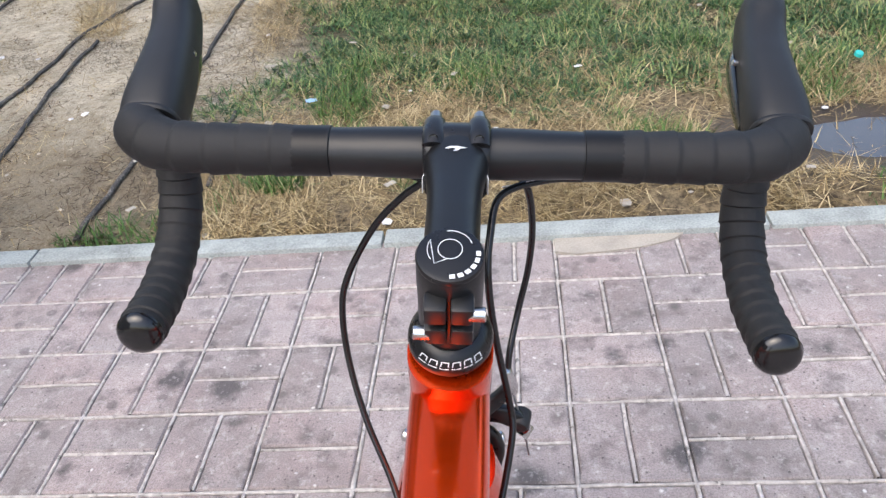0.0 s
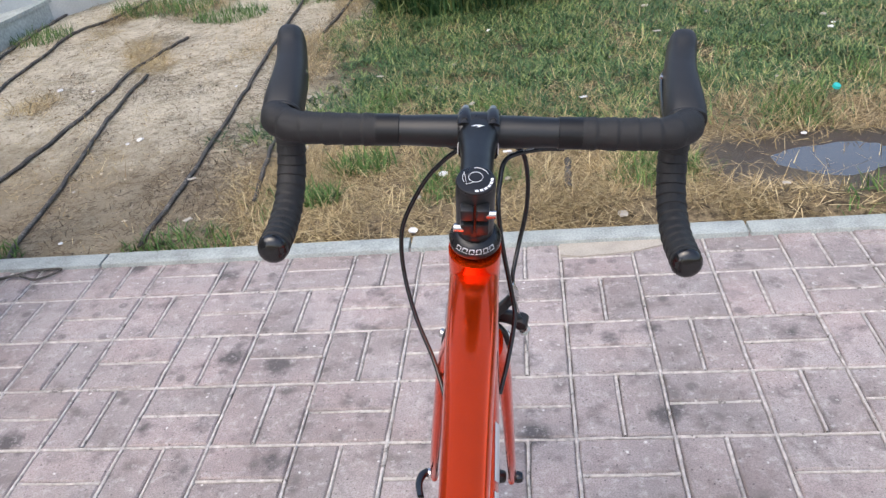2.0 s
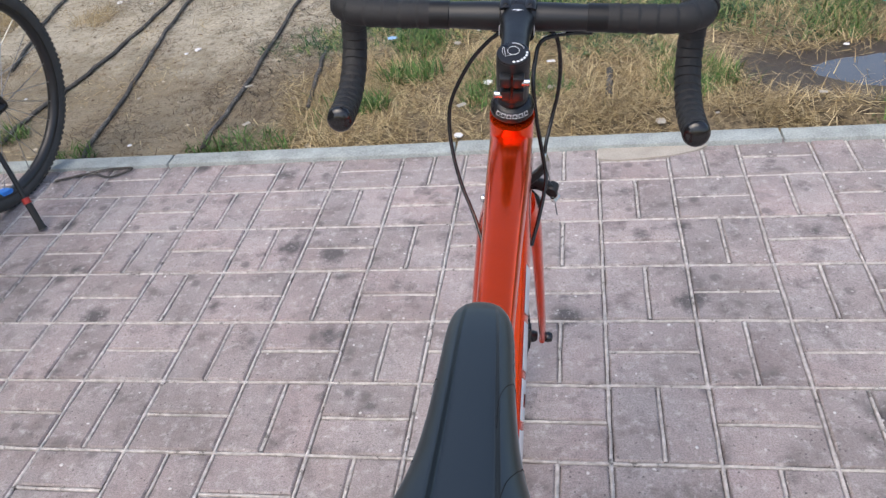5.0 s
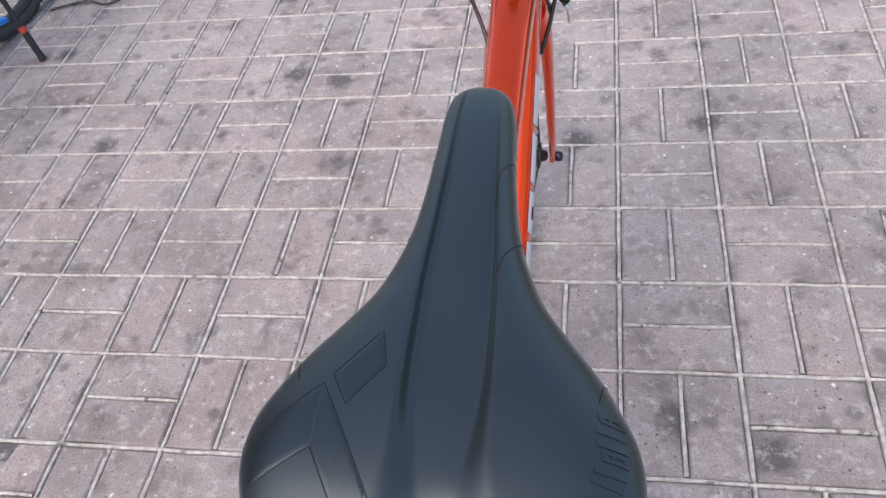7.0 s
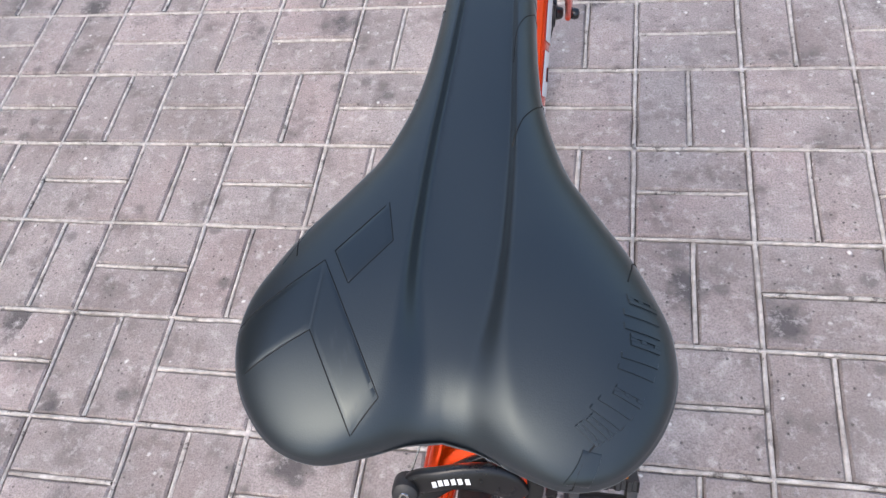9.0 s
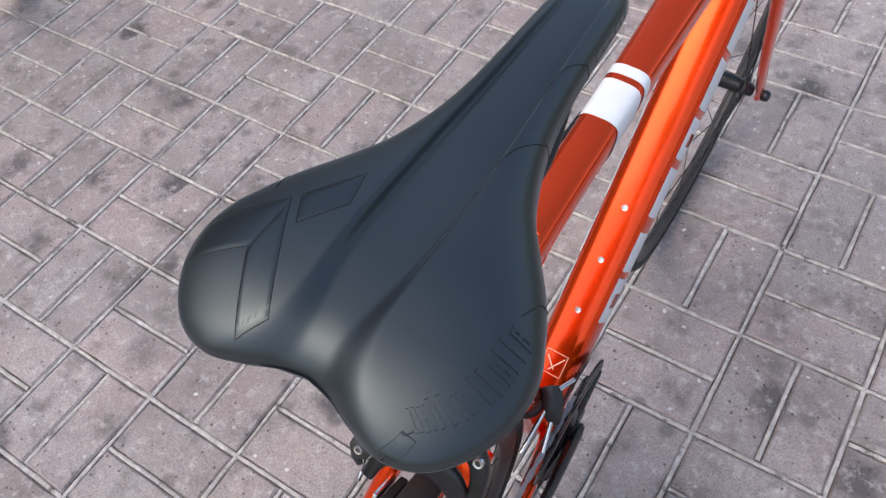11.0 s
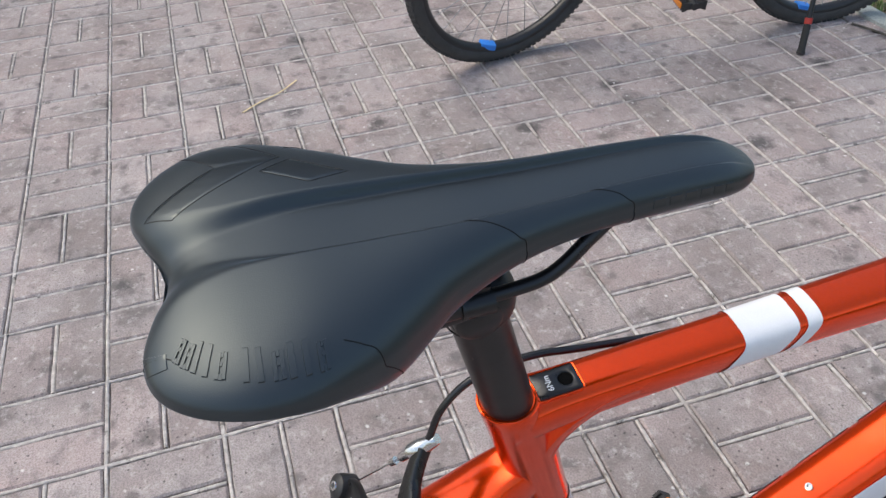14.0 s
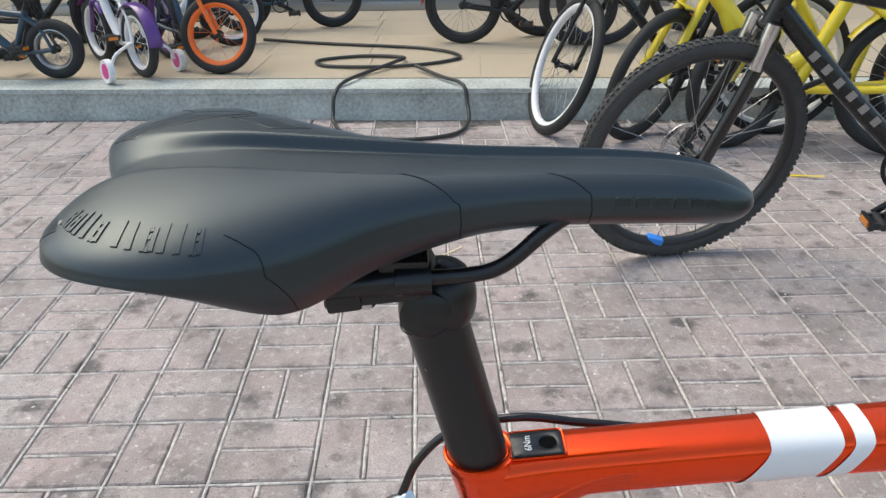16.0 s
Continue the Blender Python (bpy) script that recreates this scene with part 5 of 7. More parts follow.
spot = math_node(nt, "MULTIPLY", ranged(nt, ragged, 0.3, 0.12), ranged(nt, spot_id, 0.4, 0.62, 0.0, 0.95))
tone = mixed(nt, spot, tone, (0.088, 0.079, 0.079))
near_dot, dot_id = cells_at(nt, pos, 17)
dot = math_node(nt, "MULTIPLY", ranged(nt, near_dot, 0.3, 0.16), ranged(nt, dot_id, 0.72, 0.8, 0.0, 0.6))
tone = mixed(nt, dot, tone, (0.1, 0.09, 0.09))
tone = mixed(nt, ranged(nt, noise_at(nt, pos, 36, 6, 0.75), 0.53, 0.72, 0.0, 0.7), tone, (0.6, 0.56, 0.545))
near_grit, grit_id = cells_at(nt, math_node_v(nt, pos, noise_v(nt, pos, 40, 0.012)), 48)
grit = math_node(nt, "MULTIPLY", ranged(nt, near_grit, 0.22, 0.1), ranged(nt, grit_id, 0.86, 0.95, 0.0, 0.85))
tone = mixed(nt, grit, tone, (0.74, 0.715, 0.69))
near_pit, pit_id = cells_at(nt, pos, 110)
pit = math_node(nt, "MULTIPLY", ranged(nt, near_pit, 0.3, 0.15), ranged(nt, pit_id, 0.84, 0.9))
tone = mixed(nt, math_node(nt, "MULTIPLY", pit, 0.65), tone, (0.07, 0.06, 0.058))
nt.links.new(tone, b.inputs["Base Color"])
lump = math_node(nt, "ADD", noise_at(nt, pos, 90, 5, 0.65), math_node(nt, "MULTIPLY", noise_at(nt, pos, 500, 3), 0.5))
lump = math_node(nt, "ADD", lump, math_node(nt, "SUBTRACT", math_node(nt, "MULTIPLY", grit, 0.6), math_node(nt, "MULTIPLY", pit, 0.8)))
bumped(nt, b, lump, 0.0026, 1.0)

# mortar of the joints: pale and sandy, worn and dirty in stretches
JOINT, nt, b, geo = start_material("sandy_joint", 0.95)
pos = geo.outputs["Position"]
tone = mixed(nt, ranged(nt, noise_at(nt, pos, 60), 0.35, 0.7), (0.43, 0.395, 0.37), (0.7, 0.66, 0.625))
tone = mixed(nt, ranged(nt, noise_at(nt, pos, 6, 4, 0.6), 0.54, 0.7, 0, 0.6), tone, (0.2, 0.17, 0.155))
tone = mixed(nt, ranged(nt, noise_at(nt, pos, 26, 5, 0.7), 0.58, 0.66, 0, 0.75), tone, (0.07, 0.06, 0.054))
nt.links.new(tone, b.inputs["Base Color"])
bumped(nt, b, noise_at(nt, pos, 220, 4, 0.7), 0.004)
BED, nt, b, geo = start_material("dark_joint_dirt", 0.95)
nt.links.new(mixed(nt, ranged(nt, noise_at(nt, geo.outputs["Position"], 40), 0.35, 0.7), (0.1, 0.085, 0.077), (0.29, 0.255, 0.23)), b.inputs["Base Color"])

CEMENT = material("grey_cement", (0.33, 0.36, 0.345), 0.85, 0, 0.4, 12, 180, bump=0.6, bump_scale=160)
PATCH = material("mortar_patch", (0.4, 0.365, 0.31), 0.9, 0, 0.2, 16, 200, bump=0.6, bump_scale=130)
WALLPAINT = material("pale_concrete", (0.62, 0.61, 0.57), 0.85, 0, 0.15, 4, 90, bump=0.4, bump_scale=90)
SHOPFLOOR = material("beige_floor_tile", (0.47, 0.39, 0.285), 0.5, 0, 0.08, 3, 60, rough_vary=0.1)
STEPFACE = material("grey_step_stone", (0.42, 0.445, 0.415), 0.8, 0, 0.45, 5, 60, bump=0.5, bump_scale=70)
SHOPWALL = material("shop_wall", (0.32, 0.3, 0.28), 0.8, 0, 0.15, 2, 60)

# soil: pale trodden sand, straw-brown litter, a damp dark stretch and, by the right, grass shade put into the colour
SOIL, nt, b, geo = start_material("sandy_soil", 0.95)
pos = geo.outputs["Position"]
sx = nt.nodes.new("ShaderNodeSeparateXYZ")
nt.links.new(pos, sx.inputs[0])
X, Y = sx.outputs["X"], sx.outputs["Y"]
big = noise_at(nt, pos, 1.6, 5, 0.6)
sand = mixed(nt, ranged(nt, noise_at(nt, pos, 9, 5, 0.65), 0.3, 0.7), (0.46, 0.405, 0.285), (0.82, 0.76, 0.61))
sand = mixed(nt, ranged(nt, noise_at(nt, pos, 130, 3), 0.35, 0.7, 0.0, 0.5), sand, (0.3, 0.24, 0.17))
sand = mixed(nt, ranged(nt, noise_at(nt, pos, 34, 5, 0.7), 0.54, 0.68, 0.0, 0.75), sand, (0.13, 0.092, 0.055))
litter = mixed(nt, ranged(nt, noise_at(nt, pos, 45, 5, 0.7), 0.35, 0.65), (0.06, 0.043, 0.026), (0.36, 0.28, 0.165))
right = ranged(nt, math_node(nt, "ADD", X, math_node(nt, "MULTIPLY", math_node(nt, "SUBTRACT", big, 0.5), 2.2)), -1.0, -0.45)
near = ranged(nt, math_node(nt, "ADD", Y, math_node(nt, "MULTIPLY", math_node(nt, "SUBTRACT", big, 0.5), 1.6)), 2.9, 2.3)
damp = math_node(nt, "MULTIPLY", near, 0.7)
tone = mixed(nt, damp, sand, (0.2, 0.152, 0.088))
tone = mixed(nt, ranged(nt, noise_at(nt, pos, 19, 6, 0.75), 0.55, 0.68, 0.0, 0.7), tone, (0.09, 0.062, 0.036))
tone = mixed(nt, ranged(nt, noise_at(nt, pos, 75, 4, 0.7), 0.62, 0.72, 0.0, 0.8), tone, (0.66, 0.6, 0.5))
tone = mixed(nt, right, tone, litter)
# shade between the green blades, put into the soil's colour as a darker tone
turf_shade = math_node(nt, "MULTIPLY", right, ranged(nt, math_node(nt, "ADD", Y, math_node(nt, "MULTIPLY", math_node(nt, "SUBTRACT", big, 0.5), 1.4)), 2.55, 2.9))
tone = mixed(nt, turf_shade, tone, mixed(nt, ranged(nt, noise_at(nt, pos, 60, 4, 0.7), 0.35, 0.65), (0.03, 0.03, 0.014), (0.16, 0.135, 0.07)))
wet = ranged(nt, math_node(nt, "ADD", math_node(nt, "ADD", math_node(nt, "POWER", math_node(nt, "DIVIDE", math_node(nt, "SUBTRACT", X, 1.17), 0.66), 2.0), math_node(nt, "POWER", math_node(nt, "DIVIDE", math_node(nt, "SUBTRACT", Y, 2.13), 0.32), 2.0)), math_node(nt, "MULTIPLY", noise_at(nt, pos, 6), 0.9)), 1.5, 0.9)
tone = mixed(nt, wet, tone, (0.085, 0.064, 0.045))
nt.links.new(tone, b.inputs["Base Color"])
nt.links.new(ranged(nt, wet, 0, 1, 0.95, 0.5), b.inputs["Roughness"])
bumped(nt, b, math_node(nt, "ADD", noise_at(nt, pos, 22, 6, 0.75), noise_at(nt, pos, 160, 4, 0.7)), 0.017, 0.85)

# one sheet of ground to the horizon, fine where the garden lies
def soil_height(x, y):
    if y < 1.75:
        return -0.06
    edge = min(1.0, (y - 1.75) / 0.12)
    h = 0.02 * noise.noise((x * 1.3, y * 1.3, 0)) + 0.012 * noise.noise((x * 4, y * 4, 3)) + 0.005 * noise.noise((x * 13, y * 13, 5))
    dip = math.exp(-(((x - 1.2) / 0.42) ** 2 + ((y - 2.12) / 0.17) ** 2))
    return -0.03 + 0.03 * edge + edge * h * (1 - 0.75 * dip) - 0.026 * dip + 0.02 * max(0.0, min(1.0, x + 0.8)) * edge


xs = [-900, -200, -60, -25, -12, -8, -6] + list(np.arange(-5, 4.01, 0.06)) + [5, 7, 10, 20, 60, 200, 900]
ys = [-900, -200, -60, -20, -8, -3, 0, 1.5, 1.70] + list(np.arange(1.75, 7.01, 0.06)) + [8, 10, 15, 30, 80, 200, 900]
verts = [(x, y, soil_height(x, y)) for y in ys for x in xs]
nx = len(xs)
faces = [(j * nx + i, j * nx + i + 1, (j + 1) * nx + i + 1, (j + 1) * nx + i) for j in range(len(ys) - 1) for i in range(nx - 1)]
me = bpy.data.meshes.new("ground")
me.from_pydata(verts, [], faces)
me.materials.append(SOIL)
me.shade_smooth()
tagged(new("ground", me), "sandy garden soil with dry litter and a damp hollow", "ground", kind="structure")

# puddle in the hollow
bm = NEW()
c = bm.verts.new((1.2, 2.12, 0.0025))
rim = []
for k in range(96):
    a = 2 * math.pi * k / 96
    r = 1.0 + 0.55 * noise.noise((math.cos(a) * 2.1, math.sin(a) * 1.7, 9)) + 0.2 * noise.noise((math.cos(a) * 5, math.sin(a) * 5, 2)) + 0.08 * noise.noise((math.cos(a) * 14, math.sin(a) * 14, 5))
    rim.append(bm.verts.new((1.2 + 0.4 * r * math.cos(a), 2.125 + 0.125 * r * math.sin(a), 0.0025)))
for k in range(96):
    bm.faces.new((c, rim[k], rim[(k + 1) % 96]))
WATER = material("muddy_water", (0.075, 0.065, 0.05), 0.03, 0, 0.3, 5, 40, spec=1.0, coat=1.0)
tagged(part("puddle", bm, WATER), "shallow muddy puddle in the soil", "water", kind="structure")

# kerb and pavement bed
def step_x(y):
    return -3.42 + 0.063 * y


M, X0, Y0 = 0.205, -0.82, 0.68
bm = NEW()
box(bm, (10.42, 6.05, 0.06), Matrix.Translation((0.11, 1.70 - 3.025, -0.0405)))
pavement = tagged(part("pavement", bm, BED, smooth=False), "basket-weave pavement of worn pinkish concrete pavers with sandy joints", "pavement", kind="structure")
kx = -5.2
k = 0
while kx < 6:
    L = 0.985
    bm = NEW()
    box(bm, (L, 0.07, 0.11), Matrix.Translation((kx + L / 2, 1.708, -0.043 + 0.002 * (k % 3))) @ Matrix.Rotation(0.002 * ((k * 7) % 5 - 2), 4, "Z"), 0.006)
    tagged(part("kerb", bm, CEMENT), "weathered grey cement kerb stone flush with the pavers", "kerb", "kerb stones", "structure")
    kx += L + 0.007
    k += 1
bm = NEW()
pp = [(0.205, 1.688), (0.205, 1.615), (0.26, 1.6), (0.34, 1.607), (0.43, 1.62), (0.5, 1.645), (0.53, 1.67), (0.52, 1.688)]
lo = [bm.verts.new((x, y, -0.01)) for x, y in pp]
hi = [bm.verts.new((x + 0.001, y, 0.0045)) for x, y in pp]
bm.faces.new(hi)
for i in range(len(pp)):
    bm.faces.new((lo[i], lo[(i + 1) % len(pp)], hi[(i + 1) % len(pp)], hi[i]))
part("mortar_patch", bm, PATCH, pavement, "smeared pale mortar patch")

# platform before the shop, with its step
bm = NEW()
y0, y1 = -14.0, 9.0
P = [(step_x(y0), y0), (step_x(y1), y1), (-9.0, y1), (-9.0, y0)]
for z0, z1, grow in ((-0.06, 0.128, 0.0), (0.128, 0.15, 0.012)):
    lo = [bm.verts.new((x + grow, y, z0)) for x, y in P]
    hi = [bm.verts.new((x + grow, y, z1)) for x, y in P]
    bm.faces.new(hi)
    bm.faces.new(lo[::-1])
    for i in range(4):
        bm.faces.new((lo[i], lo[(i + 1) % 4], hi[(i + 1) % 4], hi[i]))
tagged(part("platform", bm, STEPFACE, smooth=False), "low raised shop platform with a weathered grey stone edge", "platform", kind="structure")
bm = NEW()
for i in range(8):
    for j in range(34):
        w = 0.6
        cx, cy = -3.62 - i * w - w / 2, -12.0 + j * w + w / 2
        cx += 0.063 * cy
        if cx - w / 2 < -8.7:
            continue
        box(bm, (w - 0.004, w - 0.004, 0.008), Matrix.Translation((cx, cy, 0.152)) @ Matrix.Rotation(-0.063, 4, "Z"))
tagged(part("floor", bm, SHOPFLOOR, smooth=False), "beige glazed floor tiles of the shop front", "floor", kind="structure")
# unseen wall that closes the place; its height is set to block low western sky
bm = NEW()
box(bm, (0.2, 23.0, 8.0), Matrix.Translation((-8.9, -2.5, 4.0)))
tagged(part("wall_west", bm, SHOPWALL, smooth=False), "plain unseen shop wall, made tall to block the western sky", "wall", kind="structure")
bm = NEW()
box(bm, (0.08, 5.0, 0.07), Matrix.Translation((-5.95, -0.9, 0.19)), 0.01)
box(bm, (0.03, 5.0, 0.02), Matrix.Translation((-5.95, -0.9, 0.235)), 0.004)
tagged(part("door_sill", bm, GREYALLOY), "aluminium shop door sill", "sill", kind="structure")
bm = NEW()
a, b2 = Vector((-4.35, 2.66, 0)), Vector((-2.45, 6.2, 0))
d = (b2 - a)
L = d.length
box(bm, (0.2, L, 0.75), Matrix.Translation((a + b2) / 2 + Vector((-0.09, 0.04, 0.3))) @ Matrix.Rotation(math.atan2(-d.x, d.y), 4, "Z"), 0.015)
tagged(part("wall_garden", bm, WALLPAINT), "low pale concrete garden wall", "wall", kind="structure")

# ---- drip hoses in the garden ----
HOSE_SPOTS = []
HOSE = material("dusty_drip_hose", (0.14, 0.13, 0.113), 0.75, 0, 0.9, 18, 160, bump=0.4, bump_scale=300, second=(0.075, 0.068, 0.06), second_at=0.6)
for pts in ([(-2.9, 3.4), (-2.97, 3.78), (-3.06, 4.32), (-3.068, 4.62), (-3.06, 5.2)], [(-2.4, 2.6), (-2.55, 3.08), (-2.7, 3.68), (-2.72, 3.97), (-2.75, 4.47), (-2.58, 4.87), (-2.5, 5.4)],
            [(-2.02, 1.9), (-2.024, 2.21), (-1.966, 2.66), (-1.958, 3.19), (-1.978, 3.79), (-1.9, 4.3)], [(-1.62, 1.78), (-1.63, 1.84), (-1.677, 2.24), (-1.806, 3.02), (-1.86, 3.58)],
            [(-1.165, 1.8), (-1.15, 2.27), (-1.188, 2.84), (-1.241, 3.62), (-1.31, 4.88), (-1.34, 5.6)], [(-0.837, 2.05), (-0.868, 2.28), (-0.906, 2.61)], [(-1.01, 4.1), (-0.999, 4.28), (-0.965, 4.77), (-0.93, 5.3)],
            [(-1.9, 1.77), (-1.6, 1.775), (-1.43, 1.765), (-1.13, 1.775)]):
    p = smooth_path(pts, 10)
    p = [(x + 0.006 * noise.noise((x * 9, y * 9, 1)), y, soil_height(x, y) + 0.009 + 0.004 * noise.noise((x * 5, y * 5, 8))) for x, y in p]
    HOSE_SPOTS += [q[:2] for q in p]
    bm = NEW()
    sweep(bm, p, 0.0085, seg=10)
    tagged(part("drip_hose", bm, HOSE), "dusty black drip irrigation hose lying on the soil", "hose", "drip hoses in the garden")
bm = NEW()
sweep(bm, [(0.249, 1.985, 0.028), (0.258, 2.18, 0.034)], 0.012, seg=12)
tagged(part("pipe_stub", bm, HOSE), "short piece of dusty black pipe in the dry grass", "pipe")

# ---- grass, straw and weeds ----
rng = np.random.default_rng(5)


def blades(name, roots, length, width, lean, mats, label, lift=0.0, curl=0.6):
    """Curved tapered blades from many roots, as one mesh."""
    n = len(roots)
    az = rng.uniform(0, 2 * math.pi, n)
    L = length * rng.uniform(0.5, 1.3, n)
    W = width * rng.uniform(0.6, 1.3, n)
    tilt = np.clip(lean + rng.normal(0, 0.3, n), 0.05, 1.65)
    d = np.stack([np.cos(az), np.sin(az)], 1)
    side = np.stack([-d[:, 1], d[:, 0]], 1)
    v = np.zeros((n, 7, 3))
    x = np.zeros(n)
    z = np.zeros(n)
    for s in range(4):
        t = s / 3
        w = W * (1 - t * 0.75) / 2
        c = roots[:, :2] + d * x[:, None]
        zz = np.maximum(roots[:, 2] + z, roots[:, 2] + 0.002)
        if s < 3:
            v[:, 2 * s, :2], v[:, 2 * s + 1, :2] = c - side * w[:, None], c + side * w[:, None]
            v[:, 2 * s, 2] = v[:, 2 * s + 1, 2] = zz
        else:
            v[:, 6, :2], v[:, 6, 2] = c, zz
        ang = np.minimum(tilt + curl * t, 1.75)
        x = x + L / 3 * np.sin(ang)
        z = z + L / 3 * np.cos(ang)
    base = (np.arange(n) * 7)[:, None]
    f4 = np.concatenate([base + np.array([[0, 1, 3, 2]]), base + np.array([[2, 3, 5, 4]])]).tolist()
    f3 = (base + np.array([[4, 5, 6]])).tolist()
    me = bpy.data.meshes.new(name)
    me.from_pydata(v.reshape(-1, 3).tolist(), [], f4 + f3)
    me.materials.append(mats)
    ob = new(name, me)
    return tagged(ob, label, "grass", kind="stuff")


def leaf_material(name, a, b, c):
    m, nt, bs, geo = start_material(name, 0.55)
    r = nt.nodes.new("ShaderNodeValToRGB")
    r.color_ramp.elements[0].color, r.color_ramp.elements[1].color = (*a, 1), (*b, 1)
    e = r.color_ramp.elements.new(0.55)
    e.color = (*c, 1)
    nt.links.new(geo.outputs["Random Per Island"], r.inputs["Fac"])
    tone = mixed(nt, ranged(nt, noise_at(nt, geo.outputs["Position"], 3.0), 0.35, 0.7, 0.0, 0.5), r.outputs["Color"], a)
    nt.links.new(tone, bs.inputs["Base Color"])
    bs.inputs["Specular IOR Level"].default_value = 0.3
    return m


GRASS = leaf_material("green_grass", (0.016, 0.046, 0.017), (0.38, 0.42, 0.15), (0.075, 0.165, 0.058))
STRAW = leaf_material("dry_straw", (0.13, 0.09, 0.042), (0.78, 0.65, 0.38), (0.45, 0.335, 0.165))
WEED = leaf_material("weed_leaves", (0.05, 0.11, 0.025), (0.17, 0.26, 0.07), (0.09, 0.17, 0.04))


def scatter(n, x0, x1, y0, y1, chance):
    out = []
    while len(out) < n:
        x, y = rng.uniform(x0, x1), rng.uniform(y0, y1)
        if rng.random() < chance(x, y):
            out.append((x, y, soil_height(x, y)))
    return np.array(out)


def smooth01(v, a, b):
    t = min(max((v - a) / (b - a), 0.0), 1.0)
    return t * t * (3 - 2 * t)


def wet_at(x, y):
    return ((x - 1.2) / 0.5) ** 2 + ((y - 2.12) / 0.21) ** 2 < 1


def green_chance(x, y):
    if wet_at(x, y):
        return 0.0
    n = noise.noise((x * 1.7, y * 1.7, 4)) * 0.5
    n2 = noise.noise((x * 6, y * 6, 7)) * 0.5
    left = smooth01(x + n * 0.6 - 0.12 * (y - 3), -1.05, -0.55)
    low = smooth01(y + n * 0.7 + 0.1 * n2, 2.35, 2.9)
    far = (1 - smooth01(x + 1.2 * n, 2.4, 3.4)) * (1 - smooth01(y + 1.2 * n, 5.4, 6.6))
    return left * low * far * (0.5 + 1.5 * n2 + 0.6 * noise.noise((x * 14, y * 14, 17)))


def straw_chance(x, y):
    if wet_at(x, y):
        return 0.02
    n = noise.noise((x * 2.1, y * 2.1, 14)) * 0.6
    left = smooth01(x + n, -1.0, -0.5)
    return left * (0.26 + 0.74 * (1 - smooth01(y + 0.5 * n, 2.6, 3.0))) * min(max(0.45 + 1.6 * n + 0.6 * noise.noise((x * 7, y * 7, 3)), 0.05), 1.0)


def tuft_straw(x, y):
    n = noise.noise((x * 2.6, y * 1.7, 24))
    return smooth01(n, 0.1, 0.45) * smooth01(-x, 0.6, 1.0) * smooth01(y, 2.7, 3.3)


blades("green_grass", scatter(200000, -1.4, 3.6, 2.3, 6.8, green_chance), 0.05, 0.0062, 0.95, GRASS, "low tangled green grass with short narrow leaves", curl=1.0)
blades("dry_straw", scatter(52000, -1.2, 2.6, 1.76, 4.6, straw_chance), 0.085, 0.003, 1.35, STRAW, "flattened dry yellow straw and grass", curl=0.25)
blades("straw_litter", scatter(9000, -3.2, -0.6, 2.6, 5.4, tuft_straw), 0.1, 0.003, 1.42, STRAW, "brown dry straw litter on the sand", curl=0.2)


def green_in_straw(x, y):
    n = noise.noise((x * 3.1, y * 3.1, 34))
    return smooth01(n, 0.15, 0.5) * smooth01(x, -0.9, -0.4)


blades("sparse_grass", scatter(5000, -0.9, 2.6, 1.77, 3.0, lambda x, y: 0.0 if wet_at(x, y) else green_in_straw(x, y)), 0.07, 0.004, 0.8, WEED, "sparse green grass shoots among the straw")
for x, y, r, n, h in ((-0.98, 1.8, 0.12, 230, 0.062), (-1.14, 1.79, 0.07, 110, 0.05), (-0.48, 2.28, 0.1, 320, 0.085), (-0.6, 2.03, 0.07, 220, 0.08), (-1.68, 1.79, 0.08, 130, 0.05), (-2.05, 1.95, 0.09, 160, 0.06),
                      (-2.3, 5.0, 0.3, 700, 0.1), (-1.75, 4.7, 0.2, 400, 0.08), (-2.95, 4.5, 0.18, 300, 0.08), (1.35, 1.8, 0.25, 300, 0.06), (-1.15, 4.9, 0.2, 300, 0.08), (-0.15, 4.6, 0.5, 3400, 0.5)):
    a, q = rng.uniform(0, 2 * math.pi, n), r * np.sqrt(rng.uniform(0, 1, n))
    px, py = x + q * np.cos(a) * 1.25, y + q * np.sin(a) * 0.8
    py = np.maximum(py, 1.752)
    roots = np.stack([px, py, [soil_height(u, v) for u, v in zip(px, py)]], 1)
    big = h > 0.3
    ob = blades("grass_clump" if big else "weed", roots, h, 0.012 if big else 0.0055, 0.35 if big else 0.6, GRASS if big else WEED, "tall drooping clump of dark green grass" if big else "small green weed tuft in the soil", curl=1.2 if big else 0.7)
    tagged(ob, category="plant", group="" if big else "weeds in the soil")

def open_sand(x, y):
    n = noise.noise((x * 3.3, y * 2.3, 44))
    return (0.25 + smooth01(n, 0.0, 0.4)) * smooth01(-x, 0.5, 1.0) * 0.8


roots = scatter(2600, -3.4, -0.6, 1.78, 5.2, open_sand)
cv, cf = [], []
for k, (x, y, z) in enumerate(roots):
    r = 0.0022 + 0.0075 * rng.random() ** 3
    a0 = rng.uniform(0, 6.3)
    ring = [(x + r * 1.3 * math.cos(a0 + q * 1.2566), y + r * math.sin(a0 + q * 1.2566), z - 0.001) for q in range(5)]
    cv += ring + [(x + r * 0.2, y, z + r * 0.75)]
    cf += [(6 * k + q, 6 * k + (q + 1) % 5, 6 * k + 5) for q in range(5)]
me = bpy.data.meshes.new("soil_clods")
me.from_pydata(cv, [], cf)
CLOD = leaf_material("soil_crumb", (0.12, 0.085, 0.055), (0.62, 0.55, 0.43), (0.3, 0.23, 0.15))
me.materials.append(CLOD)
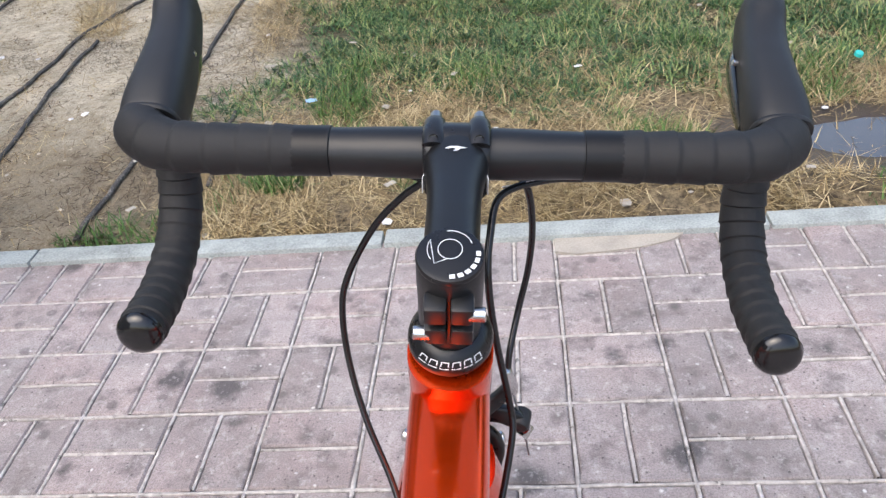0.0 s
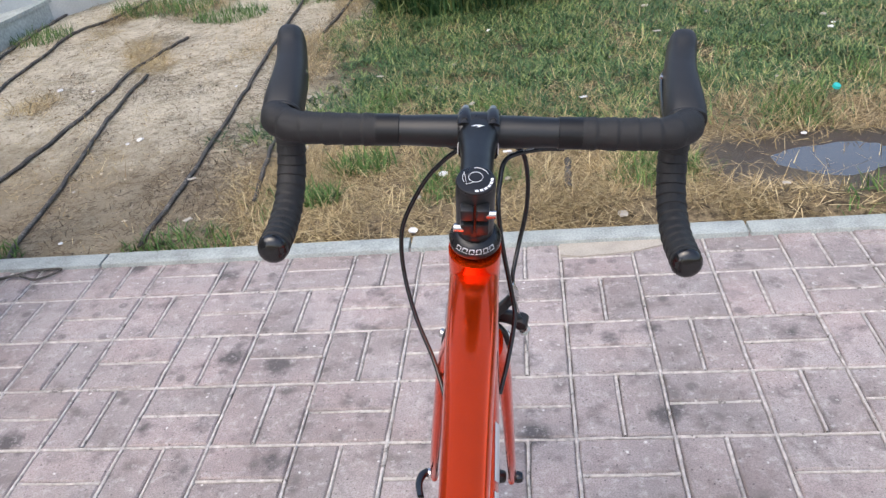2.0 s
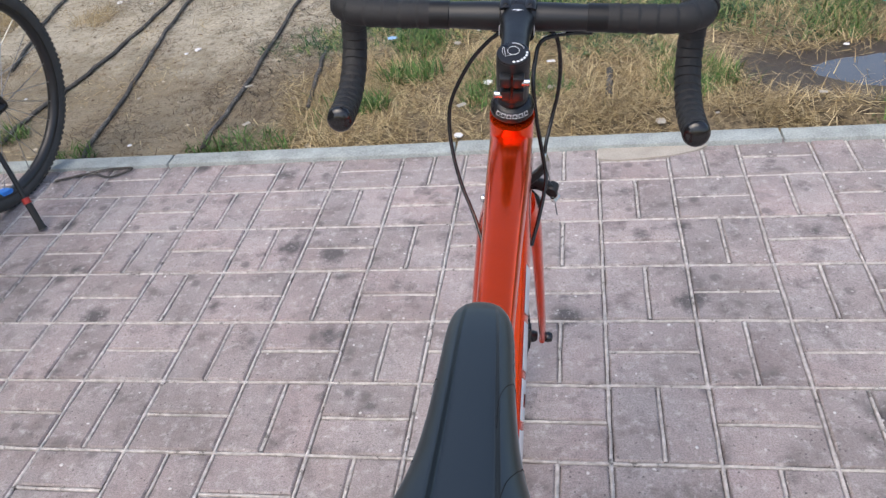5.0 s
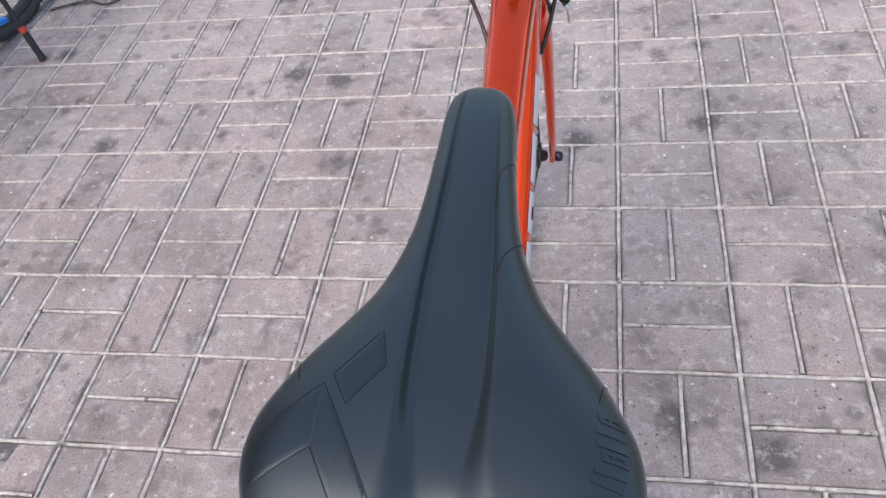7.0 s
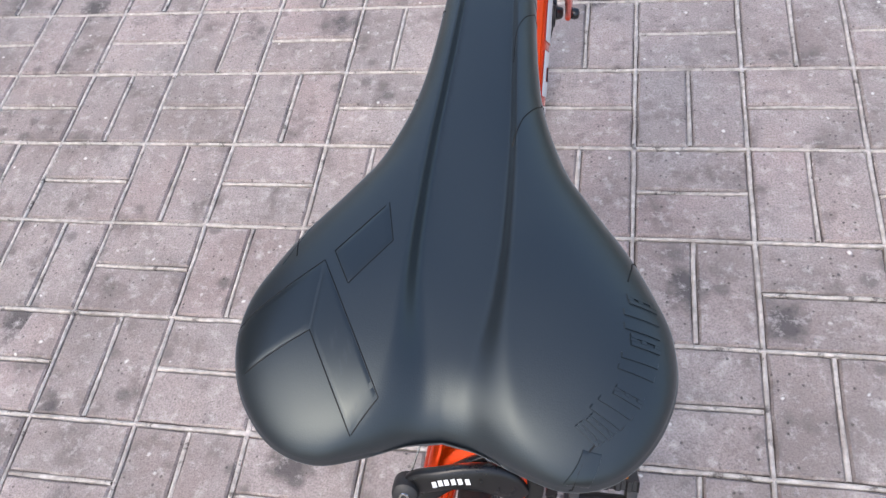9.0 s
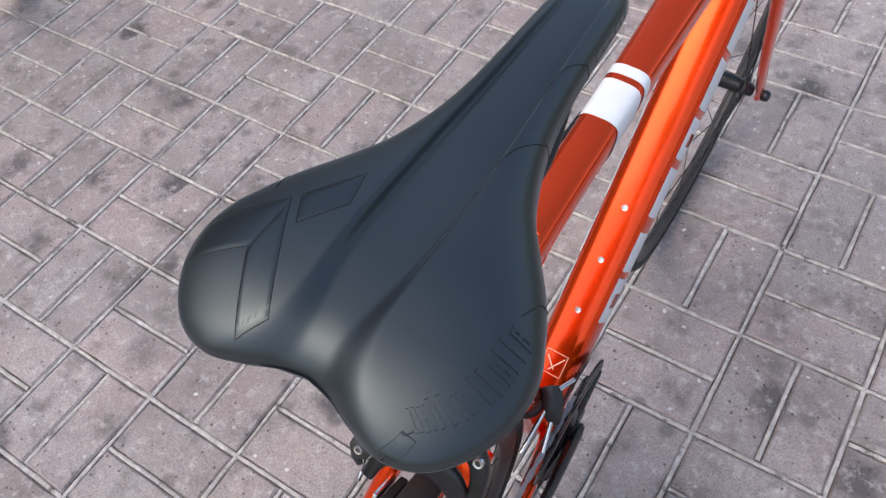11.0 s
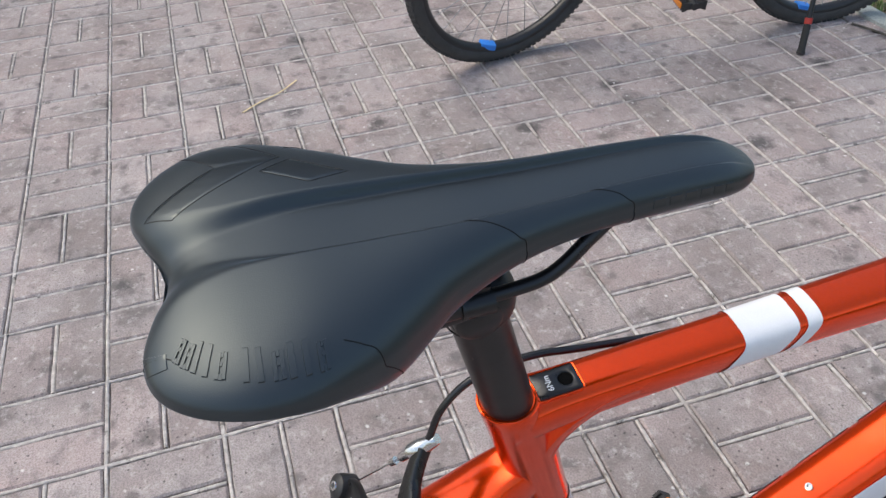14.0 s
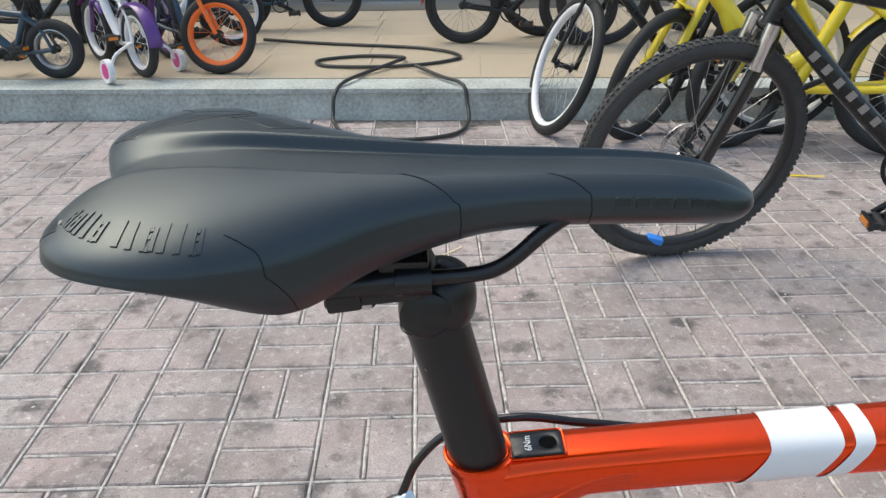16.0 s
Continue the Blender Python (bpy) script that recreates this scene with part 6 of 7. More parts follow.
tagged(new("soil_clods", me), "small clods and crumbs of soil on the sand", "soil", kind="stuff")
DEBRIS = leaf_material("dark_dry_litter", (0.045, 0.032, 0.02), (0.4, 0.31, 0.19), (0.14, 0.1, 0.06))


HOSE_AT = np.array(HOSE_SPOTS)


def debris_chance(x, y):
    n = noise.noise((x * 2.2, y * 1.6, 54)) + 0.6 * noise.noise((x * 6, y * 5, 55))
    beside = math.exp(-np.min((HOSE_AT[:, 0] - x) ** 2 + (HOSE_AT[:, 1] - y) ** 2) / 0.0025)
    near_green = math.exp(-((x + 0.95 - 0.1 * (y - 3)) / 0.3) ** 2)
    return min(1.0, smooth01(n, 0.05, 0.5) * 0.7 + 0.6 * near_green + 0.7 * beside) * (1 - smooth01(x, -0.5, 0.0))


blades("dark_litter", scatter(20000, -3.4, 0.0, 1.78, 5.4, debris_chance), 0.04, 0.0032, 1.5, DEBRIS, "dark brown dry litter strewn over the soil", curl=0.1)
blades("dry_twigs", scatter(4200, -3.4, -0.6, 1.78, 5.2, open_sand), 0.06, 0.003, 1.5, STRAW, "short dry stalks strewn over the sand", curl=0.1)

# litter: pale stones, leaves and scraps on the soil
for k in range(46):
    x, y = rng.uniform(-2.4, 1.6), rng.uniform(1.8, 4.2)
    s = rng.uniform(0.006, 0.022)
    bm = NEW()
    r = bmesh.ops.create_icosphere(bm, subdivisions=1, radius=s)
    for v in bm.verts:
        v.co *= 1 + 0.35 * noise.noise(v.co * 90 + Vector((k, 0, 0)))
        v.co.z *= 0.35
    z = soil_height(x, y) + s * 0.2 + (0.012 if x > -0.6 else 0)
    bmesh.ops.transform(bm, matrix=pose(x, y, z, 0, 0, rng.uniform(0, 360)), verts=bm.verts)
    tagged(part("pebble", bm, WHITEP if k % 3 == 0 else PATCH), "small pale stone lying on the soil", "stone", "pale stones on the soil")
def scrap(name, x, y, sx, sy, mat, label, cat, rz=0, z=None, lift=0.0):
    bm = NEW()
    bmesh.ops.create_grid(bm, x_segments=6, y_segments=4, size=0.5)
    for v in bm.verts:
        v.co = Vector((v.co.x * sx, v.co.y * sy, 0.18 * min(sx, sy) * noise.noise(Vector((v.co.x * 5, v.co.y * 5, x * 7)))))
    r = bmesh.ops.solidify(bm, geom=list(bm.faces), thickness=0.001)
    zz = (soil_height(x, y) + 0.02 if y > 1.75 else 0.006) if z is None else z
    bmesh.ops.transform(bm, matrix=pose(x, y, zz + lift, 4, 5, rz), verts=bm.verts)
    return tagged(part(name, bm, mat), label, cat)


scrap("paper_scrap", -0.62, 2.63, 0.04, 0.028, PALEBLUE, "crumpled pale blue plastic scrap in the grass", "litter", 20)
for x, y, s, a in ((-1.11, 2.2, 0.05, 40), (-0.86, 3.0, 0.07, 10), (-0.1, 2.75, 0.06, 70), (0.35, 2.72, 0.05, 30), (0.05, 2.25, 0.05, 15), (-0.25, 1.95, 0.06, 50), (0.9, 1.88, 0.04, 0), (-1.02, 1.9, 0.05, 60), (0.75, 3.5, 0.06, 20), (-0.55, 3.2, 0.05, 0)):
    scrap("dry_leaf", x, y, s * 0.62, s * 0.3, WHITEP if a in (15, 30) else PATCH, "pale dry leaf lying on the soil", "leaf", a, lift=0.012)
bm = NEW()
lathe(bm, [(0.0135, 0.0), (0.015, 0.001), (0.015, 0.011), (0.013, 0.0135), (0.0002, 0.014)], pose(1.287, 2.636, 0.05, 15, 10), 24)
tagged(part("bottle_cap", bm, TEAL), "teal plastic bottle cap in the dry grass", "bottle cap")
scrap("wrapper", -2.54, 0.28, 0.09, 0.05, GREEN, "small green foil wrapper on the pavers", "litter", 60)
scrap("yellow_tie", -2.5, 1.14, 0.012, 0.2, YELLOW, "thin yellow strap on the pavers", "strap", -20)
bm = NEW()
sweep(bm, smooth_path([(-1.9, -0.2, 0.006), (-1.84, -0.26, 0.007), (-1.8, -0.33, 0.006), (-1.76, -0.38, 0.006)], 6), 0.003, 0.0015, seg=8)
tagged(part("straw_stalk", bm, STRAW), "pale dry stalk lying on the pavers", "stalk")
bm = NEW()
sweep(bm, smooth_path([(-1.62, 1.6, 0.006), (-1.5, 1.63, 0.012), (-1.42, 1.61, 0.008), (-1.36, 1.66, 0.01), (-1.46, 1.66, 0.008), (-1.55, 1.62, 0.007)], 6), 0.004, seg=8)
tagged(part("dark_string", bm, HOSE), "dark tangled string on the pavers by the kerb", "string")

# water hose on the platform and over its edge
WH = material("black_water_hose", (0.03, 0.03, 0.028), 0.45, 0, 0.3, 30, 200)
hp = [(-4.72, -1.3, 0.168), (-4.55, -0.9, 0.168), (-4.35, -0.3, 0.168), (-4.1, -0.1, 0.168), (-3.93, -0.25, 0.168), (-3.85, -0.5, 0.17), (-3.9, -0.82, 0.168), (-4.05, -0.88, 0.168), (-4.15, -0.65, 0.168), (-4.08, -0.42, 0.172), (-3.9, -0.46, 0.184),
      (-3.72, -0.6, 0.17), (-3.52, -0.7, 0.168), (-3.43, -0.74, 0.13), (-3.4, -0.75, 0.05), (-3.34, -0.74, 0.013), (-3.15, -0.66, 0.012), (-3.05, -0.42, 0.012), (-3.12, -0.18, 0.012), (-3.3, -0.1, 0.02), (-3.39, -0.1, 0.09), (-3.44, -0.12, 0.166), (-3.6, -0.22, 0.17), (-3.8, -0.35, 0.184)]
bm = NEW()
sweep(bm, smooth_path(hp, 8), 0.0095, seg=10)
tagged(part("water_hose", bm, WH), "black water hose coiled on the platform and hanging over its edge", "hose")

# ---- other bicycles ----
def bicycle(name, m, label, R=0.33, tyre=0.025, wb=1.0, frame=MATTE, rimm=RIM, tyrem=RUBBER, spokem=GREYALLOY, steer=0.0, tread=0, disc=0.0, group="bicycles before the shop",
            low=False, kids=False, guards=None, fork_mat=None, stand=0, tube=0.017, spokes=28, trainers=False, suspension=False, rim_depth=0.016, ca=-0.5):
    """An upright bicycle from its rear wheel's contact, heading along +y of m."""
    ob = empty(name, m, label, "bicycle", group)
    k = R / 0.33 if kids else 1.0
    head_b, head_t = Vector((0, wb - 0.14 * k - 0.06 * k, R + 0.36 * k)), Vector((0, wb - 0.2 * k - 0.05 * k, R + 0.5 * k))
    if suspension:
        head_b, head_t = Vector((0, wb - 0.158, R + 0.39)), Vector((0, wb - 0.2, R + 0.51))
    bb = Vector((0, (0.39 if suspension else 0.42) * wb, R * 0.86))
    seat = Vector((0, 0.24 * wb, R + 0.42 * k))
    wheel(ob, "rear_wheel", 0, R, R, tyre, rim_depth, spokes, 0.13 * k, (tyrem, rimm, spokem, SATIN), "", tread, disc, 0.0011)
    fw = wheel(ob, "front_wheel", wb, R, R, tyre, rim_depth, spokes, 0.1 * k, (tyrem, rimm, spokem, SATIN), "", tread, disc, 0.0011)
    ax = (head_t - head_b).normalized()
    S = Matrix.Translation(head_b) @ Matrix.Rotation(radians(steer), 4, ax) @ Matrix.Translation(-head_b)
    fw.matrix_basis = S @ fw.matrix_basis
    bm = NEW()
    sweep(bm, [tuple(head_b - ax * 0.02), tuple(head_t)], tube * 1.25, seg=20)
    tt_end = head_t - ax * 0.03
    if low:
        sweep(bm, smooth_path([tuple(tt_end), (0, bb.y + 0.25 * k, bb.z + 0.2 * k), (0, bb.y + 0.06, bb.z + 0.1 * k), tuple(seat.lerp(bb, 0.6))], 8), tube * 1.3, seg=18)
    else:
        sweep(bm, [tuple(tt_end), tuple(seat.lerp(bb, 0.12))], tube * 1.05, seg=18)
    sweep(bm, smooth_path([tuple(head_b + ax * 0.03), tuple(head_b.lerp(bb, 0.5) + Vector((0, 0.01, 0.015))), tuple(bb)], 6), tube * 1.35, seg=18)
    sweep(bm, [tuple(seat), tuple(bb)], tube, seg=18)
    part("frame", bm, frame, ob)
    for s in (-1, 1):
        bm = NEW()
        sweep(bm, smooth_path([tuple(seat.lerp(bb, 0.15) + Vector((s * 0.015, 0, 0))), (s * 0.045 * k, 0.1 * wb, R + 0.22 * k), (s * 0.066 * k, 0, R)], 6), tube * 0.5, seg=12)
        sweep(bm, smooth_path([tuple(bb + Vector((s * 0.03 * k, 0, 0))), (s * 0.055 * k, 0.16 * wb, R * 0.92), (s * 0.066 * k, 0, R)], 6), tube * 0.6, seg=12)
        part("stay", bm, frame, ob)
        bm = NEW()
        crown = head_b - ax * 0.02
        hub = Vector((s * 0.058 * k, wb, R))
        pts = [crown + Vector((0, 0, 0.0)), crown + Vector((s * (tyre + 0.018), 0.012, -0.01)), crown.lerp(hub, 0.35) + Vector((s * (tyre + 0.02) * 0.65, 0, 0)), hub]
        sweep(bm, smooth_path([tuple(S @ p) for p in pts], 8), tube * (0.95 if suspension else 0.65), seg=14)
        part("fork_leg", bm, fork_mat or frame, ob)
        if suspension:
            bm = NEW()
            a, b = pts[1] + Vector((0, 0.002, 0.03)), pts[1].lerp(pts[2], 0.75) + Vector((0, 0.002, 0))
            sweep(bm, [tuple(S @ a), tuple(S @ b)], tube * 1.02, seg=14)
            part("stanchion", bm, SILVER, ob, "bright fork stanchion")
    bm = NEW()
    top = head_t + ax * 0.04
    hw = 0.3 * k
    bar = [(-hw, -0.06 * k, 0.05 * k), (-hw * 0.6, -0.015, 0.05 * k), (-hw * 0.2, 0.02, 0.0), (0, 0.03, 0.0), (hw * 0.2, 0.02, 0.0), (hw * 0.6, -0.015, 0.05 * k), (hw, -0.06 * k, 0.05 * k)]
    sweep(bm, smooth_path([tuple(S @ (top + Vector(p))) for p in bar], 6), 0.011, seg=12)
    sweep(bm, [tuple(head_t), tuple(top + Vector((0, 0.02, 0)))], 0.014, seg=14)
    part("handlebar", bm, MATTE, ob)
    for s in (-1, 1):
        bm = NEW()
        g0, g1 = S @ (top + Vector((s * hw, -0.06 * k, 0.05 * k))), S @ (top + Vector((s * hw * 0.68, -0.025 * k, 0.05 * k)))
        sweep(bm, [tuple(g0), tuple(g1)], 0.016, seg=12)
        part("grip", bm, RUBBER, ob)
    bm = NEW()
    st = seat + (seat - bb).normalized() * 0.1 * k
    sweep(bm, [tuple(seat - (seat - bb) * 0.1), tuple(st)], 0.013, seg=14)
    part("seat_post", bm, MATTE, ob)
    bm = NEW()
    sweep(bm, smooth_path([(0, st.y - 0.13 * k, st.z + 0.02, 0.05 * k, 0.012), (0, st.y - 0.09 * k, st.z + 0.025, 0.08 * k, 0.02), (0, st.y, st.z + 0.02, 0.05 * k, 0.02), (0, st.y + 0.12 * k, st.z + 0.015, 0.022 * k, 0.014)], 6), seg=20, side=XAXIS)
    part("saddle", bm, RUBBER, ob)
    cl = 0.165 * k
    bm = NEW()
    lathe(bm, [(0.012, -0.06 * k), (0.018, -0.055 * k), (0.018, 0.055 * k), (0.012, 0.06 * k)], side_axis(bb.y, bb.z), 20)
    lathe(bm, [(0.075 * k, 0.044), (0.088 * k, 0.045), (0.088 * k, 0.048), (0.075 * k, 0.049)], side_axis(bb.y, bb.z), 40, True)
    for s in (-1, 1):
        tip = bb + Vector((0, s * cl * math.cos(ca), s * cl * math.sin(ca)))
        sweep(bm, [(s * 0.062 * k, bb.y, bb.z, 0.007, 0.015), (s * 0.075 * k, tip.y, tip.z, 0.006, 0.011)], seg=14, side=XAXIS)
    part("crankset", bm, SATIN, ob)
    for s in (-1, 1):
        tip = bb + Vector((0, s * cl * math.cos(ca), s * cl * math.sin(ca)))
        pedal(ob, (s * (0.075 * k + 0.05), tip.y, tip.z))
    if guards:
        for y, mm in ((0.0, Matrix.Identity(4)), (wb, S)):
            bm = NEW()
            rows = []
            for i in range(22):
                a = radians(15 + i * 7) if y == 0 else (radians(100 + i * 1.5) if low else radians(40 + i * 5))
                a = math.pi - a + radians(15) if y == 0 else a
                ring = []
                for q in range(7):
                    bta = math.pi * q / 6
                    rr = R + 0.012 + 0.012 * math.sin(bta)
                    ring.append(mm @ Vector(((tyre + 0.012) * math.cos(bta), y + rr * math.cos(a), R + rr * math.sin(a))))
                rows.append([bm.verts.new(p) for p in ring])
            for a, b in zip(rows, rows[1:]):
                for q in range(6):
                    bm.faces.new((a[q], a[q + 1], b[q + 1], b[q]))
            part("mudguard", bm, guards, ob)
    if stand:
        bm = NEW()
        k0, k1 = Vector((stand * 0.06, 0.1 * wb, R * 0.95)), Vector((stand * 0.2, 0.165 * wb, 0.036))
        sweep(bm, [tuple(k0), tuple(k1)], 0.008, seg=12)
        p = part("kick_stand", bm, MATTE, ob, "black kick stand with rubber foot")
        bm = NEW()
        d = (k1 - k0).normalized()
        sweep(bm, [(*(k1 - d * 0.075), 0.011), (*k1, 0.011), (*(k1 + d * 0.012), 0.014)], seg=12)
        part("rubber_foot", bm, RUBBER, p)
        bm = NEW()
        sweep(bm, [(*(k1 - d * 0.095), 0.012), (*(k1 - d * 0.077), 0.012)], seg=12)
        part("collar", bm, REDP, p, "red collar")
    if trainers:
        for s in (-1, 1):
            bm = NEW()
            sweep(bm, smooth_path([(s * 0.05, 0, R), (s * 0.14, -0.01, R * 0.75), (s * 0.17, -0.01, 0.07)], 6), 0.008, seg=10)
            part("trainer_arm", bm, WHITEP, ob)
            bm = NEW()
            lathe(bm, [(0.04, -0.014), (0.058, -0.016), (0.06, 0.0), (0.058, 0.016), (0.04, 0.014)], side_axis(-0.01, 0.06, s * 0.19), 28)
            t = part("training_wheel", bm, WHITEP, ob, "white training wheel with pink hub")
            bm = NEW()
            lathe(bm, [(0.002, -0.018), (0.038, -0.016), (0.038, 0.016), (0.002, 0.018)], side_axis(-0.01, 0.06, s * 0.19), 24)
            part("hub", bm, MAGENTA, t)
    return ob


MTB = bicycle("mountain_bicycle", pose(-1.69, 1.515, 0, 0, -6, 174), "black mountain bicycle with knobbly tyres on a kick stand", 0.35, 0.0245, 1.06, SATIN, RIM, DUSTY, GREYALLOY, 18.0, 110, 0.08, suspension=True, ca=math.pi - 0.6, fork_mat=GLOSS, stand=-1, tube=0.02, group="")
for k in range(6):
    bm = NEW()
    a, b = Vector((0, 0.475, 0.365)), Vector((0, 0.84, 0.695))
    q = a.lerp(b, 0.3 + 0.11 * k)
    box(bm, (0.001, 0.022, 0.026), Matrix.Translation(q + Vector((-0.0275, 0, 0))) @ Matrix.Rotation(0.74, 4, "X"))
    part("letter_block", bm, GREYALLOY, MTB, "grey lettering block on the down tube", False)
for y in (0.0, 1.06):
    bm = NEW()
    a = radians(-76)
    box(bm, (0.034, 0.05, 0.02), Matrix.Translation((0, y + 0.296 * math.cos(a), 0.35 + 0.296 * math.sin(a))) @ Matrix.Rotation(a + math.pi / 2, 4, "X"), 0.005)
    part("rim_sticker", bm, BLUE, MTB, "blue tag on the rim", False)
bm = NEW()
box(bm, (0.012, 0.06, 0.028), Matrix.Translation((0.0, 0.1, 0.52)) @ Matrix.Rotation(0.9, 4, "X"), 0.004)
part("wheel_reflector", bm, REFLECTOR, MTB, "orange spoke reflector", False)

bicycle("yellow_bicycle", pose(-2.72, 1.66, 0, 0, 4, 163), "yellow low-step bicycle with yellow mudguards", 0.3, 0.024, 1.06, YELLOW, RIM, RUBBER, GREYALLOY, 62.0, low=True, guards=YELLOW, tube=0.028)
bicycle("city_bicycle", pose(-3.08, 1.255, 0, 0, 3, 178), "black city bicycle with white rims and its front wheel turned", 0.32, 0.024, 0.98, SATIN, WHITEP, RUBBER, GREYALLOY, -77.0, tube=0.016, rim_depth=0.018)
bicycle("folding_bicycle", pose(-3.05, 1.9, 0, 0, 3, 190), "yellow and black small-wheeled bicycle", 0.255, 0.024, 0.9, YELLOW, RIM, RUBBER, GREYALLOY, 10.0, tube=0.022)
PL = 0.156
ORANGE_KID = bicycle("kids_bicycle", pose(-4.236, -1.748, PL, 0, 2, -48), "dark kids bicycle with orange wheel rims", 0.2, 0.026, 0.56, DARKBLUE, ORANGE, RUBBER, ORANGE, 44.0, kids=True, group="kids bicycles on the platform", spokes=16, rim_depth=0.02, fork_mat=ORANGE)
for ob in ORANGE_KID.children_recursive:
    if ob.type == "MESH" and ob.parent.name.startswith("rear_wheel") and ob.data.materials[0] == ORANGE:
        ob.data.materials[0] = PURPLE
bicycle("kids_bicycle", pose(-3.77, -1.75, PL, 0, 0, 132), "purple and white kids bicycle with training wheels", 0.175, 0.024, 0.52, WHITEP, WHITEP, RUBBER, WHITEP, 0.0, kids=True, trainers=True, group="kids bicycles on the platform", spokes=16, fork_mat=PURPLE, guards=PURPLE, rim_depth=0.014)
bicycle("kids_bicycle", pose(-3.76, -2.18, PL, 0, 2, 175), "dark kids bicycle with fat black tyres", 0.15, 0.03, 0.5, DARKBLUE, GREYALLOY, RUBBER, GREYALLOY, 0.0, kids=True, group="kids bicycles on the platform", spokes=16, fork_mat=TEAL)
bicycle("kids_bicycle", pose(-4.4, -2.0, PL, 0, 0, 20), "pink and white kids bicycle", 0.2, 0.024, 0.58, WHITEP, WHITEP, RUBBER, WHITEP, 5.0, kids=True, group="kids bicycles on the platform", spokes=16, guards=MAGENTA)
bicycle("kids_bicycle", pose(-4.55, -0.06, PL, 0, 3, -10), "black kids bicycle with red mudguard", 0.23, 0.028, 0.68, SATIN, RIM, RUBBER, GREYALLOY, 0.0, kids=True, group="kids bicycles on the platform", guards=REDP)
bicycle("parked_bicycle", pose(-4.75, 0.45, PL, 0, 3, 5), "black bicycle parked on the platform", 0.29, 0.026, 0.95, SATIN, RIM, RUBBER, GREYALLOY, 5.0)
bicycle("parked_bicycle", pose(-4.4, 0.75, PL, 0, 3, 12), "black bicycle parked on the platform", 0.3, 0.026, 0.95, MATTE, RIM, RUBBER, GREYALLOY, -5.0)
bicycle("kids_bicycle", pose(-5.1, -1.5, PL, 0, 3, 10), "dark kids bicycle parked on the platform", 0.2, 0.028, 0.6, DARKBLUE, RIM, RUBBER, GREYALLOY, 0.0, kids=True, group="kids bicycles on the platform")

bicycle("kids_bicycle", pose(-4.3, -2.75, PL, 0, 3, 12), "dark kids bicycle parked on the platform", 0.23, 0.028, 0.66, SATIN, RIM, RUBBER, GREYALLOY, 0.0, kids=True, group="kids bicycles on the platform")
bicycle("kids_bicycle", pose(-4.75, -2.45, PL, 0, 3, 8), "dark kids bicycle parked on the platform", 0.25, 0.028, 0.7, DARKBLUE, RIM, RUBBER, GREYALLOY, 0.0, kids=True, group="kids bicycles on the platform")

# ---- pavers: two to a square, turned about in a basket weave ----
GAP = 0.0108


def paver_mesh(seed, long_x):
    lx, ly = (M - GAP, M / 2 - GAP) if long_x else (M / 2 - GAP, M - GAP)
    r = random.Random(seed)
    rings = []
    pts = []
    nx_, ny_ = (4, 2) if long_x else (2, 4)
    for i in range(nx_):
        pts.append((-0.5 + i / nx_, -0.5))
    for i in range(ny_):
        pts.append((0.5, -0.5 + i / ny_))
    for i in range(nx_):
        pts.append((0.5 - i / nx_, 0.5))
    for i in range(ny_):
        pts.append((-0.5, 0.5 - i / ny_))
    wob = [(r.uniform(-0.0011, 0.0011), r.uniform(-0.0011, 0.0011)) for _ in pts]
    verts, faces = [], []
    n = len(pts)
    for inset, z in ((0.0, -0.012), (0.0, -0.004), (0.0035, 0.0)):
        for (x, y), (wx, wy) in zip(pts, wob):
            verts.append((x * (lx - 2 * inset) + wx, y * (ly - 2 * inset) + wy, z))
    for k in range(2):
        for i in range(n):
            faces.append((k * n + i, k * n + (i + 1) % n, (k + 1) * n + (i + 1) % n, (k + 1) * n + i))
    faces.append(tuple(2 * n + i for i in range(n)))
    return verts, faces


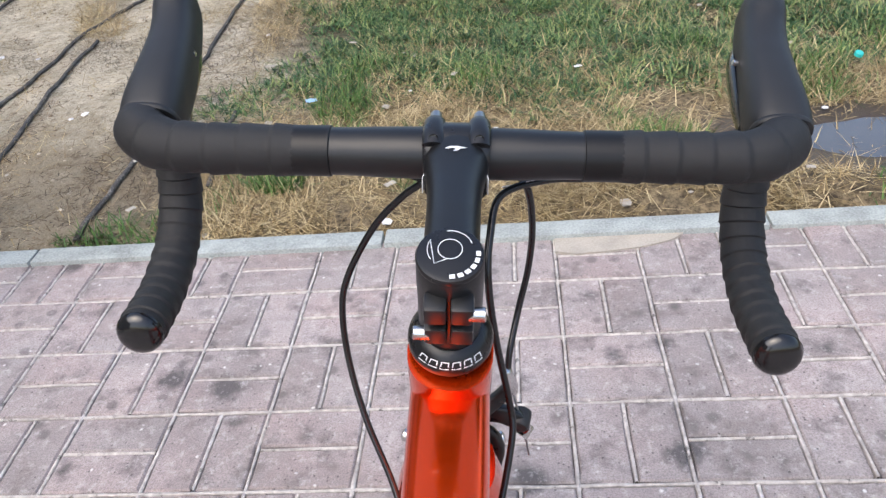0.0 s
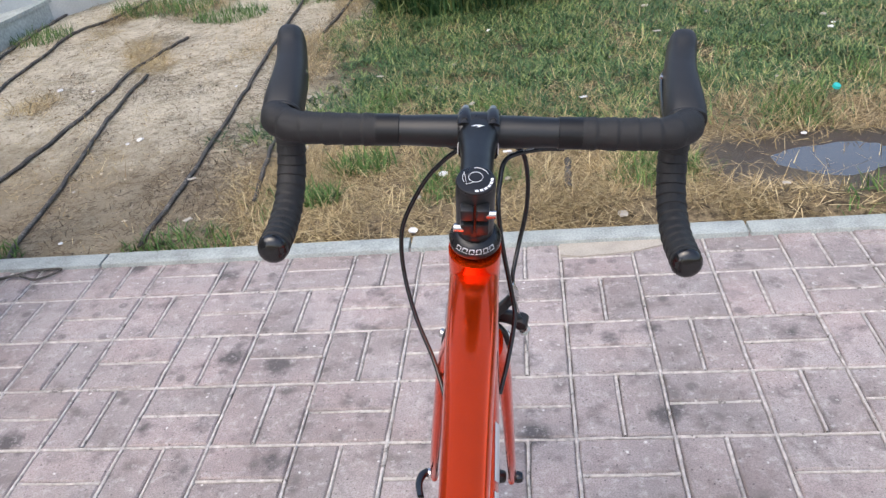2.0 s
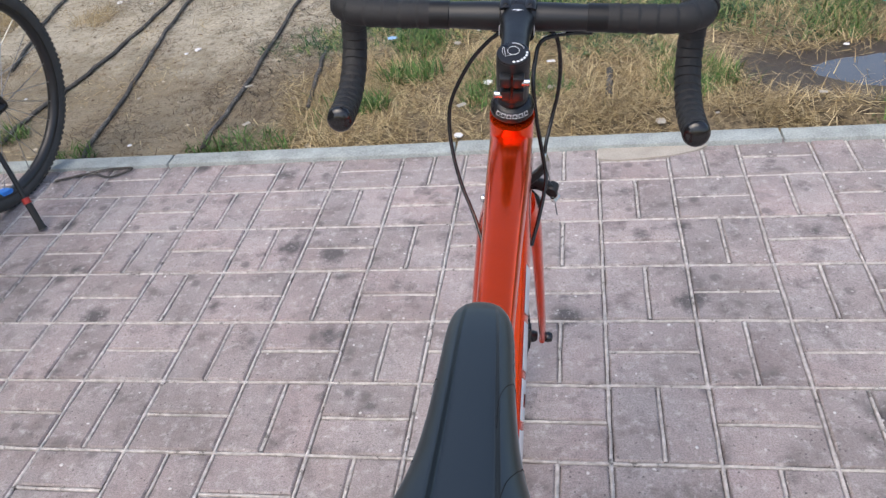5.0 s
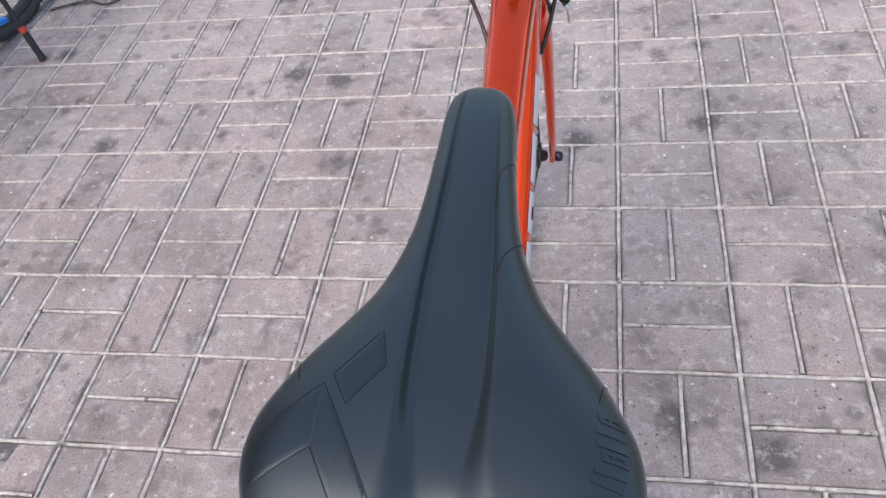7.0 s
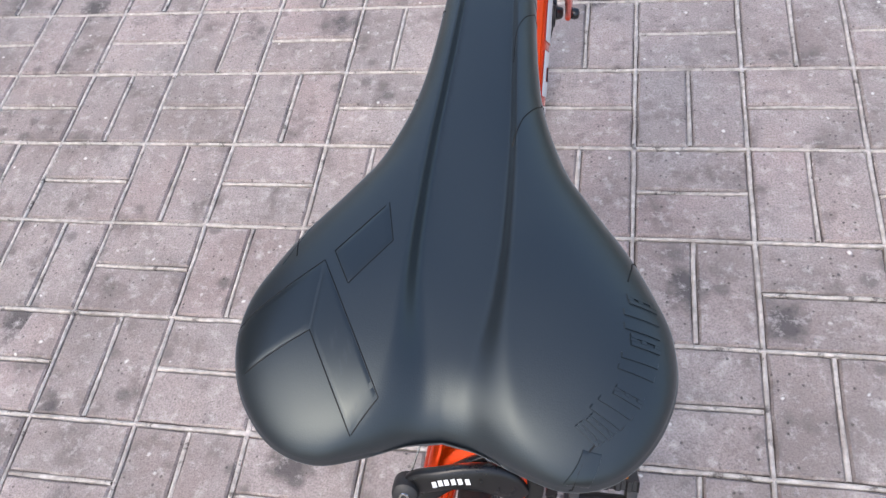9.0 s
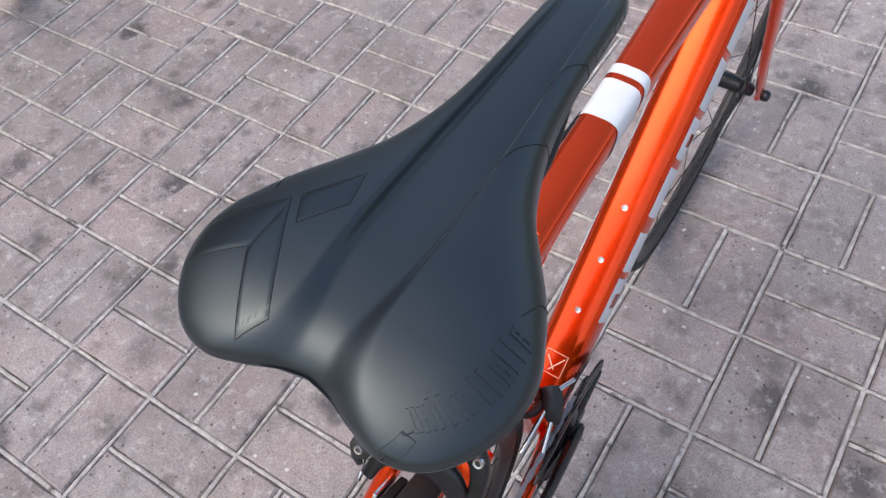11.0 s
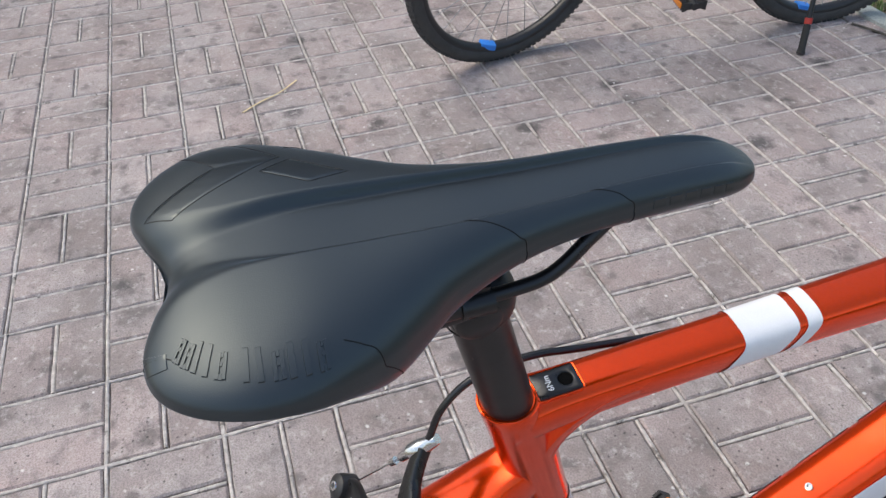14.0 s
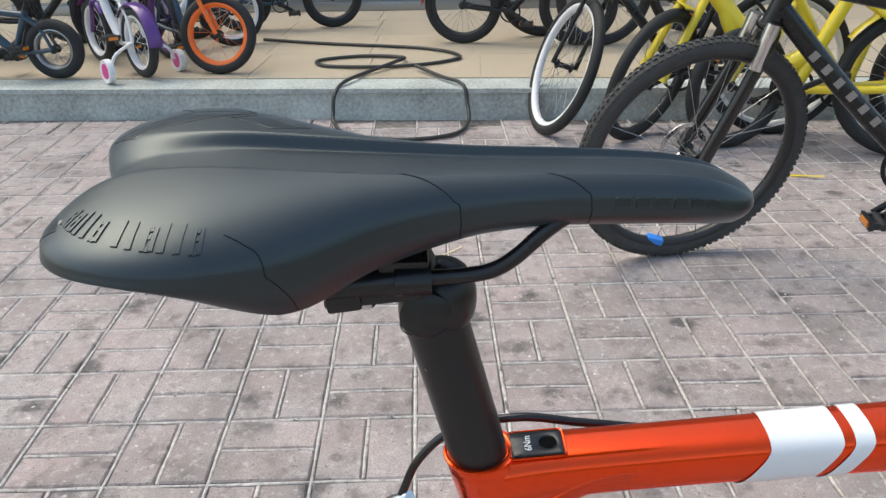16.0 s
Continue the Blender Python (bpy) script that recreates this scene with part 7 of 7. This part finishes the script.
SHAPES = {}
for long_x in (True, False):
    for s in range(5):
        v, f = paver_mesh(s + 10 * long_x, long_x)
        me = bpy.data.meshes.new("paver")
        me.from_pydata(v, [], f)
        me.materials.append(PAVER)
        SHAPES[long_x, s] = (me, v, f)
allv, allf = [], []
pr = random.Random(3)
for i in range(-16, 30):
    for j in range(-22, 5):
        flat = (i + j) % 2 == 1
        for h in range(2):
            cx, cy = X0 + (i + 0.5) * M, Y0 + (j + 0.5) * M
            if flat:
                cy += (h - 0.5) * M / 2
            else:
                cx += (h - 0.5) * M / 2
            if cx < step_x(cy) + 0.07:
                continue
            place = Matrix.Translation((cx, cy, pr.uniform(-0.0016, 0.0012))) @ Euler((pr.gauss(0, 0.006), pr.gauss(0, 0.006), pr.gauss(0, 0.004))).to_matrix().to_4x4()
            me, v, f = SHAPES[flat, pr.randrange(5)]
            if -6 <= i <= 5 and -7 <= j <= 4:
                ob = new("paver", me)
                ob.matrix_basis = place
                ob.parent = pavement
            else:
                o = len(allv)
                allv += [tuple(place @ Vector(p)) for p in v]
                allf += [tuple(o + q for q in g) for g in f]
me = bpy.data.meshes.new("outer_pavers")
me.from_pydata(allv, [], allf)
me.materials.append(PAVER)
ob = new("outer_pavers", me)
ob.parent = pavement
tagged(ob, "more worn concrete pavers in the same weave", kind="stuff")

# worn mortar ridges in the joints, with a dark crevice on either side
mv, mf = [], []


def ridge(x0, y0, x1, y1):
    """One strip of mortar from end to end, uneven in width and height."""
    n = max(2, int(math.hypot(x1 - x0, y1 - y0) / 0.04))
    dx, dy = (x1 - x0) / n, (y1 - y0) / n
    L = math.hypot(dx, dy)
    sx_, sy_ = -dy / L, dx / L
    for i in range(n + 1):
        x, y = x0 + dx * i, y0 + dy * i
        off = 0.0016 * noise.noise((x * 17, y * 17, 3))
        w = 0.004 + 0.0016 * noise.noise((x * 13, y * 13, 8))
        h = -0.0012 + 0.0022 * noise.noise((x * 9, y * 9, 12))
        for q, z in ((-1.0, -0.012), (-0.85, h - 0.0018), (-0.2, h), (0.45, h - 0.0004), (0.9, h - 0.002), (1.0, -0.012)):
            mv.append((x + sx_ * (off + w * q), y + sy_ * (off + w * q), z))
        if i:
            o = len(mv) - 12
            for q in range(5):
                mf.append((o + q, o + q + 1, o + q + 7, o + q + 6))


for j in range(-22, 6):
    y = Y0 + j * M
    ridge(step_x(y) + 0.02, y, X0 + 30 * M, y)
for i in range(-13, 31):
    x = X0 + i * M
    ridge(x, Y0 - 22 * M, x, Y0 + 5 * M)
for i in range(-12, 30):
    for j in range(-22, 5):
        x, y = X0 + i * M, Y0 + j * M
        if (i + j) % 2 == 1:
            ridge(x + 0.006, y + M / 2, x + M - 0.006, y + M / 2)
        else:
            ridge(x + M / 2, y + 0.006, x + M / 2, y + M - 0.006)
me = bpy.data.meshes.new("joint_mortar")
me.from_pydata(mv, [], mf)
me.materials.append(JOINT)
ob = new("joint_mortar", me)
ob.parent = pavement
tagged(ob, "worn pale sandy mortar in the paver joints", kind="stuff")
